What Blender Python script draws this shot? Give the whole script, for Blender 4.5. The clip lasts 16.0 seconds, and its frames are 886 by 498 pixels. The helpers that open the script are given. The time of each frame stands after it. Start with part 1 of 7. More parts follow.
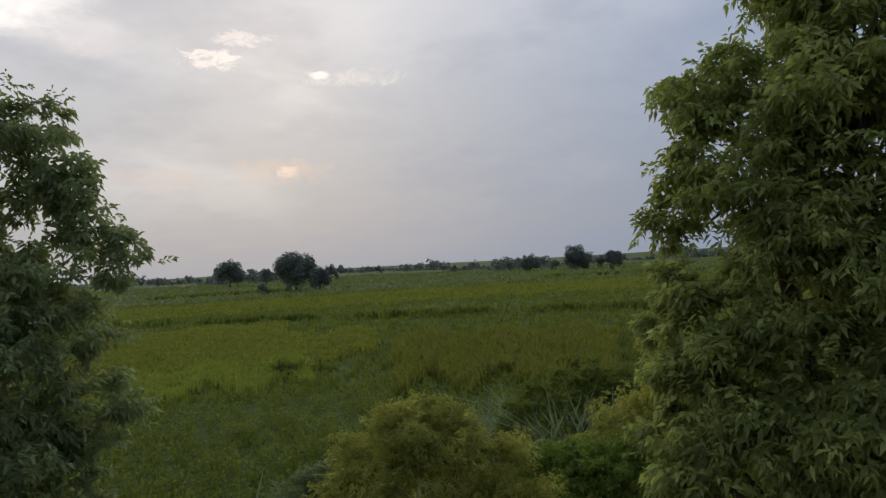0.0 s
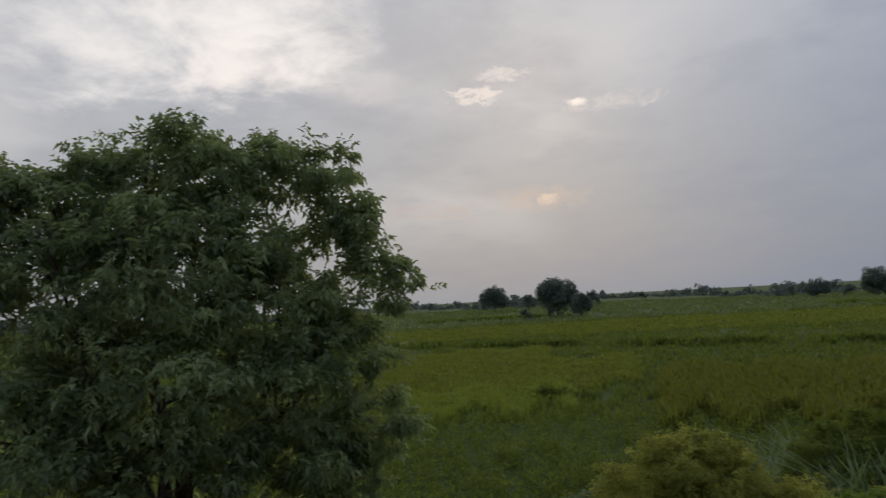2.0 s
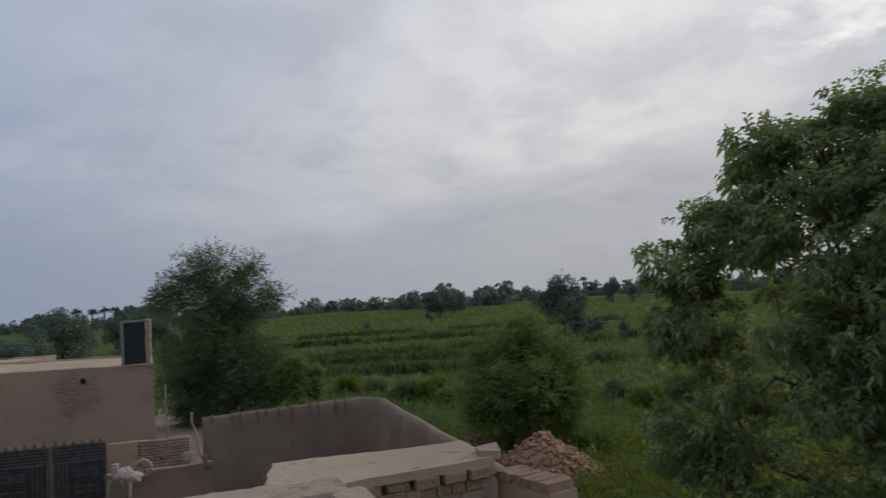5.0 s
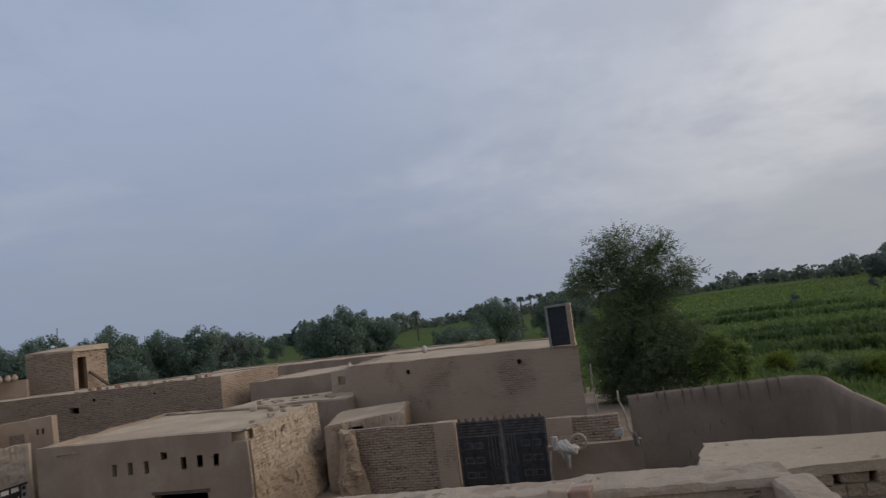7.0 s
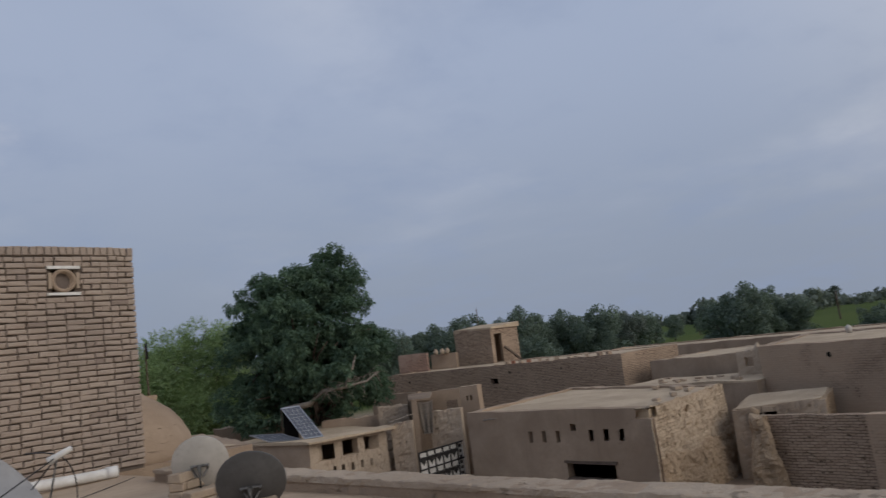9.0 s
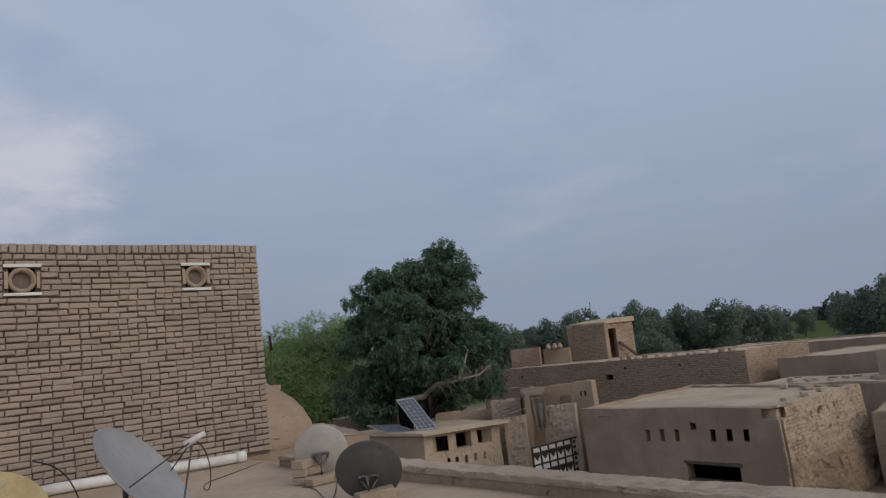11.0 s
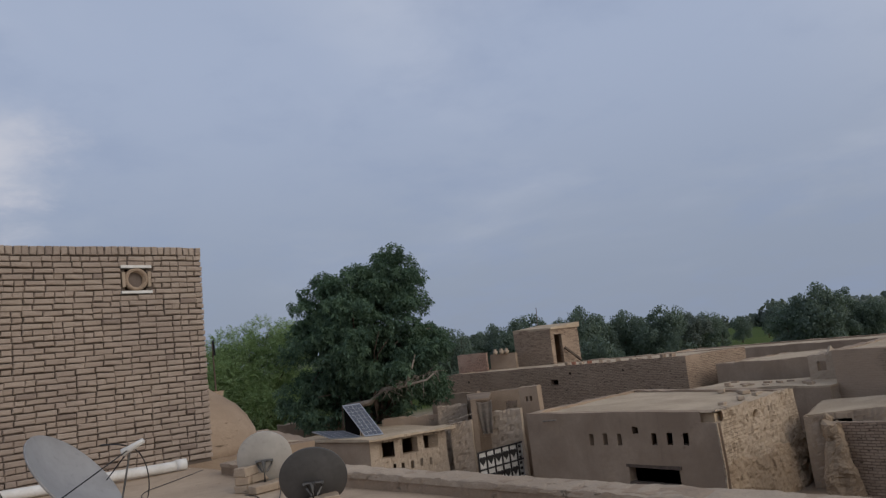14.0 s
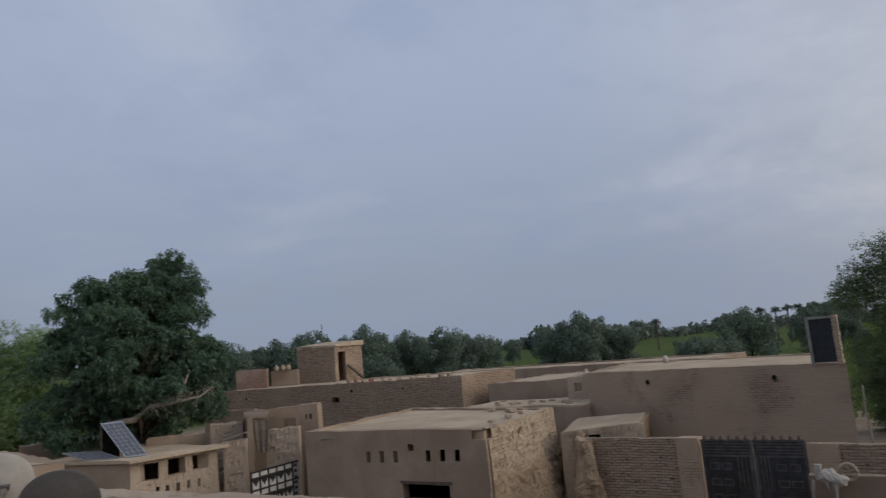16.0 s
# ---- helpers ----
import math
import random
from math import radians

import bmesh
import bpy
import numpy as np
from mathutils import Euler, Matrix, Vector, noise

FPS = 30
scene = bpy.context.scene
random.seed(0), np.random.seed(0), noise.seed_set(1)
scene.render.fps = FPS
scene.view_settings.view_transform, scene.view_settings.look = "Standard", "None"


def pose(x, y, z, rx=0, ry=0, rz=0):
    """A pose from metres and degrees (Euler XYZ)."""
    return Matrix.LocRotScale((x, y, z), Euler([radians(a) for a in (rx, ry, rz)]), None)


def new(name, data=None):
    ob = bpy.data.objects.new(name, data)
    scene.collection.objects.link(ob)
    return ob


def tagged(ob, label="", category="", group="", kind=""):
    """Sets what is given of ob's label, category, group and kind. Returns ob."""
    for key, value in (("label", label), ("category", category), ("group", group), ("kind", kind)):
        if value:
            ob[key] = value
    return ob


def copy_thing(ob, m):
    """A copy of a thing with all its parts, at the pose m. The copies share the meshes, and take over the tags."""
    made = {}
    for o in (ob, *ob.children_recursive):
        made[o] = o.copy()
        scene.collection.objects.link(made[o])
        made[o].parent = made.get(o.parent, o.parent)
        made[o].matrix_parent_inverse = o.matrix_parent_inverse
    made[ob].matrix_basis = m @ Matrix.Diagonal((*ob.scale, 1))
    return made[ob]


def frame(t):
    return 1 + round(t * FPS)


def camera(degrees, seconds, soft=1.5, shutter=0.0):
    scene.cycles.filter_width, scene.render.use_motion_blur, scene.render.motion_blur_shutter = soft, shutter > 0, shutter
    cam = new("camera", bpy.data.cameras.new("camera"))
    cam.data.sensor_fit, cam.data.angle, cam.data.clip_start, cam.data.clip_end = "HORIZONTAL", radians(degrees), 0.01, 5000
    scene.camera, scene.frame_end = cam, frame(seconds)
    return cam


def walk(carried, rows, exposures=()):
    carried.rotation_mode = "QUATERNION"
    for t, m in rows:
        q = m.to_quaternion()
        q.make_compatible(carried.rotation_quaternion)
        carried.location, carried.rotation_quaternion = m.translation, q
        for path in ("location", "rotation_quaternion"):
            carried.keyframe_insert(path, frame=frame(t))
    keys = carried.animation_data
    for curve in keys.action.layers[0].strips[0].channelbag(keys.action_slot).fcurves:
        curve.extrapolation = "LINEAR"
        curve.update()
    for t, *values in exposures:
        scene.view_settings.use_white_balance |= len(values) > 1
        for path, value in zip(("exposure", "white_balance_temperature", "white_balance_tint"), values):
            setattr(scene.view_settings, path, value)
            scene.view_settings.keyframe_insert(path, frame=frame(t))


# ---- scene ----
cam = camera(63.4, 16.0, soft=1.35, shutter=0.2)
EYE = 5.8  # camera height over the fields; it stands on a flat roof and only turns
TURNS = [
    (0, 90.97, 3.50, -0.01), (0.5, 91.96, 4.01, 2.91), (1, 92.88, 4.53, 7.16), (1.5, 93.71, 4.43, 12.91),
    (2, 94.30, 3.57, 20.65), (2.5, 94.54, 3.12, 31.63), (3, 94.62, 3.11, 41.07), (3.5, 94.80, 3.69, 48.79),
    (4, 94.47, 3.38, 58.51), (4.5, 94.49, 3.30, 68.92), (5, 94.06, 3.74, 77.31), (5.2, 94.08, 3.96, 81.89),
    (7.3, 95.49, 7.43, 113.07), (7.5, 95.36, 7.46, 115.48), (8, 96.21, 7.95, 122.09), (8.5, 97.11, 7.24, 130.98),
    (9, 97.86, 7.08, 140.60), (9.5, 98.28, 6.84, 149.16), (9.7, 98.10, 6.53, 149.84), (11.8, 98.61, 6.40, 148.90),
    (12, 98.50, 6.34, 148.73), (12.5, 98.72, 6.07, 148.77), (13, 98.55, 6.45, 146.85), (13.5, 98.33, 6.78, 145.65),
    (14, 98.40, 6.43, 145.31), (14.5, 98.34, 6.46, 144.95), (15, 98.33, 6.06, 141.88), (15.5, 98.40, 5.41, 136.27),
    (16, 98.03, 5.06, 128.23),
]
walk(cam, [(t, pose(0, 0, EYE, rx, ry, rz)) for t, rx, ry, rz in TURNS],
     exposures=[(0, 0.0), (0.6, 0.0), (1.5, -0.32), (3.0, -0.32), (4.0, -0.16), (5.2, -0.02), (8, -0.02), (12, 0.0), (16, 0.0)])

# ---- sky and sun: a hazy overcast evening, the low sun behind thin cloud ----
SUN_AZ, SUN_EL = 12.0, 18.0
sun_dir = Vector((-math.sin(radians(SUN_AZ)) * math.cos(radians(SUN_EL)),
                  math.cos(radians(SUN_AZ)) * math.cos(radians(SUN_EL)), math.sin(radians(SUN_EL))))
sun = new("sun", bpy.data.lights.new("sun", "SUN"))
sun.data.energy, sun.data.angle, sun.data.color = 1.25, radians(50), (1.0, 0.935, 0.87)
sun.matrix_world = Matrix.Translation((0, 0, 40)) @ (-sun_dir).to_track_quat("-Z", "Y").to_matrix().to_4x4()

world = bpy.data.worlds.new("evening_sky")
scene.world = world
world.use_nodes = True


class Tree:
    """Small helper to wire shader nodes."""

    def __init__(self, tree):
        self.t = tree

    def n(self, kind, ins=(), **props):
        node = self.t.nodes.new(kind)
        for k, v in props.items():
            setattr(node, k, v)
        for k, v in dict(ins).items():
            if isinstance(v, bpy.types.NodeSocket):
                self.t.links.new(v, node.inputs[k])
            else:
                node.inputs[k].default_value = v
        return node

    def math(self, op, a, b=0.0, clamp=False):
        return self.n("ShaderNodeMath", {0: a, 1: b}, operation=op, use_clamp=clamp).outputs[0]

    def mix(self, fac, a, b, blend="MIX"):
        return self.n("ShaderNodeMix", {0: fac, 6: a, 7: b}, data_type="RGBA", blend_type=blend).outputs[2]

    def ramp(self, fac, lo, hi):
        return self.n("ShaderNodeMapRange", {0: fac, 1: lo, 2: hi, 3: 0.0, 4: 1.0}, interpolation_type="SMOOTHSTEP").outputs[0]

    def noise(self, vec, scale, detail=4.0, rough=0.55, distortion=0.0):
        return self.n("ShaderNodeTexNoise", {"Vector": vec, "Scale": scale, "Detail": detail, "Roughness": rough,
                                             "Distortion": distortion}).outputs[0]


def col(r, g, b):
    return (r, g, b, 1.0)


w = Tree(world.node_tree)
world.node_tree.nodes.clear()
tc = w.n("ShaderNodeTexCoord").outputs["Generated"]
sky = w.n("ShaderNodeTexSky", sky_type="NISHITA", sun_disc=False, sun_elevation=radians(SUN_EL),
          sun_rotation=radians(-SUN_AZ), air_density=1.5, dust_density=3.0)
sky_blue = w.n("ShaderNodeVectorMath", {0: sky.outputs[0], 3: 0.05}, operation="SCALE").outputs[0]
sep = w.n("ShaderNodeSeparateXYZ", {0: tc})
glow_dir = Vector((-math.sin(radians(44)), math.cos(radians(44)), 0.42)).normalized()  # where the cloud is thinnest
warm = w.ramp(w.n("ShaderNodeVectorMath", {0: tc, 1: glow_dir}, operation="DOT_PRODUCT").outputs["Value"], 0.3, 1.0)
height = w.ramp(sep.outputs[2], 0.0, 0.42)
# cloud coordinates flattened so that the layers stretch along the horizon
lift = w.math("ADD", w.math("ABSOLUTE", sep.outputs[2]), 0.22)
flat = w.n("ShaderNodeCombineXYZ", {0: w.math("DIVIDE", sep.outputs[0], lift), 1: w.math("DIVIDE", sep.outputs[1], lift), 2: 0.3}).outputs[0]
big = w.noise(flat, 0.9, 5.0, 0.5, 0.4)
layer = w.noise(flat, 1.7, 4.0, 0.5, 0.2)
horizon_c = w.mix(warm, col(0.252, 0.297, 0.388), col(0.40, 0.41, 0.43))
high_c = w.mix(warm, col(0.34, 0.40, 0.535), col(0.60, 0.615, 0.665))
base_c = w.mix(height, horizon_c, high_c)
bright_c = w.mix(warm, col(0.54, 0.57, 0.65), col(0.86, 0.83, 0.82))
veil = w.math("MULTIPLY", w.ramp(big, 0.42, 0.72), w.math("ADD", w.math("MULTIPLY", warm, 0.35), 0.42))
veil = w.math("MULTIPLY", veil, w.ramp(sep.outputs[2], 0.02, 0.25))
cloud = w.mix(veil, base_c, bright_c)
patchy = w.noise(flat, 4.6, 5.0, 0.6, 0.15)
shade = w.math("MULTIPLY", w.ramp(w.math("ADD", w.math("MULTIPLY", layer, 0.55), w.math("MULTIPLY", patchy, 0.45)), 0.43, 0.66), 0.42)
cloud = w.mix(shade, cloud, w.mix(warm, col(0.25, 0.31, 0.45), col(0.34, 0.35, 0.41)))
rag_wide = w.math("SUBTRACT", w.noise(flat, 4.4, 6.0, 0.6, 0.2), 0.5)
rag_small = w.math("SUBTRACT", w.noise(w.n("ShaderNodeMapping", {"Vector": tc, "Scale": (1, 1, 1.8)}).outputs[0], 34.0, 5.0, 0.7, 0.9), 0.5)


def opening(cloud, az, slope, wide, tall, colour, amount, rag):
    """A thinner place in the cloud, ragged at its edge."""
    d = Vector((-math.sin(radians(az)), math.cos(radians(az)), slope)).normalized()
    r = Vector((math.cos(radians(az)), math.sin(radians(az)), 0))
    u = r.cross(d)
    rel = w.n("ShaderNodeVectorMath", {0: tc, 1: d}, operation="SUBTRACT").outputs[0]
    a = w.math("DIVIDE", w.n("ShaderNodeVectorMath", {0: rel, 1: r}, operation="DOT_PRODUCT").outputs["Value"], wide)
    b = w.math("DIVIDE", w.n("ShaderNodeVectorMath", {0: rel, 1: u}, operation="DOT_PRODUCT").outputs["Value"], tall)
    q = w.math("ADD", w.math("ADD", w.math("MULTIPLY", a, a), w.math("MULTIPLY", b, b)), w.math("MULTIPLY", rag_wide if wide > 0.08 else rag_small, rag * (1.0 if wide > 0.08 else 1.9)))
    back = w.math("GREATER_THAN", w.n("ShaderNodeVectorMath", {0: tc, 1: d}, operation="DOT_PRODUCT").outputs["Value"], 0.0)
    return w.mix(w.math("MULTIPLY", w.math("MULTIPLY", w.ramp(q, 1.1, -0.35), amount), back), cloud, col(*colour))


for spot in ((40, 0.38, 0.26, 0.10, (1.2, 1.13, 1.08), 0.8, 3.5), (36, 0.335, 0.10, 0.05, (1.15, 1.06, 1.0), 0.7, 4.0), (62, 0.40, 0.30, 0.12, (0.82, 0.80, 0.82), 0.45, 3.0),
             (17.3, 0.287, 0.04, 0.014, (1.1, 0.97, 0.89), 0.6, 4.0), (14.5, 0.318, 0.045, 0.010, (0.95, 0.86, 0.82), 0.6, 3.0), (8.8, 0.267, 0.016, 0.006, (1.4, 1.22, 1.1), 0.9, 1.5),
             (6.0, 0.262, 0.075, 0.014, (0.78, 0.73, 0.72), 0.5, 2.5), (11.9, 0.135, 0.018, 0.009, (1.25, 0.95, 0.68), 0.75, 2.0), (12.2, 0.137, 0.075, 0.022, (0.60, 0.50, 0.46), 0.6, 2.0),
             (21.5, 0.128, 0.08, 0.016, (0.60, 0.50, 0.48), 0.5, 2.5), (26, 0.31, 0.09, 0.03, (0.86, 0.80, 0.78), 0.4, 3.0), (177.5, 0.31, 0.13, 0.08, (0.62, 0.61, 0.65), 0.55, 2.5), (181, 0.22, 0.14, 0.06, (0.58, 0.575, 0.63), 0.5, 2.5)):
    cloud = opening(cloud, *spot)
total = w.n("ShaderNodeVectorMath", {0: w.mix(0.95, sky_blue, cloud), 3: 1.0}, operation="SCALE").outputs[0]
bg = w.n("ShaderNodeBackground", {"Color": total, "Strength": 1.08})
w.t.links.new(bg.outputs[0], w.n("ShaderNodeOutputWorld").inputs[0])


# ---- materials ----
def material(name):
    m = bpy.data.materials.new(name)
    m.use_nodes = True
    m.node_tree.nodes.clear()
    return m, Tree(m.node_tree)


def finish(m, t, surface):
    t.t.links.new(surface, t.n("ShaderNodeOutputMaterial").inputs[0])
    return m


def bump(t, height_socket, strength, distance):
    return t.n("ShaderNodeBump", {"Height": height_socket, "Strength": strength, "Distance": distance}).outputs[0]


def principled(t, color, rough=0.9, normal=None, metal=0.0, spec=0.3):
    ins = {"Base Color": color, "Roughness": rough, "Metallic": metal, "Specular IOR Level": spec}
    if normal is not None:
        ins["Normal"] = normal
    return t.n("ShaderNodeBsdfPrincipled", ins).outputs[0]


def earth(name, light, dark, straw=0.25, relief=0.02):
    """Sun-dried mud plaster: patches, stains, straw and a rough skin."""
    m, t = material(name)
    p = t.n("ShaderNodeTexCoord").outputs["Object"]
    patch = t.ramp(t.noise(p, 0.55, 5.0, 0.6, 0.3), 0.32, 0.7)
    grain = t.noise(p, 9.0, 6.0, 0.7)
    speck = t.ramp(t.noise(p, 55.0, 3.0, 0.7), 0.55, 0.75)
    streak = t.noise(t.n("ShaderNodeMapping", {"Vector": p, "Scale": (2.5, 2.5, 0.35)}).outputs[0], 1.5, 4.0, 0.6)
    c = t.mix(patch, col(*dark), col(*light))
    c = t.mix(t.math("MULTIPLY", t.ramp(grain, 0.35, 0.7), 0.45), c, col(*[v * 0.72 for v in light]))
    c = t.mix(t.math("MULTIPLY", t.ramp(streak, 0.55, 0.8), 0.3), c, col(*[v * 0.6 for v in dark]))
    c = t.mix(t.math("MULTIPLY", speck, straw), c, col(*[min(1, v * 1.45) for v in light]))
    chip = t.ramp(t.noise(t.n("ShaderNodeMapping", {"Vector": p, "Scale": (1.0, 1.0, 2.2)}).outputs[0], 5.5, 6.0, 0.7, 0.3), 0.62, 0.69)
    c = t.mix(t.math("MULTIPLY", chip, 0.3), c, col(*[v * 0.5 for v in dark]))
    h = t.math("ADD", t.math("MULTIPLY", grain, 0.7), t.math("MULTIPLY", t.noise(p, 30.0, 4.0, 0.7), 0.4))
    h = t.math("SUBTRACT", h, t.math("MULTIPLY", chip, 0.9))
    return finish(m, t, principled(t, c, 0.95, bump(t, h, 0.8, relief), spec=0.1))


def bricks_far(name, light, dark, mortar, plaster, cover=0.5, bw=0.25, bh=0.085):
    """Old brickwork seen from far: courses in the wall's own metres, partly smeared with mud."""
    m, t = material(name)
    uv = t.n("ShaderNodeTexCoord").outputs["UV"]
    p = t.n("ShaderNodeTexCoord").outputs["Object"]
    wob = t.n("ShaderNodeVectorMath", {0: uv, 1: t.n("ShaderNodeVectorMath", {0: t.n("ShaderNodeTexNoise", {"Vector": p, "Scale": 1.3}).outputs[1], 3: 0.06}, operation="SCALE").outputs[0]}, operation="ADD").outputs[0]
    b = t.n("ShaderNodeTexBrick", {"Vector": wob, "Color1": col(*light), "Color2": col(*dark), "Mortar": col(*mortar), "Scale": 1.0,
                                   "Mortar Size": 0.014, "Mortar Smooth": 0.3, "Bias": 0.0, "Brick Width": bw, "Row Height": bh})
    n1 = t.noise(p, 0.5, 5.0, 0.65, 0.4)
    n2 = t.noise(p, 7.0, 6.0, 0.7)
    streak = t.noise(t.n("ShaderNodeMapping", {"Vector": wob, "Scale": (2.2, 11.0, 1.0)}).outputs[0], 1.0, 6.0, 0.75)
    pits = t.ramp(t.noise(t.n("ShaderNodeMapping", {"Vector": wob, "Scale": (4.0, 9.0, 1.0)}).outputs[0], 1.0, 3.0, 0.6), 0.60, 0.68)
    c = t.mix(t.math("MULTIPLY", t.ramp(n2, 0.4, 0.7), 0.35), b.outputs[0], col(*[v * 0.6 for v in dark]))
    c = t.mix(t.math("MULTIPLY", t.ramp(streak, 0.45, 0.7), 0.55), c, col(*[min(1, v * 1.25) for v in light]))
    smear = t.ramp(t.math("ADD", n1, t.math("MULTIPLY", n2, 0.25)), 0.62 - 0.3 * (cover - 0.5), 0.85 - 0.3 * (cover - 0.5))
    c = t.mix(t.math("MULTIPLY", smear, 0.85), c, col(*plaster))
    c = t.mix(t.math("MULTIPLY", t.math("MULTIPLY", pits, t.math("SUBTRACT", 1.15, smear)), 0.75), c, col(*[v * 0.55 for v in mortar]))
    h = t.math("SUBTRACT", t.math("ADD", t.math("MULTIPLY", n2, 0.6), t.math("MULTIPLY", streak, 0.7)), t.math("MULTIPLY", t.math("ADD", b.outputs[1], pits), t.math("SUBTRACT", 1.0, smear)))
    return finish(m, t, principled(t, c, 0.95, bump(t, h, 1.0, 0.03), spec=0.1))


def plain(name, c1, c2=None, rough=0.6, metal=0.0, scale=6.0, spec=0.4, relief=0.004):
    m, t = material(name)
    p = t.n("ShaderNodeTexCoord").outputs["Object"]
    n = t.noise(p, scale, 6.0, 0.65)
    c2 = c2 or [v * 0.7 for v in c1]
    c = t.mix(t.ramp(n, 0.3, 0.72), col(*c2), col(*c1))
    c = t.mix(t.math("MULTIPLY", t.ramp(t.noise(p, scale * 7, 3.0), 0.55, 0.8), 0.3), c, col(*[v * 0.6 for v in c2]))
    return finish(m, t, principled(t, c, rough, bump(t, n, 0.5, relief), metal, spec))


def foliage(name, a, b, glow=0.35):
    """Leaves that let some light through, each leaf a little different, with lit and shaded clumps in the colour."""
    m, t = material(name)
    r = t.n("ShaderNodeNewGeometry").outputs["Random Per Island"]
    p = t.n("ShaderNodeTexCoord").outputs["Object"]
    # clump noise paints bright sprays and shaded hollows into the leaf colour
    n = t.ramp(t.noise(p, 1.5, 3.0, 0.6), 0.42, 0.64)
    c = t.mix(t.math("ADD", t.math("MULTIPLY", r, 0.45), t.math("MULTIPLY", n, 0.55)), col(*a), col(*b))
    d = principled(t, c, 0.62, spec=0.14)
    tr = t.n("ShaderNodeBsdfTranslucent", {"Color": t.mix(0.5, c, col(b[0] * 1.2, b[1] * 1.2, b[2] * 0.6))}).outputs[0]
    return finish(m, t, t.n("ShaderNodeMixShader", {0: glow, 1: d, 2: tr}).outputs[0])


MUD = earth("mud_plaster", (0.420, 0.318, 0.230), (0.294, 0.216, 0.154), 0.3, 0.03)
MUD_LIGHT = earth("pale_mud_plaster", (0.478, 0.380, 0.284), (0.345, 0.267, 0.196), 0.4, 0.03)
MUD_ROUGH = earth("eroded_mud_wall", (0.493, 0.370, 0.251), (0.315, 0.230, 0.153), 0.4, 0.10)
MUD_ROOF = earth("mud_roof", (0.555, 0.440, 0.312), (0.405, 0.312, 0.218), 0.3, 0.03)
# darker mud plaster for some yard walls; in the store it paints in shade
MUD_DARK = earth("dark_mud_plaster", (0.315, 0.240, 0.176), (0.215, 0.160, 0.118), 0.25, 0.03)
TERRACE = earth("terrace_mud", (0.504, 0.385, 0.274), (0.389, 0.290, 0.205), 0.2, 0.01)
OLD_BRICK = bricks_far("old_brick", (0.452, 0.340, 0.246), (0.347, 0.250, 0.181), (0.179, 0.130, 0.093), (0.410, 0.305, 0.219), 0.4)
MUD_BRICK = bricks_far("mud_smeared_brick", (0.430, 0.320, 0.233), (0.347, 0.250, 0.181), (0.200, 0.145, 0.102), (0.430, 0.320, 0.228), 1.2)
ADOBE = bricks_far("adobe_courses", (0.505, 0.395, 0.28), (0.405, 0.31, 0.217), (0.24, 0.18, 0.125), (0.475, 0.375, 0.272), 1.1, 0.3, 0.11)
MORTAR = plain("dark_joint", (0.15, 0.118, 0.096), None, 0.95, spec=0.1, scale=14)
BARK = plain("bark", (0.16, 0.12, 0.09), (0.08, 0.06, 0.05), 0.95, scale=8, spec=0.1, relief=0.02)
BARK_PALE = plain("pale_bark", (0.32, 0.275, 0.225), (0.20, 0.165, 0.135), 0.95, scale=8, spec=0.1, relief=0.02)
DARK = plain("dark_inside", (0.02, 0.018, 0.016), None, 0.9, spec=0.1)
LEAF_NEAR = foliage("leaves_dark", (0.088, 0.12, 0.072), (0.385, 0.45, 0.215), 0.40)
LEAF_RIGHT = foliage("leaves_olive", (0.085, 0.11, 0.045), (0.42, 0.48, 0.16), 0.44)
LEAF_BUSH = foliage("leaves_yellow_green", (0.12, 0.15, 0.034), (0.50, 0.49, 0.125), 0.42)
LEAF_FRESH = foliage("leaves_fresh_green", (0.085, 0.15, 0.03), (0.25, 0.34, 0.07), 0.42)
LEAF_BLUE = foliage("leaves_deep_green", (0.055, 0.096, 0.074), (0.14, 0.21, 0.13), 0.32)
LEAF_SOFT = foliage("leaves_soft_green", (0.115, 0.165, 0.062), (0.235, 0.30, 0.105), 0.38)
# next two: distance haze put into the leaf colour, paler and bluer
LEAF_FAR_HAZED = foliage("leaves_far_hazed", (0.115, 0.142, 0.128), (0.19, 0.222, 0.185), 0.28)
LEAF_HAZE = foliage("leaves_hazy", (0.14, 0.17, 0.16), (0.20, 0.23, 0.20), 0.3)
LEAF_ACACIA = foliage("leaves_acacia", (0.06, 0.09, 0.058), (0.18, 0.225, 0.12), 0.34)
MAIZE = foliage("maize", (0.086, 0.132, 0.046), (0.18, 0.24, 0.08), 0.38)
# green lightened so that the mist over these trees sits in the colour
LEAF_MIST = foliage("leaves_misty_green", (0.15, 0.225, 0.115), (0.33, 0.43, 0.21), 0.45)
# village belt leaves, greyed and lightened to hold the haze in their colour
LEAF_MID_HAZED = foliage("leaves_village_hazed", (0.105, 0.142, 0.122), (0.185, 0.235, 0.182), 0.35)
RIPE = foliage("ripening_crop", (0.145, 0.175, 0.028), (0.28, 0.30, 0.052), 0.38)
OLIVE = foliage("olive_crop", (0.12, 0.14, 0.022), (0.23, 0.24, 0.042), 0.38)
GRASS = foliage("grass_blades", (0.098, 0.132, 0.022), (0.205, 0.24, 0.048), 0.35)
REED = foliage("reed_blades", (0.11, 0.16, 0.07), (0.26, 0.31, 0.17), 0.35)
WEED = foliage("weeds", (0.085, 0.118, 0.024), (0.21, 0.25, 0.05), 0.38)


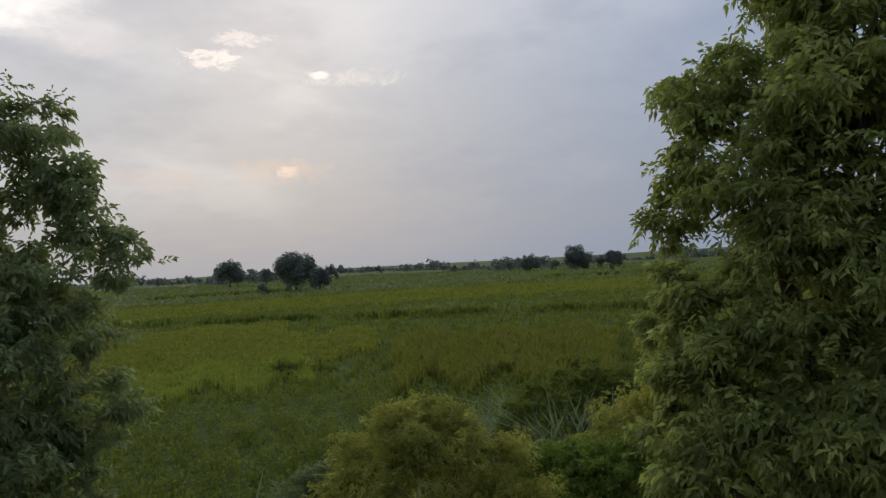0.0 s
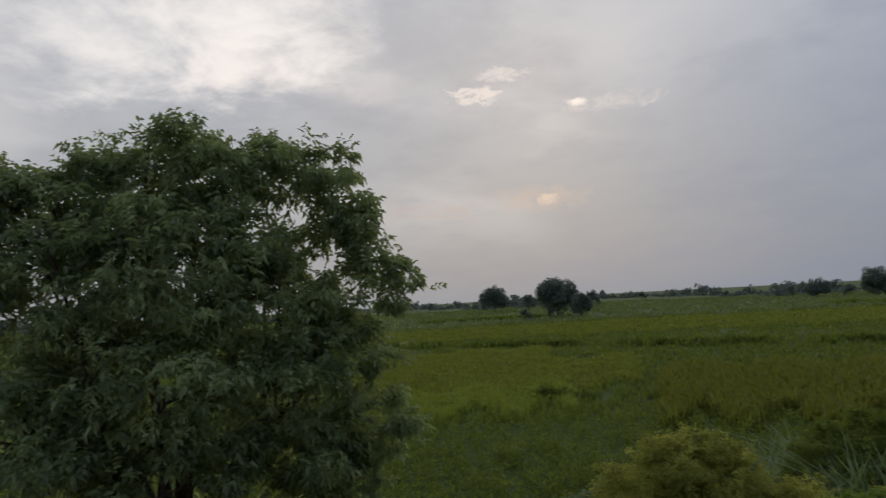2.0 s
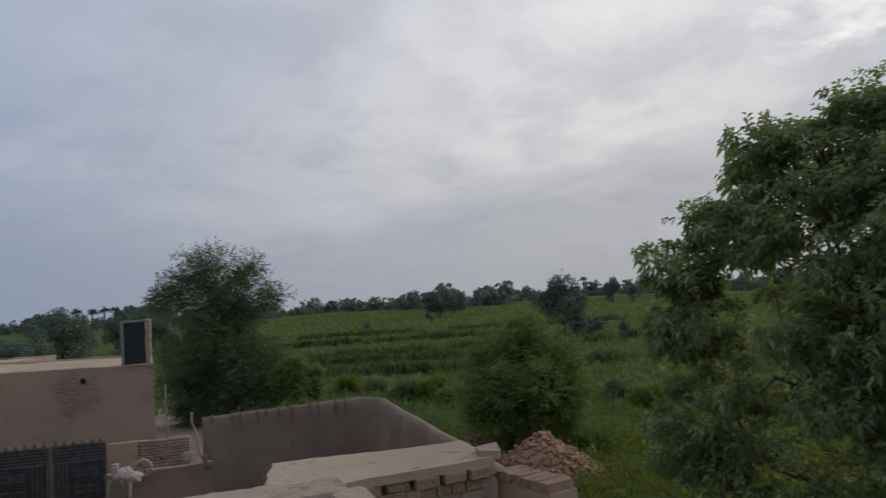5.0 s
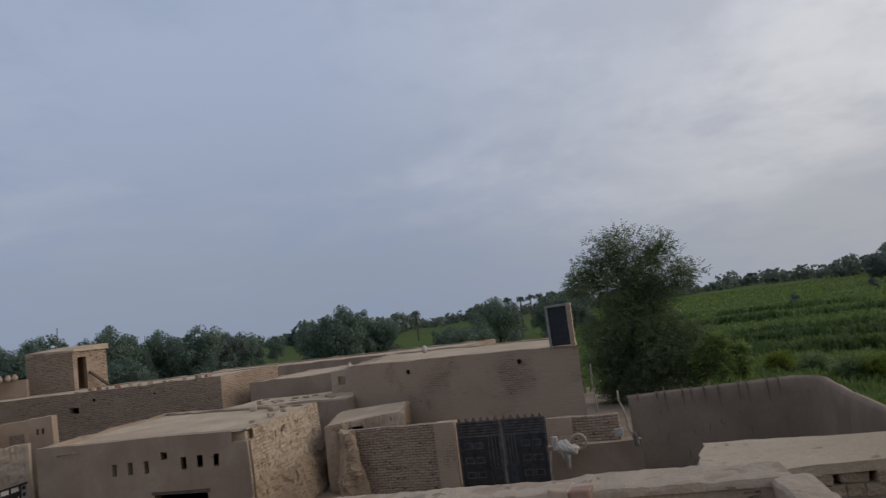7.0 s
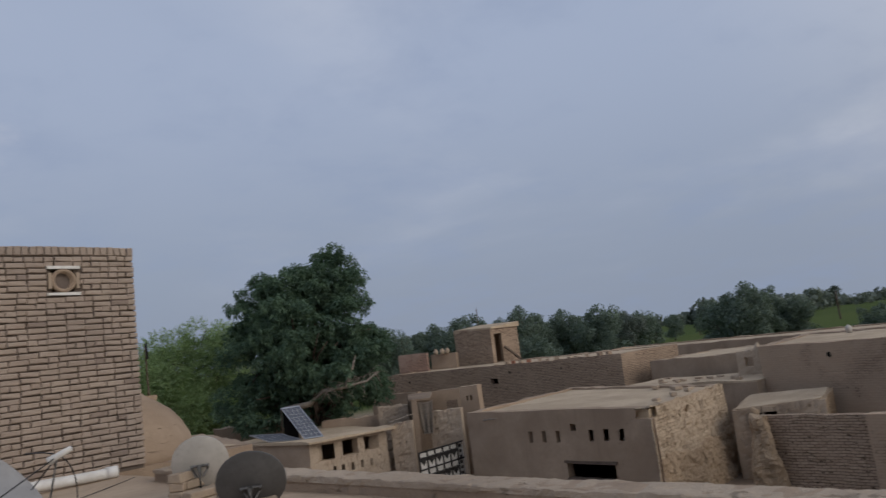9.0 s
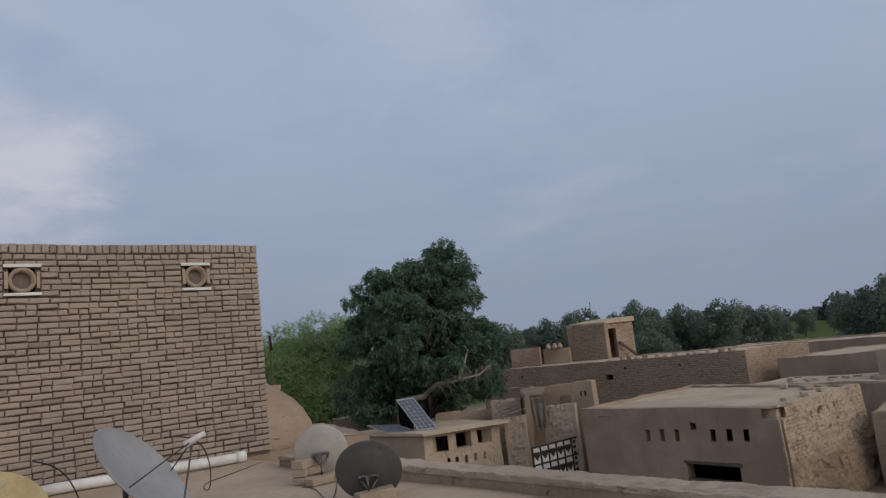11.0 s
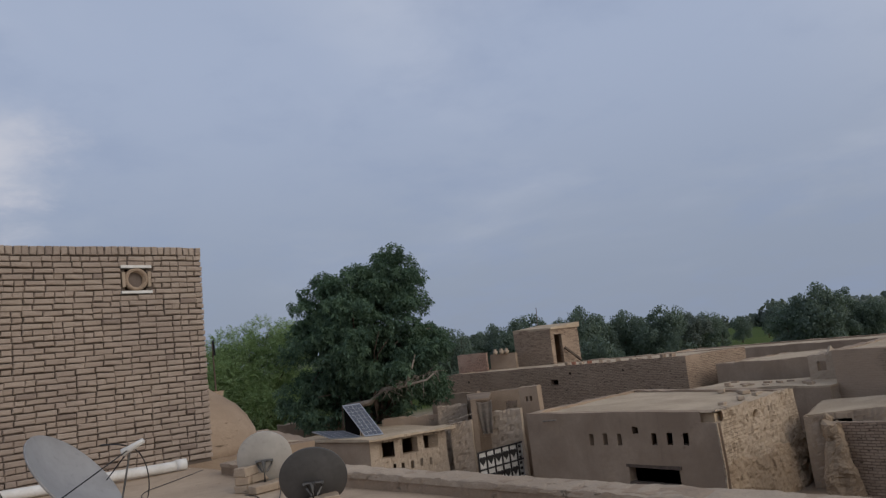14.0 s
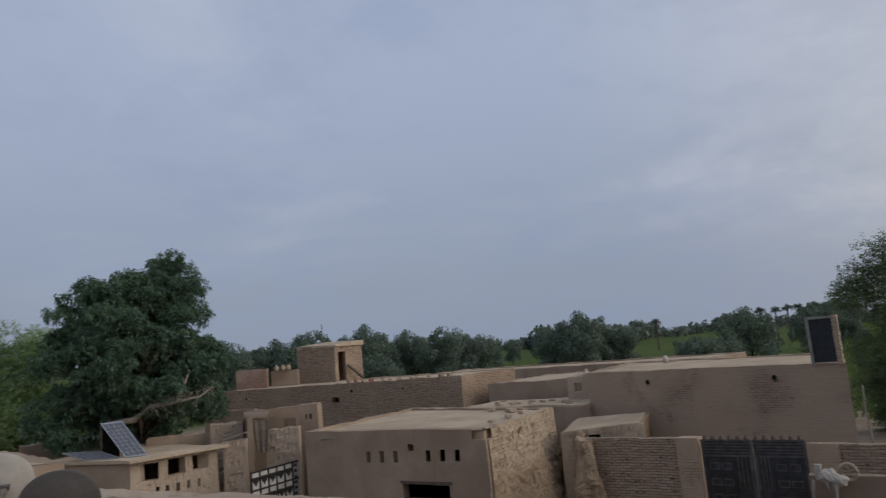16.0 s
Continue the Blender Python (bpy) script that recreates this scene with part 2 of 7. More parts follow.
def ground_material():
    """Crop fields on one side, bare village earth on the other."""
    m, t = material("fields_and_earth")
    p = t.n("ShaderNodeTexCoord").outputs["Object"]
    s = t.n("ShaderNodeSeparateXYZ", {0: p})
    mp = t.n("ShaderNodeMapping", {"Vector": p, "Rotation": (0, 0, 0.12), "Scale": (0.011, 0.022, 1.0)}).outputs[0]
    plot = t.n("ShaderNodeTexVoronoi", {"Vector": mp, "Scale": 1.0, "Randomness": 0.75}, distance="CHEBYCHEV").outputs["Color"]
    tone = t.n("ShaderNodeSeparateColor", {0: plot}).outputs[0]
    n1 = t.noise(p, 0.05, 5.0, 0.6, 0.3)
    n2 = t.noise(p, 0.6, 6.0, 0.7)
    n3 = t.noise(p, 5.0, 5.0, 0.7)
    g = t.mix(tone, col(0.05, 0.078, 0.017), col(0.075, 0.105, 0.024))
    g = t.mix(t.math("MULTIPLY", t.ramp(n1, 0.42, 0.7), 0.8), g, col(0.085, 0.105, 0.024))
    g = t.mix(t.math("MULTIPLY", t.ramp(n2, 0.42, 0.7), 0.6), g, col(0.045, 0.07, 0.018))
    g = t.mix(t.math("MULTIPLY", t.ramp(n3, 0.5, 0.75), 0.5), g, col(0.04, 0.065, 0.017))
    e = t.mix(t.ramp(n2, 0.3, 0.7), col(0.22, 0.165, 0.12), col(0.33, 0.255, 0.185))
    # the village lies south-west of the lane
    edge = t.math("ADD", s.outputs[1], t.math("MULTIPLY", t.math("SUBTRACT", n1, 0.5), 14.0))
    inside = t.math("MULTIPLY", t.ramp(edge, 3.0, -2.0), t.ramp(s.outputs[0], -58.0, -46.0))
    inside = t.math("MULTIPLY", inside, t.ramp(s.outputs[1], -75.0, -60.0))
    c = t.mix(inside, g, e)
    h = t.math("ADD", n3, t.math("MULTIPLY", n2, 2.0))
    return finish(m, t, principled(t, c, 0.95, bump(t, h, 0.8, 0.1), spec=0.08))


# ---- building blocks ----
def place(az, d, z):
    """The spot d metres away towards az (degrees to the left of +y), at height z."""
    return Vector((-d * math.sin(radians(az)), d * math.cos(radians(az)), z))


def seen(az, slope, d):
    """The spot d metres away whose height over the eye is slope times d."""
    return place(az, d, EYE + slope * d)


def thing(name, at, label, category, group="", kind=""):
    ob = new(name)
    ob.location = at
    ob.empty_display_size = 0.2
    return tagged(ob, label, category, group, kind)


def base_of(ob):
    v = Vector(ob.location)
    while ob.parent:
        ob = ob.parent
        v += ob.location
    return v


def part(name, shape, mat, parent=None, label="", smooth=False):
    """One mesh object under a thing or a part; the shape is in world metres."""
    if isinstance(shape, bmesh.types.BMesh):
        me = bpy.data.meshes.new(name)
        bmesh.ops.recalc_face_normals(shape, faces=shape.faces)
        shape.to_mesh(me)
        shape.free()
    else:
        me = shape
    me.name = name
    if mat:
        me.materials.append(mat)
    if smooth:
        me.polygons.foreach_set("use_smooth", [True] * len(me.polygons))
    ob = new(name, me)
    if parent:
        me.transform(Matrix.Translation(-base_of(parent)))
        ob.parent = parent
    return tagged(ob, label)


def raw_mesh(verts, faces):
    """A mesh from numpy arrays; faces all have the same number of corners."""
    me = bpy.data.meshes.new("m")
    nv, (nf, k) = len(verts), faces.shape
    me.vertices.add(nv)
    me.vertices.foreach_set("co", np.ascontiguousarray(verts, dtype=np.float32).ravel())
    me.loops.add(nf * k)
    me.loops.foreach_set("vertex_index", np.ascontiguousarray(faces, dtype=np.int32).ravel())
    me.polygons.add(nf)
    me.polygons.foreach_set("loop_start", np.arange(0, nf * k, k, dtype=np.int32))
    me.update(calc_edges=True)
    return me


def box(bm, lo, hi, m=None, jitter=0.0, rnd=random):
    vs = []
    for x in (lo[0], hi[0]):
        for y in (lo[1], hi[1]):
            for z in (lo[2], hi[2]):
                v = Vector((x + rnd.uniform(-jitter, jitter), y + rnd.uniform(-jitter, jitter), z + rnd.uniform(-jitter, jitter)))
                vs.append(bm.verts.new(m @ v if m else v))
    for f in ((0, 1, 3, 2), (4, 6, 7, 5), (0, 4, 5, 1), (2, 3, 7, 6), (0, 2, 6, 4), (1, 5, 7, 3)):
        bm.faces.new([vs[i] for i in f])


def tube(bm, pts, radii, n=8, cap=True):
    rings = []
    for i, p in enumerate(pts):
        a, b = pts[max(i - 1, 0)], pts[min(i + 1, len(pts) - 1)]
        d = (Vector(b) - Vector(a)).normalized()
        u = d.orthogonal().normalized()
        v = d.cross(u)
        rings.append([bm.verts.new(Vector(p) + radii[i] * (math.cos(2 * math.pi * k / n) * u + math.sin(2 * math.pi * k / n) * v)) for k in range(n)])
    for r, s in zip(rings, rings[1:]):
        # turn the next ring so that the sides don't twist
        j = min(range(n), key=lambda q: (s[q].co - r[0].co).length)
        for k in range(n):
            bm.faces.new((r[k], r[(k + 1) % n], s[(k + 1 + j) % n], s[(k + j) % n]))
    if cap:
        bm.faces.new(rings[0][::-1])
        bm.faces.new(rings[-1])


def wall_shape(p0, p1, z0, z1, thick, holes=(), step=0.5, wob=0.03, top0=0.0, top1=0.0, ragged=0.0, seed=0, blind=0.0, mitre=False, rough=0.0):
    """A wall from p0 to p1 (left to right for one who looks at its face), with thickness behind the face; holes are
    (from, to, bottom, top) in metres along it and over z0. Uneven as hand-laid mud is. blind: holes are that deep only."""
    p0, p1 = Vector((p0[0], p0[1], 0)), Vector((p1[0], p1[1], 0))
    length, h = (p1 - p0).length, z1 - z0
    u = (p1 - p0).normalized()
    back = Vector((-u.y, u.x, 0))
    ss = sorted({0.0, length, *[q for a, b, _, _ in holes for q in (a, b)]})
    zs = sorted({0.0, h, *[q for _, _, a, b in holes for q in (a, b)]})

    def refine(vals):
        out = [vals[0]]
        for a, b in zip(vals, vals[1:]):
            k = max(1, round((b - a) / step))
            out += [a + (b - a) * i / k for i in range(1, k + 1)]
        return out
    ss, zs = refine(ss), refine(zs)
    ys = [0.0, blind, thick] if blind else [0.0, thick]
    solid = {}
    for i in range(len(ss) - 1):
        for j in range(len(zs) - 1):
            s, z = (ss[i] + ss[i + 1]) / 2, (zs[j] + zs[j + 1]) / 2
            hole = any(a < s < b and c < z < d for a, b, c, d in holes)
            for k in range(len(ys) - 1):
                solid[i, j, k] = not (hole and (k == 0 or not blind))
    bm = bmesh.new()
    uv = bm.loops.layers.uv.new("UVMap")
    made = {}

    def vert(i, j, k):
        if (i, j, k) not in made:
            s, z, y = ss[i], zs[j], ys[k]
            lift = (top0 + (top1 - top0) * s / length) * (z / h)
            if mitre:
                s += y * (1 - 2 * s / length)
            q = p0 + u * s + back * y + Vector((0, 0, z0 + z + lift))
            if rough and k == 0:
                fade = min(1.0, s / 0.3, (length - s) / 0.3)
                w = Vector((s * 7.0, seed, z * 3.6))
                chip = max(0.0, noise.noise(w) - 0.1) * 1.6 + max(0.0, noise.noise(Vector((s * 13.0, seed, z * 8.0))) - 0.05) + 0.6 * max(0.0, noise.noise(Vector((s * 1.1, seed, z * 1.9))))
                q += back * (rough * fade * chip)
            nv = noise.noise_vector(q * 0.9 + Vector((seed * 7.3, 0, 0)))
            q += nv * wob
            if j == len(zs) - 1 and ragged:
                q.z += ragged * (noise.noise(q * 2.3 + Vector((seed, 3, 0))) + 0.6 * noise.noise(q * 6.1))
            made[i, j, k] = bm.verts.new(q)
        return made[i, j, k]

    def face(keys, flat_axis):
        vs = [vert(*k) for k in keys]
        f = bm.faces.new(vs)
        for lp, (i, j, k) in zip(f.loops, keys):
            lp[uv].uv = (ss[i] + (ys[k] if flat_axis != 2 else 0), zs[j] + (ys[k] if flat_axis == 1 else 0))
    for (i, j, k), on in solid.items():
        if not on:
            continue
        for ax, sg in ((0, -1), (0, 1), (1, -1), (1, 1), (2, -1), (2, 1)):
            nb = [i, j, k]
            nb[ax] += sg
            if solid.get(tuple(nb)):
                continue
            a = [i, j, k]
            a[ax] += 1 if sg > 0 else 0
            o1, o2 = [q for q in (0, 1, 2) if q != ax]
            ks = []
            for d1, d2 in ((0, 0), (1, 0), (1, 1), (0, 1)):
                q = list(a)
                q[o1] += d1
                q[o2] += d2
                ks.append(tuple(q))
            face(ks, ax)
    return bm


def slab_shape(corners, z0, z1s, wob=0.03, cells=10, seed=0, rim=0.0):
    """A roof slab over four corners (in order), its top at the four heights z1s and its underside at z0."""
    bm = bmesh.new()
    c = [Vector((p[0], p[1], 0)) for p in corners]
    top, low = {}, {}
    for i in range(cells + 1):
        for j in range(cells + 1):
            a, b = i / cells, j / cells
            q = (c[0] * (1 - a) + c[1] * a) * (1 - b) + (c[3] * (1 - a) + c[2] * a) * b
            z = (z1s[0] * (1 - a) + z1s[1] * a) * (1 - b) + (z1s[3] * (1 - a) + z1s[2] * a) * b
            nz = noise.noise(Vector((q.x * 0.8, q.y * 0.8, seed * 3.1)))
            edge = rim if i in (0, cells) or j in (0, cells) else 0.0
            q2 = q + noise.noise_vector(q * 1.1 + Vector((0, 0, seed))) * wob + noise.noise_vector(q * 6.3 + Vector((0, 0, seed))) * wob * 0.6
            top[i, j] = bm.verts.new((q2.x, q2.y, z + nz * wob + edge))
            if i in (0, cells) or j in (0, cells):
                low[i, j] = bm.verts.new((q2.x, q2.y, z0))
    for i in range(cells):
        for j in range(cells):
            bm.faces.new((top[i, j], top[i + 1, j], top[i + 1, j + 1], top[i, j + 1]))
    ring = [(i, 0) for i in range(cells)] + [(cells, j) for j in range(cells)] + [(i, cells) for i in range(cells, 0, -1)] + [(0, j) for j in range(cells, 0, -1)]
    for a, b in zip(ring, ring[1:] + ring[:1]):
        bm.faces.new((top[a], low[a], low[b], top[b]))
    bm.faces.new([low[a] for a in ring])
    return bm


# ---- plants ----
def leaf_mesh(base, axis, length, width, rng, droop=0.25):
    """Folded, pointed leaves: four corners and two triangles each."""
    n = len(base)
    axis = axis / np.linalg.norm(axis, axis=1, keepdims=True)
    side = np.cross(axis, rng.normal(size=(n, 3)) + np.array([0, 0, 1.0]))
    side /= np.linalg.norm(side, axis=1, keepdims=True) + 1e-9
    up = np.cross(side, axis)
    L, W = length[:, None], width[:, None]
    mid = base + axis * L * 0.45 + up * L * 0.06
    tip = base + axis * L - np.array([0, 0, 1.0]) * L * droop
    v = np.stack([base, mid + side * W / 2, tip, mid - side * W / 2], axis=1).reshape(-1, 3)
    k = np.arange(n)[:, None] * 4
    f = np.concatenate([k + [0, 1, 2], k + [0, 2, 3]], axis=1).reshape(-1, 3)
    return v, f


def clump_mesh(pos, normal, size, rng, tilt=0.45):
    """Small ragged leaf clusters that lie along the skin of a crown."""
    n = len(pos)
    nrm = normal + rng.normal(size=(n, 3)) * tilt
    nrm /= np.linalg.norm(nrm, axis=1, keepdims=True)
    a = np.cross(nrm, rng.normal(size=(n, 3)))
    a /= np.linalg.norm(a, axis=1, keepdims=True) + 1e-9
    b = np.cross(nrm, a)
    S = size[:, None]
    ja, jb = rng.uniform(0.3, 0.62, (n, 1)), rng.uniform(0.25, 0.5, (n, 1))
    v = np.stack([pos - a * S * 0.5, pos - b * S * ja, pos + a * S * 0.55, pos + b * S * jb], axis=1).reshape(-1, 3)
    k = np.arange(n)[:, None] * 4
    return v, np.concatenate([k + [0, 1, 2], k + [0, 2, 3]], axis=1).reshape(-1, 3)


def full_crown(lobes, count, size, rng, split=9, clump=(0.3, 0.5)):
    """A full crown: leaf clusters over many rounded clumps."""
    subs = []
    for x, y, z, r in lobes:
        subs.append([x, y, z, r * 0.8])
        for _ in range(split):
            d = rng.normal(size=3)
            d /= np.linalg.norm(d)
            subs.append([*(np.array([x, y, z]) + d * r * rng.uniform(0.55, 0.85)), r * rng.uniform(*clump)])
    subs = np.array(subs)
    w = subs[:, 3] ** 2
    pick = rng.choice(len(subs), count, p=w / w.sum())
    d = rng.normal(size=(count, 3))
    d /= np.linalg.norm(d, axis=1, keepdims=True)
    pos = subs[pick, :3] + d * subs[pick, 3][:, None] * (0.72 + 0.33 * rng.random((count, 1)))
    return clump_mesh(pos, d, size * rng.uniform(0.6, 1.35, count), rng)


def crown_arrays(lobes, count, leaf, ratio, rng, spray=7, reach=0.3, split=7, hang=0.35, fill=0.55, clump=(0.28, 0.5)):
    """Sprays of leaflets on the skins of many small clumps that sit on the given lobes (x, y, z, r)."""
    lobes = np.array(lobes, dtype=float)
    subs = []
    for x, y, z, r in lobes:
        for _ in range(split):
            d = rng.normal(size=3)
            d /= np.linalg.norm(d)
            d[2] = d[2] * 0.8 + 0.12
            subs.append([*(np.array([x, y, z]) + d * r * rng.uniform(0.35, 0.9)), r * rng.uniform(*clump)])
    subs = np.array(subs)
    m = count // spray
    weight = subs[:, 3] ** 2
    pick = rng.choice(len(subs), m, p=weight / weight.sum())
    d = rng.normal(size=(m, 3))
    d /= np.linalg.norm(d, axis=1, keepdims=True)
    rad = subs[pick, 3][:, None] * (fill + (1.12 - fill) * rng.random((m, 1)) ** 0.6)
    start = subs[pick, :3] + d * rad
    axis = d + rng.normal(size=(m, 3)) * 0.45 + np.array([0, 0, -hang])
    axis /= np.linalg.norm(axis, axis=1, keepdims=True)
    side = np.cross(axis, np.array([0, 0, 1.0]) + rng.normal(size=(m, 3)) * 0.3)
    side /= np.linalg.norm(side, axis=1, keepdims=True) + 1e-9
    pos = np.linspace(0, 1, spray)
    sgn = np.where(np.arange(spray) % 2, 1.0, -1.0)
    b = start[:, None, :] + axis[:, None, :] * (pos[None, :, None] * reach)
    a = axis[:, None, :] * 0.7 + side[:, None, :] * sgn[None, :, None] * 0.8 + rng.normal(size=(m, spray, 3)) * 0.25
    b, a = b.reshape(-1, 3), a.reshape(-1, 3)
    ln = leaf * rng.uniform(0.65, 1.25, len(b))
    return leaf_mesh(b, a, ln, ln * ratio, rng)


def tuft_crown(lobes, count, leaf, ratio, rng, split=12, clump=(0.2, 0.4), flat=0.62, per=8, fill=0.22):
    """Rosettes of drooping leaves on the upper sides of many flattened clumps, and a thin scatter of leaves inside."""
    subs = []
    for x, y, z, r in lobes:
        for _ in range(split):
            d = rng.normal(size=3)
            d /= np.linalg.norm(d)
            subs.append([*(np.array([x, y, z]) + d * r * rng.uniform(0.45, 0.95)), r * rng.uniform(*clump), *d])
    subs = np.array(subs)
    m = int(count * (1 - fill)) // per
    w = subs[:, 3] ** 2
    pick = rng.choice(len(subs), m, p=w / w.sum())
    d = rng.normal(size=(m, 3))
    up = rng.random(m) < 0.82
    d[up, 2] = np.abs(d[up, 2])
    d /= np.linalg.norm(d, axis=1, keepdims=True)
    r = subs[pick, 3][:, None]
    pos = subs[pick, :3] + d * r * np.array([1.15, 1.15, flat]) * (0.7 + 0.4 * rng.random((m, 1)))
    axis = d * 0.6 + subs[pick, 4:] * 0.55 + np.array([0, 0, 0.25]) + rng.normal(size=(m, 3)) * 0.3
    axis /= np.linalg.norm(axis, axis=1, keepdims=True)
    u = np.cross(axis, rng.normal(size=(m, 3)))
    u /= np.linalg.norm(u, axis=1, keepdims=True) + 1e-9
    v = np.cross(axis, u)
    phi = (np.arange(per) * 2.4)[None, :] + rng.uniform(-0.4, 0.4, (m, per))
    ax = axis[:, None] * 0.5 + (u[:, None] * np.cos(phi)[..., None] + v[:, None] * np.sin(phi)[..., None]) * 0.9 + np.array([0, 0, -0.3])
    b = pos[:, None] + axis[:, None] * (np.linspace(-0.5, 0.5, per)[None, :, None] * leaf * 1.2)
    b, ax = b.reshape(-1, 3), ax.reshape(-1, 3)
    k = int(count * fill)
    pk = rng.choice(len(subs), k, p=w / w.sum())
    b = np.concatenate([b, subs[pk, :3] + rng.normal(size=(k, 3)).clip(-1.4, 1.4) * subs[pk, 3][:, None] * 0.45])
    ax = np.concatenate([ax, rng.normal(size=(k, 3)) + np.array([0, 0, -0.3])])
    ln = leaf * rng.uniform(0.65, 1.25, len(b))
    return leaf_mesh(b, ax, ln, ln * ratio, rng, 0.32)


def tree(name, label, foot, lobes, count, leaf, ratio, leaf_mat, bark=None, trunk_r=0.18, seed=1, reach=0.3, split=7, hang=0.35, limbs=8, stems=1,
         category="tree", spray=7, fork=0.35, clump=(0.28, 0.5), full=False, tuft=0.0, loose=0.0):
    """Tapered trunk, limbs that rise into the lobes of the crown, and the crown's leaves."""
    rng = np.random.default_rng(seed)
    rnd = random.Random(seed)
    ob = thing(name, foot, label, category)
    foot = Vector(foot)
    arr = np.array(lobes)
    heart = Vector(arr[:, :3].mean(axis=0))
    crotch = foot.lerp(Vector((heart.x, heart.y, max(heart.z, foot.z + 0.8))), fork)
    for s in range(stems):
        bm = bmesh.new()
        off = Vector((rnd.uniform(-1, 1), rnd.uniform(-1, 1), 0)) * trunk_r * (1.5 if stems > 1 else 0)
        mid = foot.lerp(crotch, 0.5) + Vector((rnd.uniform(-1, 1), rnd.uniform(-1, 1), 0)) * trunk_r + off
        tube(bm, [foot + off - Vector((0, 0, 0.2)), foot + off + Vector((0, 0, 0.3)), mid, crotch], [trunk_r * 1.35, trunk_r * 1.05, trunk_r * 0.85, trunk_r * 0.7], 9)
        part("trunk", bm, bark or BARK, ob, smooth=True)
    order = sorted(range(len(lobes)), key=lambda i: -lobes[i][3])[:limbs]
    for i in order:
        end = Vector(lobes[i][:3])
        mid = crotch.lerp(end, 0.5) + Vector((rnd.uniform(-.3, .3), rnd.uniform(-.3, .3), -0.12 * (end - crotch).length))
        bm = bmesh.new()
        tube(bm, [crotch, mid, end], [trunk_r * 0.6, trunk_r * 0.38, trunk_r * 0.12], 6)
        for _ in range(4):
            tip = end + Vector([rnd.gauss(0, 1) for _ in range(3)]).normalized() * lobes[i][3] * 0.85
            tube(bm, [mid.lerp(end, rnd.uniform(0.2, 0.9)), end.lerp(tip, 0.4), tip], [trunk_r * 0.25, trunk_r * 0.14, trunk_r * 0.05], 5)
        part("limb", bm, bark or BARK, ob, smooth=True)
    if full:
        v, f = full_crown(lobes, count, leaf, rng)
    elif tuft:
        v, f = tuft_crown(lobes, int(count * (1 - loose)), leaf, ratio, rng, split, clump, tuft, spray)
        if loose:
            v2, f2 = crown_arrays(lobes, int(count * loose), leaf * 0.9, ratio, rng, 9, leaf * 1.9, 19, 0.4, 0.55, (0.15, 0.33))
            f = np.concatenate([f, f2 + len(v)])
            v = np.concatenate([v, v2])
    else:
        v, f = crown_arrays(lobes, count, leaf, ratio, rng, spray, reach, split, hang, 0.55, clump)
    part("crown", raw_mesh(v, f), leaf_mat, ob)
    return ob


def lobes_at(rows):
    """Lobes given as azimuth, slope from the eye, distance, radius."""
    return [(*seen(a, s, d), r) for a, s, d, r in rows]


def ground_z(x, y):
    """The plain falls away slightly towards the north-east."""
    d = math.hypot(x, y)
    az = math.degrees(math.atan2(-x, y))
    k = min(1.0, max(0.0, (8.0 - az) / 16.0)) * min(1.0, max(0.0, (az + 120.0) / 40.0))
    return -0.0085 * k * max(0.0, min(d, 1500.0) - 170.0)


# ---- the ground ----
def build_ground():
    seg = 240
    radii = [0.0] + [3.0 * 1.135 ** i for i in range(58)]
    verts, faces = [(0, 0, 0)], []
    for r in radii[1:]:
        for k in range(seg):
            a = 2 * math.pi * k / seg
            x, y = r * math.cos(a), r * math.sin(a)
            z = ground_z(x, y)
            if r > 14:
                z += 0.12 * noise.noise(Vector((x * 0.15, y * 0.15, 0)))
            verts.append((x, y, z))
    for k in range(seg):
        faces.append((0, 1 + k, 1 + (k + 1) % seg))
    for i in range(len(radii) - 2):
        a, b = 1 + i * seg, 1 + (i + 1) * seg
        for k in range(seg):
            faces.append((a + k, b + k, b + (k + 1) % seg, a + (k + 1) % seg))
    me = bpy.data.meshes.new("ground")
    me.from_pydata(verts, [], faces)
    ob = part("ground", me, ground_material(), None, smooth=True)
    tagged(ob, "wide green crop fields with bare village earth", "ground", kind="structure")


build_ground()

# ---- own roof terrace ----
U = Vector((0.9913, 0.1318, 0))   # along the brick room's face
V = Vector((0.1318, -0.9913, 0))  # along the parapet, away from the fields
ROOF = 4.7
P_OUT = Vector((-4.10, 0.28, 0))  # the parapet's outer corner over the fields
P_END = P_OUT + V * 10.6
home = thing("roof_terrace_house", (0.5, -5.0, 0), "mud-plastered house with a flat walkable roof terrace", "house", kind="structure")
far_corner = P_OUT + U * 9.5
part("roof", slab_shape([P_OUT, far_corner, far_corner + V * 10.9, P_END + V * 0.3], ROOF - 0.3, [ROOF] * 4, 0.02, 40, 2), TERRACE, home, "dusty mud terrace floor", smooth=True)
part("roof", slab_shape([P_END + V * 0.32, far_corner + V * 10.92, far_corner + V * 17.98, P_OUT + V * 17.98], ROOF - 0.3, [ROOF - 0.06] * 4, 0.01, 10, 4), MUD_ROOF, home)
for a, b, nm in ((P_OUT + V * 18, P_OUT, 1), (P_OUT, far_corner, 2), (far_corner, far_corner + V * 18, 3), (far_corner + V * 18, P_OUT + V * 18, 4)):
    # faces look outwards
    part("wall", wall_shape(b, a, 0, ROOF - 0.31, 0.35, step=1.0, wob=0.02, seed=nm), MUD, home)


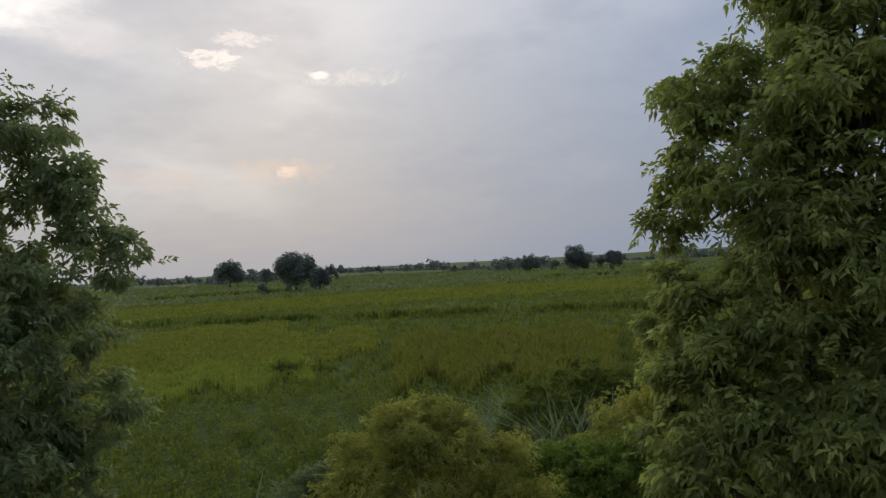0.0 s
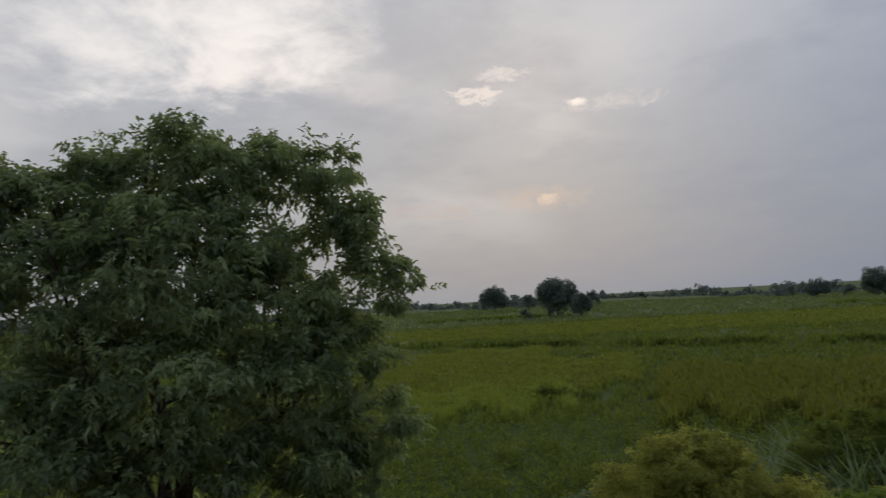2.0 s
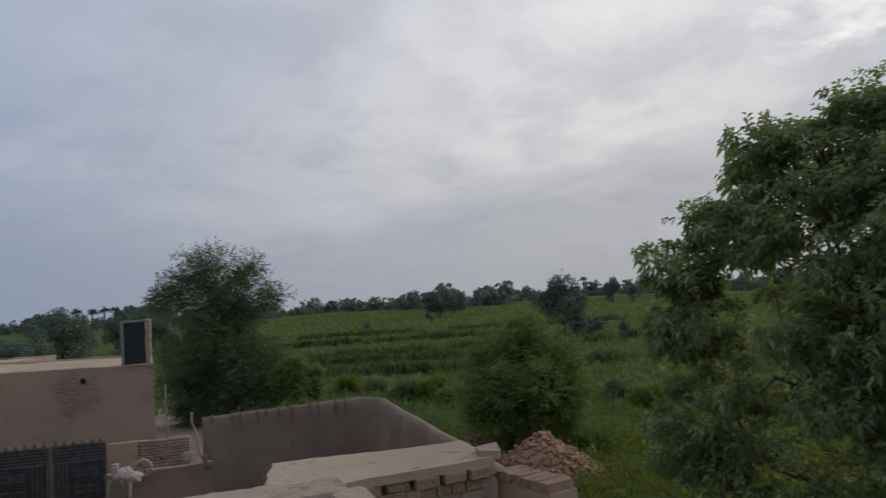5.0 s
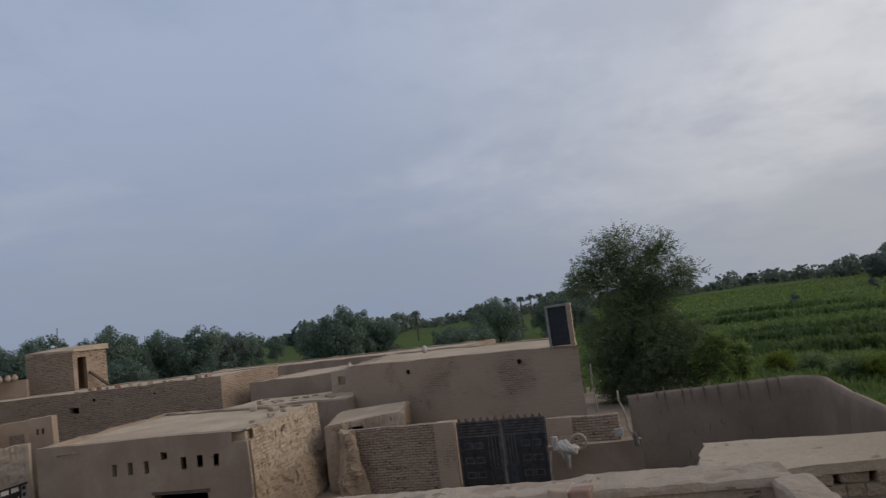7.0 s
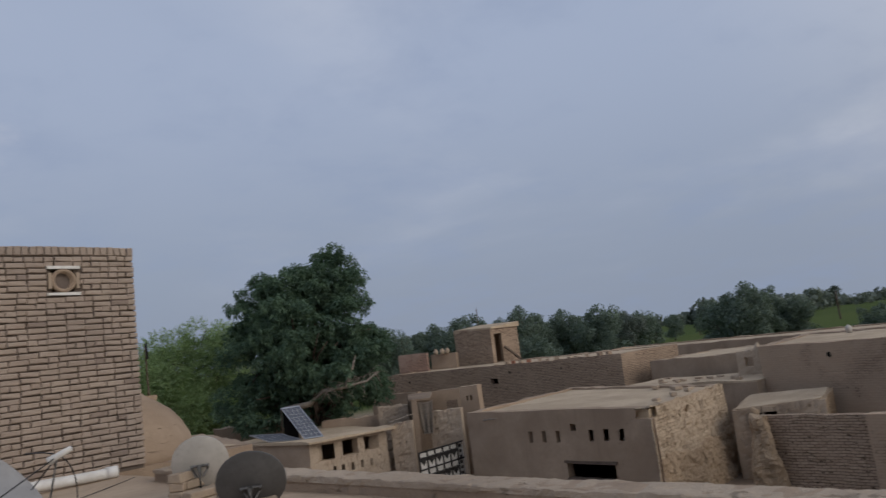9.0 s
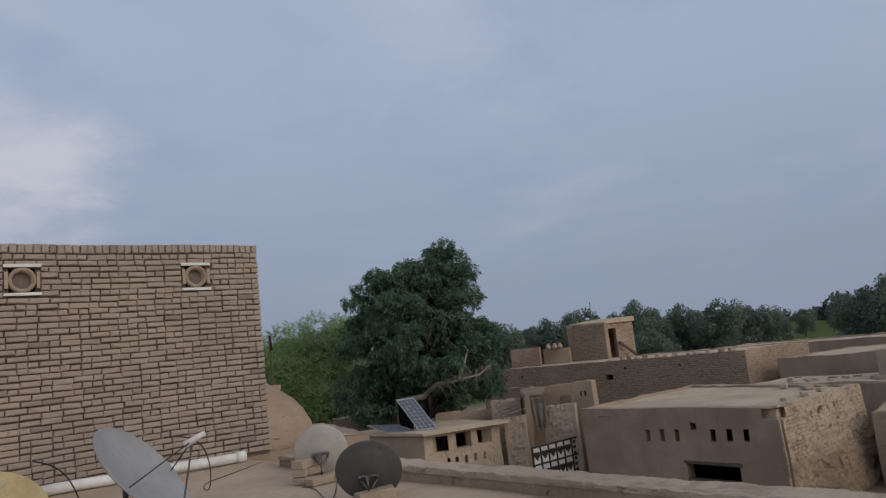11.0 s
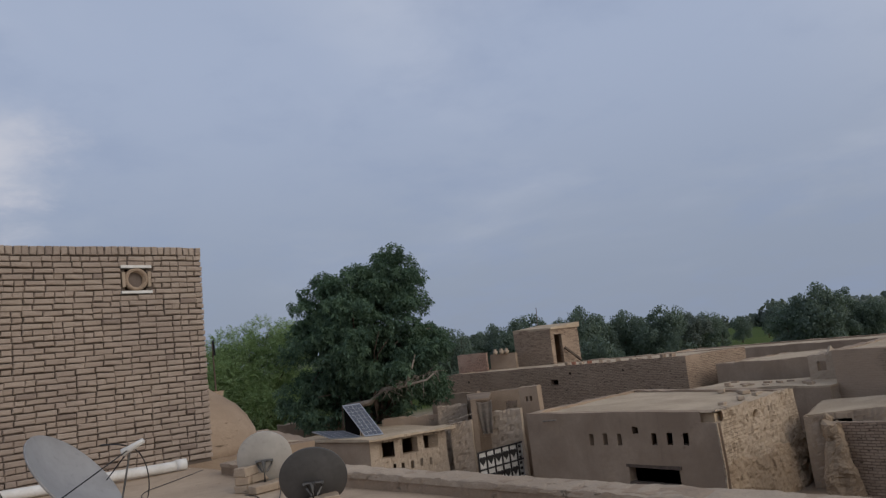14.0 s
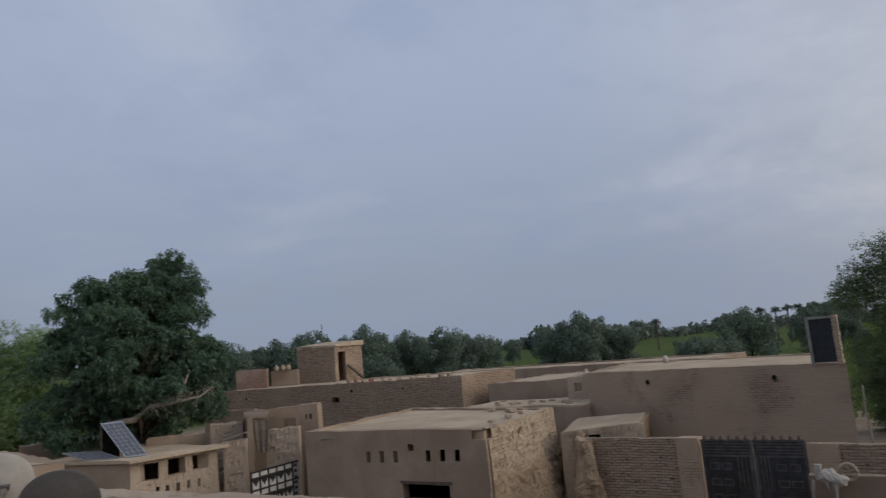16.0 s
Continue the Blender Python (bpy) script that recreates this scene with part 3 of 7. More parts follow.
def rounded_parapet(name, a, b, z0, z1, w0, w1, seed, parent, mat, lump=0.03):
    """A low mud wall with a rounded, lumpy top."""
    a, b = Vector((a[0], a[1], 0)), Vector((b[0], b[1], 0))
    n = max(3, int((b - a).length / 0.04))
    u = (b - a).normalized()
    side = Vector((-u.y, u.x, 0))
    prof = [(-0.5, 0.0), (-0.5, 0.5), (-0.49, 0.85), (-0.43, 0.97), (-0.2, 1.0), (0.05, 0.98), (0.25, 1.0), (0.43, 0.96), (0.49, 0.84), (0.5, 0.5), (0.5, 0.0)]
    bm = bmesh.new()
    rings = []
    for i in range(n + 1):
        c = a.lerp(b, i / n)
        ring = []
        for k, (s, h) in enumerate(prof):
            q = c + side * s * (w0 + (w1 - w0) * i / n)
            z = z0 + (z1 - z0) * h
            d = noise.noise_vector(Vector((q.x * 2.2, q.y * 2.2, z * 2 + seed))) * lump * 0.5 + noise.noise_vector(Vector((q.x * 8, q.y * 8, z * 8 + seed))) * lump * 0.5 + noise.noise_vector(Vector((q.x * 21, q.y * 21, z * 21 + seed))) * lump * 0.3
            ring.append(bm.verts.new(q + Vector((0, 0, z)) + (d if h > 0.1 else Vector())))
        rings.append(ring)
    for r, s in zip(rings, rings[1:]):
        for k in range(len(prof) - 1):
            bm.faces.new((r[k], r[k + 1], s[k + 1], s[k]))
    bm.faces.new(rings[0])
    bm.faces.new(rings[-1][::-1])
    return part(name, bm, mat, parent)


rounded_parapet("parapet", P_OUT + U * 0.02, P_OUT + V * 9.2 + U * 0.02, ROOF - 0.02, 4.83, 0.3, 0.26, 1, home, MUD, 0.02)
# thin cap added in paler mud, so the parapet's lit top is in the colour
rounded_parapet("coping", P_OUT + U * 0.02, P_OUT + V * 9.2 + U * 0.02, 4.785, 4.837, 0.32, 0.28, 3, home, MUD_LIGHT, 0.026)
rounded_parapet("parapet", P_OUT + U * 0.17, far_corner, ROOF - 0.02, 4.83, 0.2, 0.22, 2, home, MUD_LIGHT)

# ---- brick room on the terrace ----
BR0 = Vector((-3.30, -10.98, 0))  # its corner
room = thing("brick_room", (BR0.x + 2, BR0.y - 1.5, ROOF), "unplastered yellow-brown brick room with dark open joints", "building", kind="structure")
H_TOP = 2.03 + EYE


def along(az):
    """Metres along the brick face where the sight line of that azimuth meets it."""
    d = place(az, 1, 0)
    det = U.x * -d.y + d.x * U.y
    return ((-BR0.x) * -d.y + d.x * (-BR0.y)) / det


VENTS = [along(167.87), along(179.35)]
VZ = EYE + 0.143 * 10.9
BW = 6.6
part("core", wall_shape(BR0 + U * BW + V * 0.03, BR0 + U * 0.012 + V * 0.03, ROOF - 0.05, H_TOP - 0.03, 0.3,
                        [(BW - s - 0.15, BW - s + 0.15, VZ - 0.15 - ROOF + 0.05, VZ + 0.15 - ROOF + 0.05) for s in VENTS], step=2.0, wob=0.0), MORTAR, room, "dark recessed mortar joints")
for a, b in ((BR0 + V * 0.34 + U * 0.012, BR0 + V * 4 + U * 0.012), (BR0 + U * BW + V * 4, BR0 + U * BW + V * 0.34), (BR0 + V * 4.01, BR0 + U * BW + V * 4.01)):
    part("wall", wall_shape(a, b, ROOF - 0.05, H_TOP - 0.03, 0.25, step=2.0, wob=0.0), OLD_BRICK, room)
part("roof", slab_shape([BR0 + V * 0.3 + U * 0.3, BR0 + U * (BW - 0.3) + V * 0.3, BR0 + U * (BW - 0.3) + V * 3.8, BR0 + V * 3.8 + U * 0.3], H_TOP - 0.4, [H_TOP - 0.25] * 4, 0.01, 4), MUD_ROOF, room)


# ---- village houses ----
def house(name, label, corners, z1, wall_mats, roof_mat, thick=0.4, holes=((), (), (), ()), ragged=(0, 0, 0, 0), roof_drop=0.08, wob=0.04, seed=0, tops=(0, 0, 0, 0), overhang=0.0, z0=-0.2, blind=0.0):
    """Four walls and a flat mud roof. Corners: front left, front right, back right, back left, as one sees it from the terrace;
    tops: how far the wall head rises or falls at each corner."""
    c = [Vector((p[0], p[1], 0)) for p in corners]
    mid = sum(c, Vector()) / 4
    ob = thing(name, (mid.x, mid.y, 0), label, "house")
    for i in range(4):
        a, b = c[i], c[(i + 1) % 4]
        worn = wall_mats[i] in (ADOBE, MUD_ROUGH, MUD_LIGHT)
        part("wall", wall_shape(a, b, z0, z1, thick, holes[i], 0.07 if worn else 0.45, wob, tops[i], tops[(i + 1) % 4], ragged[i], seed, blind, True, (0.15 if wall_mats[i] == ADOBE else 0.05) if worn else 0.0),
             wall_mats[i], ob)
    k = [q + (mid - q).normalized() * (thick * 0.7 - overhang) for q in c]
    part("roof", slab_shape(k, z1 - (0.1 if overhang else 0.45) - roof_drop, [z1 - roof_drop + t for t in tops], 0.05, 12, seed), roof_mat, ob)
    return ob


def hole_row(n, first, pitch, w, z, h):
    return [(first + i * pitch, first + i * pitch + w, z, z + h) for i in range(n)]


# house with the row of air slots
A1, A2, A3, A4 = (-18.65, -21.75), (-19.2, -13.65), (-25.25, -14.6), (-26.7, -23.3)
slots = [(s - 0.02, s + 0.18, 2.2 + s * 0.022, 2.6 + s * 0.022) for s in (3.02, 3.62, 4.25, 5.66, 6.24, 6.83)] + [(4.9, 5.14, 2.66, 2.9)]
slots += [(4.55, 6.5, 0.95, 1.62), (7.52, 8.2, 3.06, 3.4)]  # a broken-down step at the corner
h1 = house("mud_house", "low mud house with air slots and an eroded side wall", [A1, A2, A3, A4], 3.2, [MUD, ADOBE, MUD, MUD], MUD_ROOF,
           holes=(slots, [(-0.1, 0.4, 3.06, 3.4), (2.6, 2.85, 2.85, 3.1), (1.95, 2.05, 2.8, 3.05), (3.7, 3.82, 2.9, 3.1)], (), ()), ragged=(0.02, 0.09, 0.05, 0.05), seed=11, tops=(0, 0.0, 0.0, 0), z0=-0.2)
# long brick house behind it, with the stair hut on its roof
B_FR, B_BR, B_FL = Vector((-30.4, -22.9, 0)), Vector((-36.2, -23.3, 0)), Vector((-27.3, -39.3, 0))
h2 = house("brick_house", "long low brick house with a mud roof and small round vents", [B_FL, B_FR, B_BR, B_FL + (B_BR - B_FR)], 4.4, [OLD_BRICK, OLD_BRICK, MUD, MUD], MUD_ROOF,
           holes=([(8.3, 8.85, 3.55, 3.85)], (), (), ()), ragged=(0.03, 0.05, 0.03, 0.03), seed=21, tops=(0.05, 0.0, 0.0, 0.05), roof_drop=0.05)
# house with the standing door frame on its roof
C_FR, C_FL = Vector((-26.1, -4.3, 0)), Vector((-28.3, -14.55, 0))
C_BACK = Vector((-7.1, -1.35, 0))
h3 = house("brick_house", "brick and mud house with two round vents, pale roof", [C_FL, C_FR, C_FR + C_BACK, C_FL + C_BACK], 4.25, [MUD_BRICK, MUD_BRICK, MUD, MUD], MUD_ROOF,
           ragged=(0.03, 0.04, 0.03, 0.03), seed=31, tops=(0.05, 0.03, 0.05, 0.08), roof_drop=0.04)
# low hut beside the slotted house
h5 = house("mud_hut", "small mud hut with a sagging worn roof", [(-24.05, -13.75), (-24.9, -10.9), (-27.4, -11.6), (-26.9, -14.6)], 2.4, [MUD_LIGHT, MUD_ROUGH, MUD, MUD], MUD_ROOF,
           holes=([(0.45, 1.5, 1.95, 2.4)], (), (), ()), ragged=(0.08, 0.08, 0.05, 0.05), seed=41, tops=(-0.08, 0.18, 0.25, 0.1), overhang=0.16, roof_drop=-0.06, wob=0.08)
# houses between and behind
h4 = house("mud_house", "low mud house with a pale worn roof", [(-31.5, -22.0), (-31.3, -16.4), (-38.0, -16.1), (-38.2, -22.4)], 3.82, [MUD, MUD_LIGHT, MUD, MUD], MUD_ROOF,
           ragged=(0.06, 0.12, 0.05, 0.05), seed=51, roof_drop=0.03, tops=(0.0, 0.1, 0.1, 0.0))
h6 = house("mud_house", "long mud wall of a house behind the others", [(-46, -38.0), (-44, -14.0), (-50, -14.0), (-52, -38.0)], 3.95, [MUD, MUD, MUD, MUD], MUD_ROOF,
           ragged=(0.04, 0.04, 0.04, 0.04), seed=61)
h7 = house("mud_house", "low mud house with clutter on its roof", [(-27.2, -20.6), (-27.6, -14.5), (-30.8, -14.5), (-30.4, -20.6)], 2.98, [MUD, MUD_LIGHT, MUD, MUD], MUD_ROOF,
           ragged=(0.06, 0.1, 0.05, 0.05), seed=66, roof_drop=-0.08, overhang=0.3)
# house with the solar panel: a row of openings under its roof edge
D1, D2 = Vector((-14.55, -27.1, 0)), Vector((-18.1, -26.6, 0))
big_holes = [(0.4, 1.12, 2.02, 2.66), (1.5, 2.2, 2.05, 2.68), (2.5, 3.2, 2.12, 2.68)]
small_holes = [(s, s + 0.14, 1.42, 1.74) for s in (1.0, 1.38, 1.8, 2.22, 2.68)]
h8 = house("mud_house", "small mud house with openings under an uneven roof edge", [(-13.3, -32.4), D1, D2, (-18.4, -32.4)], 2.6, [MUD, MUD_LIGHT, MUD, MUD], MUD_ROOF,
           holes=((), big_holes + small_holes, (), ()), ragged=(0.03, 0.05, 0.05, 0.05), seed=71, overhang=0.45, roof_drop=-0.1, wob=0.05)


def door_frame_on_roof():
    a, b = seen(101.5, -0.055, 26.6), seen(99.5, -0.056, 26.4)
    a.z = b.z = 4.3
    ob = thing("roof_doorway", (a + b) / 2, "dark closed doorway hut standing on the mud roof", "doorway")
    u = (b - a).normalized()
    n = Vector((u.y, -u.x, 0))
    w, h = (b - a).length, 1.5

    def pc(name, s0, s1, y0, y1, z0, z1, mat, label="", jit=0.01):
        bm = bmesh.new()
        m = Matrix.Translation(a) @ Matrix(((u.x, -n.x, 0, 0), (u.y, -n.y, 0, 0), (0, 0, 1, 0), (0, 0, 0, 1)))
        box(bm, (s0, y0, z0), (s1, y1, z1), m, jit)
        part(name, bm, mat, ob, label)
    pc("frame", 0.0, 0.09, 0, 0.12, -0.1, h, plain("weathered_frame", (0.30, 0.30, 0.27), (0.2, 0.19, 0.17), 0.8))
    pc("lintel", 0.09, w - 0.17, 0, 0.12, h - 0.08, h, bpy.data.materials["weathered_frame"])
    pc("door_leaf", 0.09, w - 0.17, 0.05, 0.09, 0.02, h - 0.08, plain("black_sheet", (0.025, 0.03, 0.035), (0.012, 0.014, 0.016), 0.6))
    for i in range(19):
        pc("brick", w - 0.17, w - 0.01, 0.0 + 0.01 * (i % 2), 0.24, -0.06 + i * 0.083, 0.012 + i * 0.083, OLD_BRICK)


door_frame_on_roof()


def round_vent(at, face, r, parent):
    """A clay pipe let into a wall."""
    at, face = Vector(at), Vector(face).normalized()
    bm = bmesh.new()
    u = face.orthogonal().normalized()
    v = face.cross(u)
    n = 16
    rows = []
    for rad, dep in ((r * 1.25, 0.0), (r * 1.2, 0.045), (r, 0.045), (r * 0.95, -0.1)):
        rows.append([bm.verts.new(at + face * dep + (u * math.cos(2 * math.pi * k / n) + v * math.sin(2 * math.pi * k / n)) * rad) for k in range(n)])
    for p, q in zip(rows, rows[1:]):
        for k in range(n):
            bm.faces.new((p[k], p[(k + 1) % n], q[(k + 1) % n], q[k]))
    part("vent_pipe", bm, MUD, parent, smooth=True)
    # near-black disc paints the pipe's inner shade; the wall has no hole here
    bm = bmesh.new()
    bm.faces.new([bm.verts.new(at + face * 0.012 + (u * math.cos(2 * math.pi * k / n) + v * math.sin(2 * math.pi * k / n)) * r) for k in range(n)])
    part("vent_opening", bm, DARK, parent)


def on_line(az, a, b):
    """Where the sight line of that azimuth crosses the line from a to b."""
    d = place(az, 1, 0)
    e = b - a
    s = (a.x * d.y - a.y * d.x) / (d.x * e.y - d.y * e.x)
    return a + e * s


for az, sl, r in ((112.78, -0.0656, 0.1), (103.99, -0.0707, 0.1)):
    p = on_line(az, C_FL, C_FR)
    p.z = EYE + sl * math.hypot(p.x, p.y)
    e = C_FR - C_FL
    round_vent(p, (e.y, -e.x, 0), r, h3)
for az, sl in ((128.8, -0.047), (135.6, -0.044), (131.6, -0.046), (143.5, -0.041)):
    p = on_line(az, B_FL, B_FR)
    p.z = EYE + sl * math.hypot(p.x, p.y)
    e = B_FR - B_FL
    round_vent(p, (e.y, -e.x, 0), 0.085, h2)


def stair_hut():
    c = place(136.75, 48.0, 4.35)
    l = Vector((c.x + 0.35, c.y - 3.3, 4.35))
    r = Vector((c.x - 2.6, c.y - 0.05, 4.35))
    back = l + (r - c)
    ob = thing("stair_hut", ((l + r) / 2).to_tuple(), "small brick stair hut with an open doorway on a roof", "hut")
    zt = EYE + 0.0185 * 48
    part("wall", wall_shape(l, c, 4.3, zt, 0.25, (), 0.3, 0.02, 0.15, 0, seed=5), OLD_BRICK, ob)
    part("wall", wall_shape(c, r, 4.3, zt, 0.25, [(0.3, 1.0, 0.0, 2.0)], 0.3, 0.02, 0.0, 0.05, seed=6), OLD_BRICK, ob)
    part("wall", wall_shape(r + Vector((0, -0.25, 0)), back, 4.3, zt, 0.25, (), 0.5, 0.02, seed=7), MUD, ob)
    part("wall", wall_shape(back + Vector((0.25, 0, 0)), l + Vector((-.25, 0, 0)), 4.3, zt, 0.25, (), 0.5, 0.02, seed=8), MUD, ob)
    part("roof", slab_shape([l, c + Vector((0, 0.12, 0)), r + Vector((-0.1, 0.12, 0)), back], zt - 0.02, [zt + 0.2, zt + 0.08, zt + 0.3, zt + 0.4], 0.02, 6, 3), MUD_ROOF, ob)
    bm = bmesh.new()
    a = c + Vector((-1.05, 0.5, 0.1))
    tube(bm, [a + Vector((-.9, 0.1, 0.0)), a + Vector((0, -0.4, 0.95))], [0.09, 0.09], 4)
    pl = part("plank", bm, BARK, None)
    tagged(pl, "weathered plank leaning against the stair hut", "plank")
    return ob


stair_hut()


def yard_wall(name, label, a, b, z1, mat, thick=0.3, ragged=0.03, seed=0, holes=(), wob=0.03, top0=0.0, top1=0.0):
    """One free-standing wall, its face towards the terrace."""
    worn = mat in (ADOBE, MUD_ROUGH, MUD_LIGHT)
    bm = wall_shape(a, b, -0.2, z1, thick, holes, 0.1 if worn else 0.35, wob, top0, top1, ragged, seed, rough=0.08 if worn else 0.0)
    return tagged(part(name, bm, mat), label, "wall", kind="structure")


# yard walls round the steel gate
GX = -22.0


def gy(az):
    return GX * math.tan(radians(az - 90))


yard_wall("wall_yard", "brick yard wall beside the steel gate", (GX, gy(117.9)), (GX, gy(111.3)), 2.5, OLD_BRICK, 0.25, 0.02, 81)
yard_wall("wall_gate_pier", "brick pier beside the steel gate", (GX + 0.12, gy(111.25)), (GX + 0.12, gy(109.75)), 2.52, MUD_BRICK, 0.5, 0.02, 82)
yard_wall("wall_gate_side", "brick wall with a rough pier beside the gate", (GX + 0.02, gy(102.55)), (GX + 0.02, gy(97.1)), 2.38, OLD_BRICK, 0.25, 0.02, 83)
yard_wall("wall_gate_post", "mud-smeared pier at the gate", (GX + 0.15, gy(102.55)), (GX + 0.15, gy(100.6)), 2.42, MUD_BRICK, 0.1, 0.02, 84)
yard_wall("wall_low", "low mud-plastered wall in the yard", (-17.4, -3.95), (-17.6, -1.72), 2.42, MUD_DARK, 0.25, 0.02, 85)


def rounded_yard():
    """The long mud wall with a rounded corner, cracked along its head."""
    pts = []
    a, c = Vector((-23.6, -2.55, 0)), Vector((-23.6, 2.75, 0))
    end = Vector((-9.5, 3.55, 0))
    for i in range(14):
        pts.append(a.lerp(c - Vector((0, 0.7, 0)), i / 13))
    for i in range(1, 8):
        t = i / 8 * math.pi / 2
        pts.append(c + Vector((0.7 - 0.7 * math.cos(t), -0.7 + 0.7 * math.sin(t), 0)))
    for i in range(0, 30):
        pts.append((c + Vector((0.7, 0, 0))).lerp(end, i / 29))
    bm = bmesh.new()
    prof = [(0.0, 0.0), (0.06, 0.85), (0.09, 0.96), (0.16, 1.0), (0.32, 0.985), (0.38, 0.93), (0.46, 0.0)]
    rings = []
    for i, p in enumerate(pts):
        d = (pts[min(i + 1, len(pts) - 1)] - pts[max(i - 1, 0)]).normalized()
        out = Vector((-d.y, d.x, 0))
        ring = []
        for s, h in prof:
            z = -0.1 + (2.75 + 0.014 * min(i, 14)) * h
            q = p + out * s
            q += noise.noise_vector(q * 0.8 + Vector((0, 0, z))) * 0.05 + noise.noise_vector(q * 4 + Vector((0, 0, z * 4))) * 0.015
            ring.append(bm.verts.new(q + Vector((0, 0, z))))
        rings.append(ring)
    for r, s in zip(rings, rings[1:]):
        for k in range(len(prof) - 1):
            bm.faces.new((r[k], r[k + 1], s[k + 1], s[k]))
    bm.faces.new(rings[0])
    bm.faces.new(rings[-1][::-1])
    ob = tagged(part("wall_rounded", bm, MUD_DARK, None, smooth=True), "mud yard wall with a rounded corner and cracked head", "wall", kind="structure")
    bm = bmesh.new()
    rnd = random.Random(4)
    for i in range(11):
        y = -2.2 + i * 0.41 + rnd.uniform(-.12, .12)
        tube(bm, [Vector((-23.9, y, 2.66 + 0.04 * (y + 2.5))), Vector((-23.74, y + 0.01, 2.665 + 0.04 * (y + 2.5))), Vector((-23.61, y + 0.01, 2.6 + 0.04 * (y + 2.5))), Vector((-23.57, y + 0.03, 2.58 - rnd.uniform(0.15, 0.5)))], [0.026, 0.034, 0.03, 0.006], 4)
        for k in range(rnd.randint(0, 2)):
            z = rnd.uniform(0.9, 2.3)
            yy = y + rnd.uniform(-0.08, 0.08)
            tube(bm, [Vector((-23.56, yy, z)), Vector((-23.555, yy + rnd.uniform(-.05, .05), z - 0.1)), Vector((-23.55, yy + rnd.uniform(-.06, .06), z - rnd.uniform(0.18, 0.4)))], [0.005, 0.015, 0.003], 4)
    part("crack", bm, MORTAR, ob, "dark cracks in the mud wall")


rounded_yard()


def steel_gate():
    y0, y1 = gy(109.6), gy(102.7)
    x = GX - 0.05
    ob = thing("steel_gate", (x, (y0 + y1) / 2, 0), "dark blue-black double steel gate with panels and spikes", "gate")
    steel = plain("gate_steel", (0.066, 0.060, 0.058), (0.034, 0.031, 0.029), 0.5, 0.3, 5.0)
    blue = plain("gate_blue_steel", (0.075, 0.08, 0.092), (0.042, 0.043, 0.048), 0.5, 0.3, 5.0)
    edge = plain("gate_edge", (0.15, 0.145, 0.142), (0.07, 0.067, 0.064), 0.45, 0.3, 5.0)
    rust = plain("gate_rust", (0.15, 0.095, 0.07), (0.08, 0.055, 0.045), 0.85, 0.0, 9.0)
    mid = (y0 + y1) / 2 + 0.02

    def ring(bm, lo, hi, z0, z1, w, front):
        for p, q in (((lo, z0), (lo + w, z1)), ((hi - w, z0), (hi, z1)), ((lo + w, z0), (hi - w, z0 + w)), ((lo + w, z1 - w), (hi - w, z1))):
            box(bm, (x + 0.018, p[0], p[1]), (x + front, q[0], q[1]))
    for side, (a, b) in enumerate(((y0, mid - 0.02), (mid + 0.02, y1))):
        bm = bmesh.new()
        box(bm, (x - 0.02, a, 0.05), (x + 0.02, b, 2.45))
        leaf = part("gate_leaf", bm, blue if side else steel, ob)
        bm = bmesh.new()
        ring(bm, a, b, 0.05, 2.48, 0.06, 0.06)
        box(bm, (x + 0.02, a + .06, 1.98), (x + 0.06, b - .06, 2.04))
        part("frame", bm, edge, leaf)
        for k in range(4):
            bm = bmesh.new()
            box(bm, (x + 0.02, a + 0.08, 2.08 + k * 0.085), (x + 0.05, b - 0.08, 2.12 + k * 0.085))
            part("louvre", bm, edge, leaf)
        wide = b - a
        split = a + wide * 0.68 if side == 0 else a + wide * 0.3
        inner = (split + 0.03, b - 0.08) if side == 0 else (a + 0.08, split - 0.03)
        outer = (a + 0.1, split - 0.06) if side == 0 else (split + 0.06, b - 0.1)
        for k in range(4):   # upright bars beside the wicket
            yy = inner[0] + (inner[1] - inner[0]) * k / 3
            bm = bmesh.new()
            box(bm, (x + 0.02, yy - 0.014, 1.05), (x + 0.05, yy + 0.014, 1.97))
            part("bar", bm, edge, leaf)
        bm = bmesh.new()
        ring(bm, inner[0], inner[1], 0.2, 1.0, 0.035, 0.045)
        part("panel", bm, blue, leaf)
        for r in range(4):
            z = 0.16 + r * 0.45
            bm = bmesh.new()
            ring(bm, outer[0], outer[1], z, z + 0.4, 0.03, 0.05)
            box(bm, (x + 0.018, outer[0] + 0.07, z + 0.07), (x + 0.035, outer[1] - 0.07, z + 0.33))
            part("panel", bm, blue if r == 3 else steel, leaf)
            half = (outer[1] - outer[0] - 0.24) / 2
            for c in range(2):
                lo = outer[0] + 0.09 + c * (half + 0.06)
                bm = bmesh.new()
                ring(bm, lo, lo + half, z + 0.1, z + 0.3, 0.028, 0.06)
                part("raised_frame", bm, edge, leaf)
        n = 6
        for k in range(n):
            yy = a + 0.12 + (b - a - 0.24) * k / (n - 1)
            bm = bmesh.new()
            bmesh.ops.create_cone(bm, cap_ends=True, segments=8, radius1=0.07, radius2=0.03, depth=0.11, matrix=Matrix.Translation((x + 0.02, yy, 2.535)))
            part("spike", bm, rust, leaf, "rust-brown gate finial")


steel_gate()

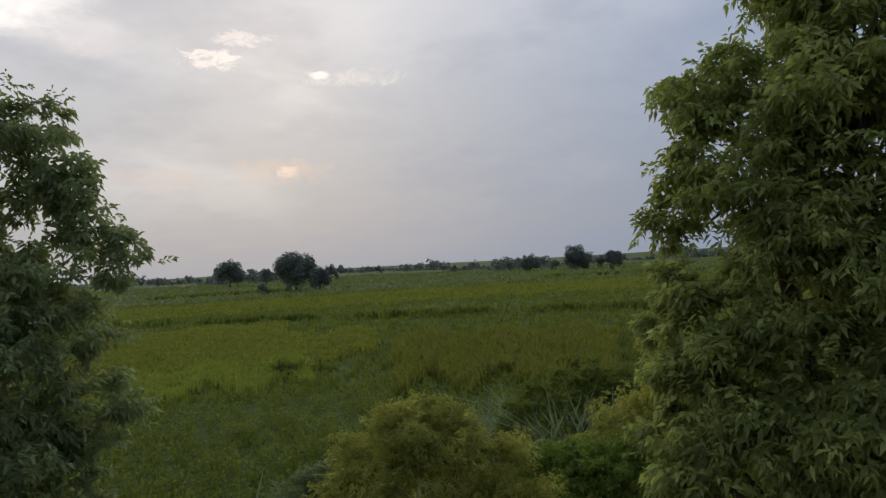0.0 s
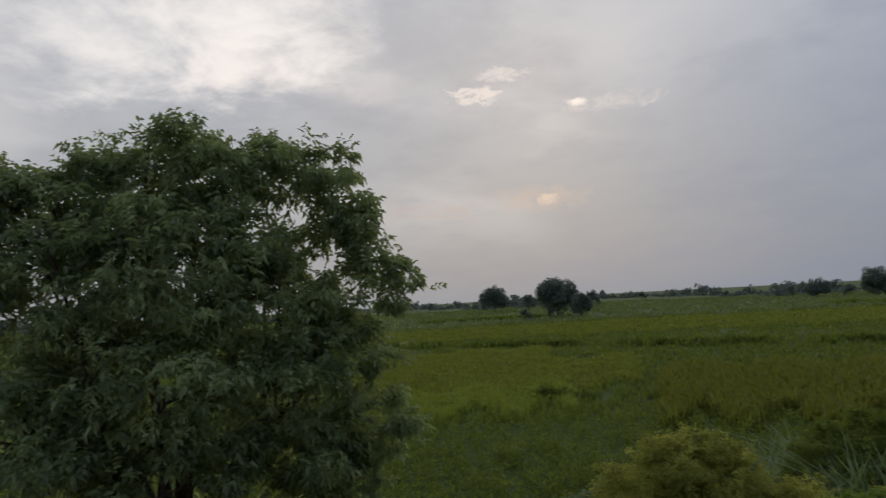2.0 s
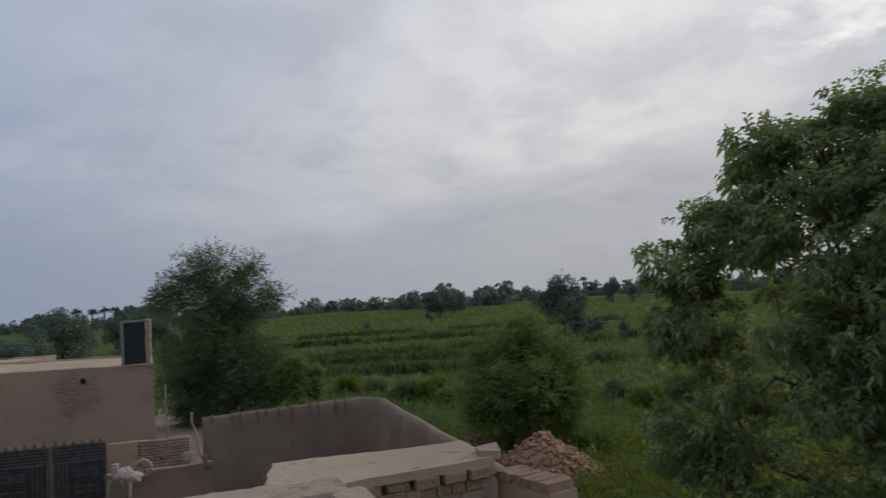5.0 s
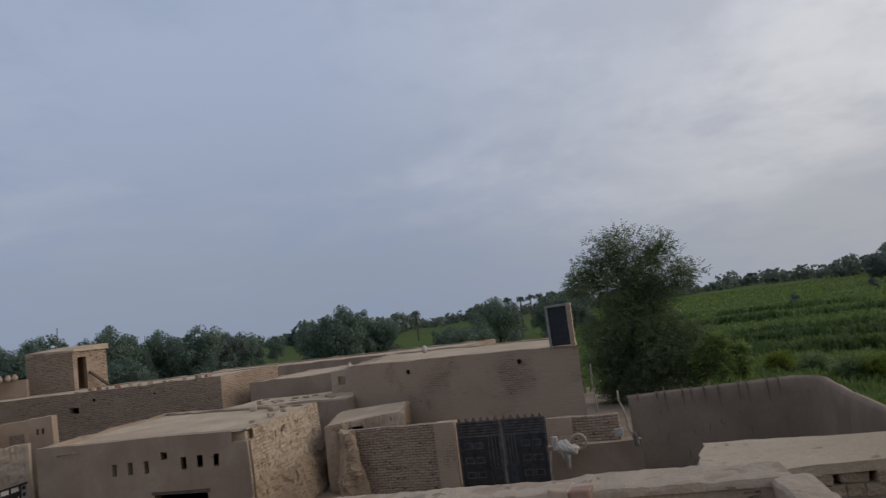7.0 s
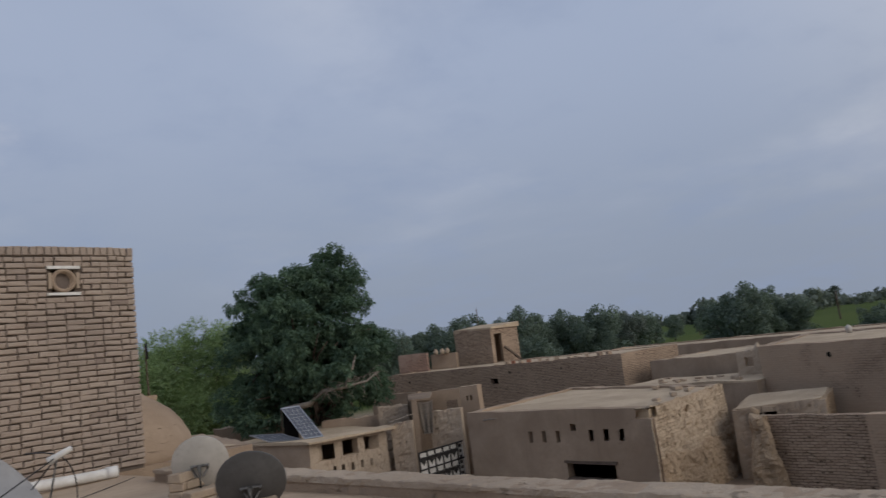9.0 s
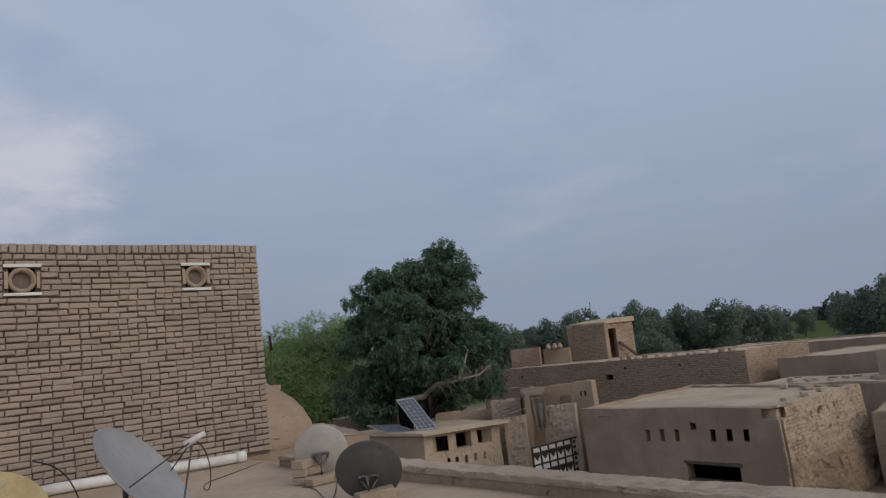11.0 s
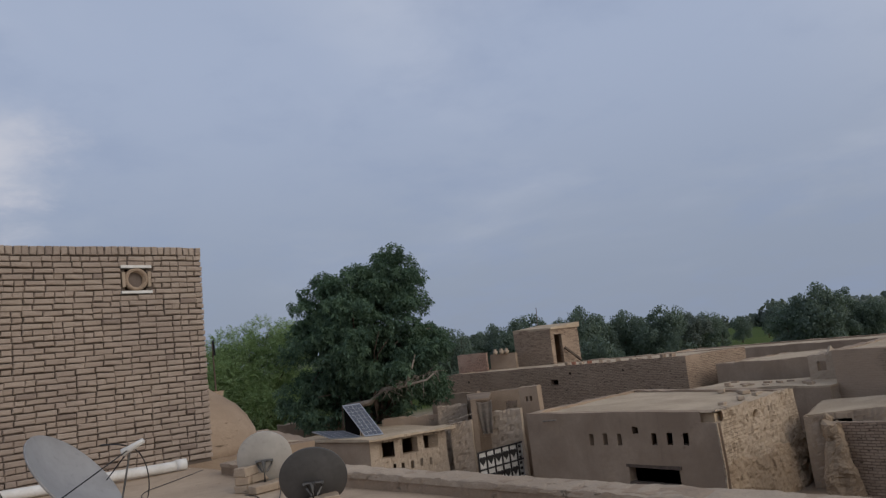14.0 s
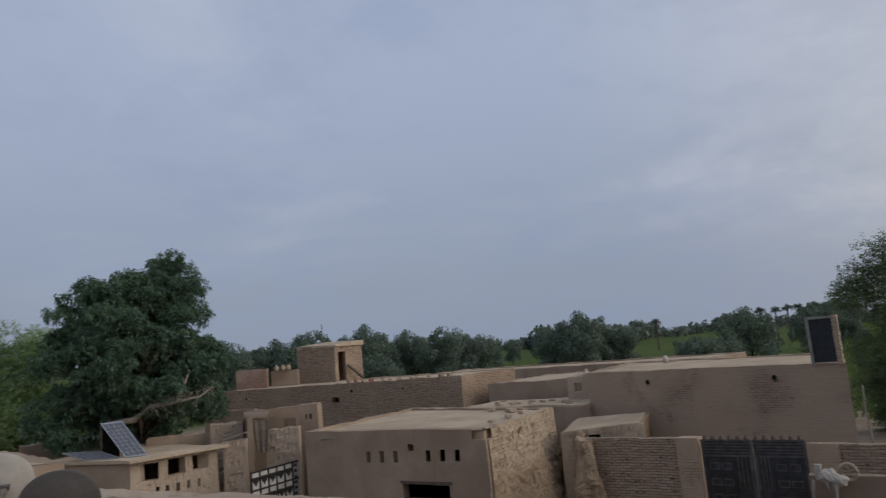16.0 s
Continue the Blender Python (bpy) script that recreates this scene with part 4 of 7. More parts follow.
# flat-topped mud block and brick stub just beyond the terrace parapet
block = thing("mud_block_roof", (-5.9, 0.7, 0), "flat-topped mud block with exposed brick under its edge", "building", kind="structure")
K = [Vector((-5.36, -0.22, 0)), Vector((-5.72, 1.62, 0)), Vector((-6.46, 1.55, 0)), Vector((-6.5, -0.15, 0))]
part("roof", slab_shape(K, 4.43, [4.5, 4.49, 4.52, 4.5], 0.045, 40, 8), MUD_ROOF, block)
edge_rnd = random.Random(19)
for q0, q1, count in ((K[0], K[1], 8), (K[1], K[2], 5), (K[3], K[0], 5)):   # brick course under the mud cap
    run = (q1 - q0).normalized()
    for i in range(count):
        at = q0.lerp(q1, (i + 0.5) / count)
        m = Matrix(((run.x, -run.y, 0, at.x), (run.y, run.x, 0, at.y), (0, 0, 1, 0), (0, 0, 0, 1)))
        bm = bmesh.new()
        hw = (q1 - q0).length / count * edge_rnd.uniform(0.40, 0.46)
        lip = edge_rnd.uniform(-0.03, 0.02)
        box(bm, (-hw, lip, 4.345 + edge_rnd.uniform(-.008, .008)), (hw, lip + 0.2, 4.44), m, 0.012, edge_rnd)
        bmesh.ops.bevel(bm, geom=bm.edges[:], offset=0.012, segments=1, affect="EDGES")
        part("brick", bm, MUD_ROUGH, block)
part("wall", wall_shape(K[0] + Vector((-0.04, 0.04, 0)), K[1] + Vector((-0.03, -0.04, 0)), 0, 4.34, 0.25, (), 0.4, 0.02, seed=91), MUD_LIGHT, block)
part("wall", wall_shape(K[1] + Vector((-0.3, -0.04, 0)), K[2] + Vector((0.04, -0.04, 0)), 0, 4.35, 0.25, (), 0.4, 0.02, seed=92), MUD, block)
part("wall", wall_shape(K[2] + Vector((0.04, -0.3, 0)), K[3] + Vector((0.04, 0.04, 0)), 0, 4.35, 0.25, (), 0.4, 0.02, seed=93), MUD, block)
part("wall", wall_shape(K[3] + Vector((0.3, 0.04, 0)), K[0] + Vector((-0.3, 0.04, 0)), 0, 4.35, 0.25, (), 0.4, 0.02, seed=94), MUD, block)
stub = thing("brick_stub_wall", (-5.5, 1.85, 0), "stub of a mud-jointed brick wall with a broken top", "wall", kind="structure")
part("wall", wall_shape((-5.86, 1.68), (-5.2, 1.90), 0, 4.29, 0.26, (), 0.3, 0.02, seed=95), MUD_BRICK, stub)


# ---- trees and bushes ----
near_tree = tree("tree", "broad dark green tree in the field beside the house", place(41, 12.8, 0), lobes_at([
    (37.6, .192, 13.0, 1.15), (43.0, .170, 13.2, 1.05), (49.0, .148, 13.0, 1.0), (30.9, .185, 13.0, .9), (52.0, .162, 13.0, .65), (34.0, .210, 13.2, .55), (46.5, .195, 13.2, .5), (26.6, .075, 12.6, .45), (30.2, .105, 13.4, .42), (33.0, .085, 13.2, .45), (27.3, .125, 12.6, .5),
    (24.2, .035, 12.6, .60), (53.8, .118, 13.0, .62), (56.6, .078, 13.2, .5), (59.4, .02, 13.2, .6), (57.5, -.05, 13.2, .8), (60.5, -.06, 13.4, .5), (36.0, .08, 12.4, .9), (45.0, .08, 12.4, .9), (52.5, .05, 12.6, .7), (29.0, .025, 12.6, .6), (27.6, .115, 12.8, .4), (50.5, -.32, 12.4, 1.3), (57.5, -.3, 12.8, 1.0), (59.5, -.2, 13.4, .8), (27.0, -.16, 12.8, .8), (28.5, -.3, 12.6, 1.0), (55.5, .055, 13.0, .75), (48.0, .030, 12.4, 1.4), (40.0, .060, 12.0, 1.5), (33.0, .010, 12.5, 1.1),
    (27.5, -.06, 12.8, .85), (58.2, -.02, 13.2, .65), (52.0, -.10, 12.6, 1.4), (42.0, -.09, 11.8, 1.6), (33.0, -.12, 12.3, 1.4),
    (30.0, -.20, 12.8, 1.0), (56.5, -.20, 13.0, 1.1), (46.0, -.24, 12.0, 1.6), (36.0, -.27, 12.2, 1.6), (58.0, -.11, 14.0, .8)]),
    120000, 0.15, 0.42, LEAF_NEAR, trunk_r=0.2, seed=3, limbs=14, split=24, clump=(0.14, 0.3), spray=8, tuft=0.6, loose=0.3)
right_tree = tree("tree", "tall olive-green tree with drooping leaf sprays", place(-31, 9.6, 0), lobes_at([
    (-20.6, .195, 9.5, .62), (-24.5, .20, 9.8, .75), (-30, .28, 9.5, 1.0), (-19.4, .105, 9.5, .5), (-24, .08, 9.2, 1.0),
    (-31, .10, 9.0, 1.4), (-27.6, .31, 9.8, .7), (-34, .36, 9.6, 1.2), (-37, .15, 9.5, 1.5), (-17.6, .03, 9.4, .35),
    (-26, -.05, 9.2, 1.0), (-33, -.08, 8.8, 1.4), (-20.5, -.10, 9.0, .7), (-24, -.20, 8.8, 1.0), (-29, -.22, 8.6, 1.2),
    (-18.6, -.20, 9.0, .55), (-35, -.25, 8.6, 1.4), (-21, -.32, 8.5, .9), (-30, .2, 9.3, 1.0), (-17.4, -.11, 9.4, .42), (-16.8, -.26, 9.2, .5), (-17.8, -.05, 9.6, .35)]),
    100000, 0.125, 0.42, LEAF_RIGHT, trunk_r=0.2, seed=5, limbs=12, split=17, clump=(0.17, 0.36), spray=8, tuft=0.5, loose=0.15)
tree("bush", "yellow-green thorny bush below the terrace", place(1.5, 12.0, 0), lobes_at([
    (3.2, -.245, 12, .8), (6.5, -.27, 12, .75), (0, -.27, 11.8, .75), (-3.5, -.30, 11.6, .7), (8.5, -.33, 11.6, .75), (3, -.33, 11.4, 1.0), (-2, -.37, 11.2, .9), (7, -.4, 11.2, .9), (-6.5, -.34, 11.6, .5), (10.5, -.37, 11.4, .55), (12.0, -.42, 11.2, .5), (-7.5, -.40, 11.2, .6), (2.6, -.20, 12.4, .3), (-0.4, -.225, 12.2, .4), (4.0, -.225, 12.2, .45), (1.6, -.205, 12.3, .35), (5.2, -.215, 12.2, .3), (-4.6, -.26, 11.9, .35), (8.6, -.27, 12, .35), (-1.5, -.235, 12.3, .25)]),
    80000, 0.062, 0.45, LEAF_BUSH, trunk_r=0.06, split=34, clump=(0.1, 0.26), seed=7, limbs=14, stems=3, category="bush", spray=6, tuft=0.9, loose=0.5)
tree("bush", "rounded green shrub beside the reeds", place(-16, 14.0, 0), lobes_at([
    (-13.5, -.24, 14, .8), (-16.5, -.22, 14, .8), (-11, -.27, 14.2, .6), (-14.5, -.31, 13.4, .9), (-18, -.3, 13.4, .9), (-17.2, -.12, 13.2, .5), (-18.5, -.15, 13.0, .7), (-16.6, -.17, 13.4, .5), (-12.5, -.36, 12.4, .8), (-16, -.4, 12.0, .9), (-9.5, -.38, 12.4, .6)]),
    50000, 0.075, 0.45, LEAF_BUSH, trunk_r=0.06, split=30, clump=(0.12, 0.28), seed=8, limbs=7, stems=2, category="bush", spray=7, tuft=0.8, loose=0.5)
tree("bush", "dense dark green shrub in the field", place(-9, 18.5, 0), lobes_at([
    (-7.0, -.21, 18.5, .8), (-9.5, -.195, 19, .8), (-11.8, -.185, 19.5, .8), (-9, -.24, 18, 1.0), (-5.6, -.235, 18, .7), (-13.5, -.19, 19, .7), (-4.6, -.25, 17.5, .5), (-7.5, -.28, 17, .9), (-11, -.28, 17, .9), (-8.6, -.175, 19.2, .4), (-6.3, -.19, 19, .4)]),
    60000, 0.085, 0.4, WEED, trunk_r=0.06, seed=9, split=24, clump=(0.12, 0.3), loose=0.5, limbs=5, stems=2, category="bush", spray=7, tuft=0.7)
tree("bush", "grey-green shrub beside the thorny bush", place(11, 13.2, 0), lobes_at([
    (10.5, -.30, 13, .5), (12.6, -.315, 13, .5), (9.0, -.285, 13.4, .5), (11.5, -.36, 12.6, .7), (14.2, -.335, 13, .4), (8.6, -.36, 12.6, .6)]),
    26000, 0.07, 0.4, REED, trunk_r=0.05, seed=18, split=26, clump=(0.12, 0.28), limbs=5, stems=2, category="bush", spray=6, tuft=0.8, loose=0.5)
tree("bush", "rank green shrub among the reeds", place(-10, 13.0, 0), lobes_at([
    (-8.0, -.285, 13.5, .6), (-10.2, -.295, 13, .6), (-12.8, -.285, 12.8, .6), (-9, -.36, 12.6, .8), (-12, -.37, 12.4, .8), (-6.2, -.33, 13, .5), (-14.5, -.33, 12.2, .6)]),
    40000, 0.08, 0.4, LEAF_FRESH, trunk_r=0.05, seed=19, split=26, clump=(0.12, 0.28), limbs=6, stems=2, category="bush", spray=6, tuft=0.8, loose=0.5)
tree("bush", "low dark shrub standing in the crop", place(11.3, 41.0, 0), lobes_at([
    (13.0, -.131, 41, .5), (12, -.134, 41, .45), (10.6, -.139, 41, .42), (9.4, -.139, 41, .4), (11.5, -.142, 40.6, .4)]),
    9000, 0.10, 0.5, WEED, trunk_r=0.05, seed=10, reach=0.2, limbs=4, hang=0.0, category="bush")
tree("tree", "feathery round tamarisk beside the rubble", place(71.4, 27, 0), lobes_at([
    (71.3, -.075, 27, 1.1), (73.8, -.10, 27, 1.1), (68.9, -.10, 27, 1.1), (71.5, -.135, 26.5, 1.7), (74.0, -.155, 26.7, 1.2), (69.0, -.16, 26.7, 1.2), (71.5, -.19, 26.6, 1.2)]),
    62000, 0.17, 0.28, LEAF_SOFT, trunk_r=0.08, seed=12, reach=0.4, limbs=6, stems=3, hang=-0.5, category="tree", split=16, clump=(0.2, 0.42))
tree("tree", "small field tree beyond the tamarisk", place(68, 100, 0), lobes_at([
    (68.2, .008, 100, 1.8), (69.2, -.012, 100, 1.6), (67.0, -.012, 100, 1.6), (68.2, -.02, 99, 2.0), (67.2, -.035, 99, 1.6), (66.7, -.047, 99, 1.1)]),
    14000, 0.28, 0.5, LEAF_FAR_HAZED, trunk_r=0.14, seed=13, reach=0.6, limbs=4)
tree("acacia_tree", "feathery acacia behind the yard walls", place(95, 42, 0), lobes_at([
    (95.4, .058, 42, 1.5), (92.3, .045, 42.5, 1.25), (98.0, .022, 42, 1.3), (90.8, .012, 42, .95), (95, .0, 41.5, 2.2), (92.8, .01, 42, 1.6),
    (96.5, -.045, 41.5, 1.9), (93.5, -.055, 41.5, 1.9), (97, .045, 42, 1.0), (95, -.09, 41.5, 1.9), (93, -.1, 42, 1.4), (91.8, -.075, 41.5, 1.5), (97.3, -.09, 41.5, 1.5), (94.2, -.125, 41, 1.6), (91.2, -.11, 41, 1.2), (96.6, -.125, 41.5, 1.2)]),
    80000, 0.16, 0.34, LEAF_ACACIA, trunk_r=0.2, seed=14, reach=0.5, limbs=9, hang=-0.1, category="tree", split=18, clump=(0.16, 0.36))
tree("bush", "pale broad-leaved bush at the field's edge", place(88.6, 40, 0), lobes_at([
    (88.9, -.078, 40, .5), (90.0, -.088, 40, .55), (87.9, -.088, 40, .45), (89.0, -.105, 39.6, .7), (87.5, -.11, 40, .4), (90.6, -.105, 40, .5)]),
    12000, 0.17, 0.5, LEAF_SOFT, trunk_r=0.05, seed=15, reach=0.3, limbs=4, hang=-0.3, category="bush")
big_tree = tree("tree", "dense deep green tree rising over the mud houses", place(151, 38, 0), lobes_at([
    (148.8, .108, 38, 1.85), (150.3, .09, 38.5, 1.6), (154.3, .085, 38, 1.5), (150.3, .106, 38, 1.25), (155.4, .064, 38, .9), (149.4, .075, 38.5, 1.5), (148.2, -.045, 38.6, 1.5), (146.4, -.035, 39, 1.1), (152.4, .088, 37.6, 1.5), (153.2, .045, 37.2, 1.8), (152.2, .05, 37, 2.2), (148.2, .035, 37, 1.9), (147.0, .0, 36.8, 1.5),
    (151, .0, 36.5, 2.3), (154.6, .01, 38, 2.0), (153.5, -.035, 38, 2.1), (149, -.02, 37.5, 1.7), (156, -.05, 38.5, 1.5), (151.5, -.06, 38, 1.6)]),
    120000, 0.2, 0.42, LEAF_BLUE, trunk_r=0.32, seed=16, limbs=10, split=20, clump=(0.24, 0.42), spray=8, tuft=0.85)
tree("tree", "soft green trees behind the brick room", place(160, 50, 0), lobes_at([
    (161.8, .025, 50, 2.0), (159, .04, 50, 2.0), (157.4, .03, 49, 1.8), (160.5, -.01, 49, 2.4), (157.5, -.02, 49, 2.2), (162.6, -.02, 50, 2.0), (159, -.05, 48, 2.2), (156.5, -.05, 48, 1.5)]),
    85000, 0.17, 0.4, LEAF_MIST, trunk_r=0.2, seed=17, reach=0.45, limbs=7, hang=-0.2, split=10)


for k, (az, d, r) in enumerate(((80.5, 44, .9), (78.6, 43, 1.0), (77.0, 40, .8), (83.0, 48, .9), (85.2, 50, .9), (75.5, 46, .8), (64.0, 40, .7), (62.0, 36, .8), (28.5, 15.5, .6), (26.0, 15.0, .5))):
    c = place(az, d, 0)
    tree("shrub", "leafy green shrub growing at the field's edge", c, [(c.x + r * 0.6 * math.cos(q * 1.3 + k), c.y + r * 0.6 * math.sin(q * 1.3 + k), r * (0.55 + 0.25 * math.sin(q * 2.1 + k)), r * 0.6) for q in range(5)],
         4200, 0.13, 0.5, (REED, WEED, LEAF_SOFT)[k % 3], trunk_r=0.04, seed=400 + k, reach=0.25, limbs=3, hang=-0.2, category="shrub")


def bare_branch():
    """The pale crooked limb that reaches out of the deep green tree."""
    p = [seen(153.2, -.055, 36.2), seen(151.3, -.052, 35.6), seen(150.3, -.037, 35.2), seen(148.6, -.036, 35), seen(146.8, -.031, 34.8), seen(145.9, -.02, 34.8)]
    bm = bmesh.new()
    tube(bm, p, [0.17, 0.14, 0.11, 0.08, 0.05, 0.02], 7)
    tube(bm, [p[3], seen(147.9, -.015, 35), seen(147.5, .005, 35.2)], [0.09, 0.06, 0.02], 6)
    rnd = random.Random(6)
    for i in range(64):
        a = p[2].lerp(p[5], rnd.random())
        d = Vector((rnd.uniform(-1, 1), rnd.uniform(-1, 1), rnd.uniform(-0.9, 0.6))).normalized()
        ln = rnd.uniform(0.3, 0.9)
        bend = Vector((rnd.uniform(-.2, .2), rnd.uniform(-.2, .2), rnd.uniform(-.3, .05)))
        tube(bm, [a, a + d * 0.4 * ln + bend * 0.3, a + d * 0.75 * ln + bend * 0.7, a + d * ln + bend * 1.4], [0.016, 0.012, 0.008, 0.004], 4)
    part("limb", bm, BARK_PALE, big_tree, "pale bare crooked limb", smooth=True)


bare_branch()


def distant_tree(seed, spread, height, mat):
    rng = np.random.default_rng(seed)
    lobes = [(0, 0, height * 0.55, spread * 0.46)]
    for k in range(10):
        a, r = k * 2.4 + rng.uniform(-.4, .4), rng.uniform(0.3, 0.62) * spread
        z = rng.uniform(0.22, 0.78)
        r *= 1.15 - 0.55 * z
        lobes.append((math.cos(a) * r, math.sin(a) * r, height * z, spread * rng.uniform(0.2, 0.36)))
    lobes.append((rng.uniform(-.1, .1), rng.uniform(-.1, .1), height * 0.83, spread * 0.27))
    ob = tree("field_tree", "rounded dark tree far out in the fields", (0, 0, 0), lobes, 9000, spread * 0.046, 0.85, mat, trunk_r=height * 0.022, seed=seed, limbs=2, fork=0.15, full=True)
    tagged(ob, group="trees of the plain")
    return ob


def put_trees():
    kinds = [distant_tree(100 + i, s, h, LEAF_FAR_HAZED if i < 2 else LEAF_MID_HAZED) for i, (s, h) in enumerate(((0.62, 1.0), (0.5, 1.0), (0.72, 1.0), (0.46, 1.0)))]
    rng = random.Random(77)
    spots = [  # azimuth, distance, height
        (14.2, 190, 3.2), (13.9, 320, 8), (-12.4, 310, 6.0), (-13.2, 205, 2.6), (-8.9, 320, 5.0), (-5.2, 360, 5.6), (5.2, 500, 6.5), (-0.9, 400, 5.0), (8.9, 320, 8.0), (12.2, 200, 2.6),
        (64.0, 280, 11.0), (62.5, 290, 8.0), (78.5, 190, 3.2), (83.5, 150, 2.6), (65.6, 88, 2.8), (63.4, 85, 2.4), (61.2, 86, 3.0), (60.0, 92, 3.2),
    ]
    for az, top, d in ((144.6, .034, 95), (143, .030, 105), (141.3, .034, 110), (139.6, .045, 100), (138.0, .041, 105), (136.4, .036, 115), (134.2, .044, 105), (132.7, .033, 110), (131.0, .032, 115),
                       (129.7, .024, 120), (128.3, .032, 110), (126.9, .022, 125), (125.3, .017, 130), (124.2, .010, 170), (122.8, .007, 210), (121.0, .004, 230), (119.7, .012, 125), (137.2, .006, 86), (133.3, .004, 90), (127.6, -.002, 95)):
        spots.append((az, d, EYE + top * d))
    for k in range(16):   # trees hidden behind the brick room and beyond
        az = 146 + k * 1.9 + rng.uniform(-.5, .5)
        d = rng.uniform(85, 150)
        spots.append((az, d, EYE + rng.uniform(0.0, 0.03) * d))
    for az, d, h in ((117.6, 105, 9.6), (116.4, 110, 9.2), (118.9, 108, 8.2), (115.2, 112, 7.6), (114.2, 112, 7.0), (106.8, 95, 6.6), (105.2, 105, 8.0), (104.0, 120, 7.0), (108.9, 80, 5.0), (110, 82, 5.0), (107.4, 84, 4.6),
                     (101.5, 110, 8.0), (100.0, 130, 8.0), (98.5, 130, 7.0)):
        spots.append((az, d, h))
    for i, (az, d, h) in enumerate(spots):
        p = place(az, d, 0)
        p.z = ground_z(p.x, p.y) - 0.1
        s = h / 1.0
        w = s * rng.uniform(0.8, 1.15)
        m = Matrix.Translation(p) @ Matrix.Rotation(rng.uniform(0, 6.28), 4, "Z") @ Matrix.Diagonal((w, w, s, 1))
        copy_thing(kinds[i % 2 if i < 18 else 2 + i % 2], m)
    for k in kinds:  # the originals join the belt
        az = rng.uniform(122, 150)
        p = place(az, 120, -0.1)
        k.matrix_basis = Matrix.Translation(p) @ Matrix.Diagonal((9, 9, 9, 1))


put_trees()


def round_tree(az, d, high, wide, seed):
    """A full, low-branched tree that stands alone in the fields."""
    rng = np.random.default_rng(seed)
    c = place(az, d, 0)
    c.z = ground_z(c.x, c.y) - 0.1
    lobes = []
    lobes.append((c.x, c.y, c.z + high * 0.55, min(wide * 0.4, high * 0.42)))
    for k in range(16):
        a = k * 2.4 + rng.uniform(-.4, .4)
        u = rng.uniform(-0.75, 0.85)
        q = rng.uniform(0.17, 0.24)
        r = math.sqrt(1 - u * u) * wide * (0.5 - q)
        lobes.append((c.x + math.cos(a) * r, c.y + math.sin(a) * r, c.z + high * (0.52 + 0.34 * u), wide * q * 0.9))
    tree("field_tree", "lone full-crowned dark tree in the crop fields", c, lobes, 12000, wide * 0.032, 0.85, LEAF_FAR_HAZED, trunk_r=high * 0.03, seed=seed, limbs=3, fork=0.3, full=True)


for k, row in enumerate(((16.6, 330, 12.0, 15.5), (11.65, 205, 11.4, 14.5), (9.8, 192, 6.4, 7.0), (-6.9, 330, 7.4, 11.0), (-10.6, 300, 9.8, 13.5), (-13.4, 300, 7.4, 9.0), (77.6, 240, 10, 12.5), (76.4, 290, 10, 12))):
    round_tree(*row, 500 + k)


def far_woods(az0, az1, base, mat, label):
    """Woods along the horizon."""
    rng = np.random.default_rng(55)
    pos, nrm, size = [], [], []
    for az in np.arange(az0, az1, 0.42):
        d = 620 + 150 * math.sin(az * 0.31) + 50 * math.sin(az * 1.7) + rng.uniform(-40, 40)
        h = base + 1.6 * math.sin(az * 0.9) + 1.2 * math.sin(az * 2.3 + 1) + 5.5 * min(1.0, max(0.0, (az - 30) / 30))
        h *= rng.uniform(0.72, 1.3) if rng.random() < 0.8 else 1.5
        c = place(az + rng.uniform(-.15, .15), d, 0)
        z0 = ground_z(c.x, c.y)
        for _ in range(5):
            r = h * rng.uniform(0.24, 0.36)
            m = np.array([c.x, c.y, z0 + rng.uniform(0.28, 0.72) * h]) + np.array([*rng.normal(size=2), 0]) * h * 0.28
            q = rng.normal(size=(20, 3))
            q /= np.linalg.norm(q, axis=1, keepdims=True)
            p = m + q * r
            p[:, 2] = np.maximum(p[:, 2], z0 + 0.3)
            pos.append(p)
            nrm.append(q)
            size.append(np.full(20, r * 0.85) * rng.uniform(0.7, 1.3, 20))
        for _ in range(22):   # undergrowth below the crowns
            pos.append(np.array([[c.x + rng.normal() * 2.4, c.y + rng.normal() * 2.4, z0 + rng.uniform(0, 0.35) * h]]))
            nrm.append(rng.normal(size=(1, 3)) * np.array([1, 1, 0.3]))
            size.append(np.array([rng.uniform(1.8, 3.0)]))
    pos, nrm, size = np.concatenate(pos), np.concatenate(nrm), np.concatenate(size)
    v, f = clump_mesh(pos, nrm, size, rng)
    tagged(part("distant_woods", raw_mesh(v, f), mat), label, "woods", kind="stuff")


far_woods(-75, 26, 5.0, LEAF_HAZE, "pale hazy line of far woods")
far_woods(26, 200, 4.6, LEAF_FAR_HAZED, "low dark line of far woods on the horizon")


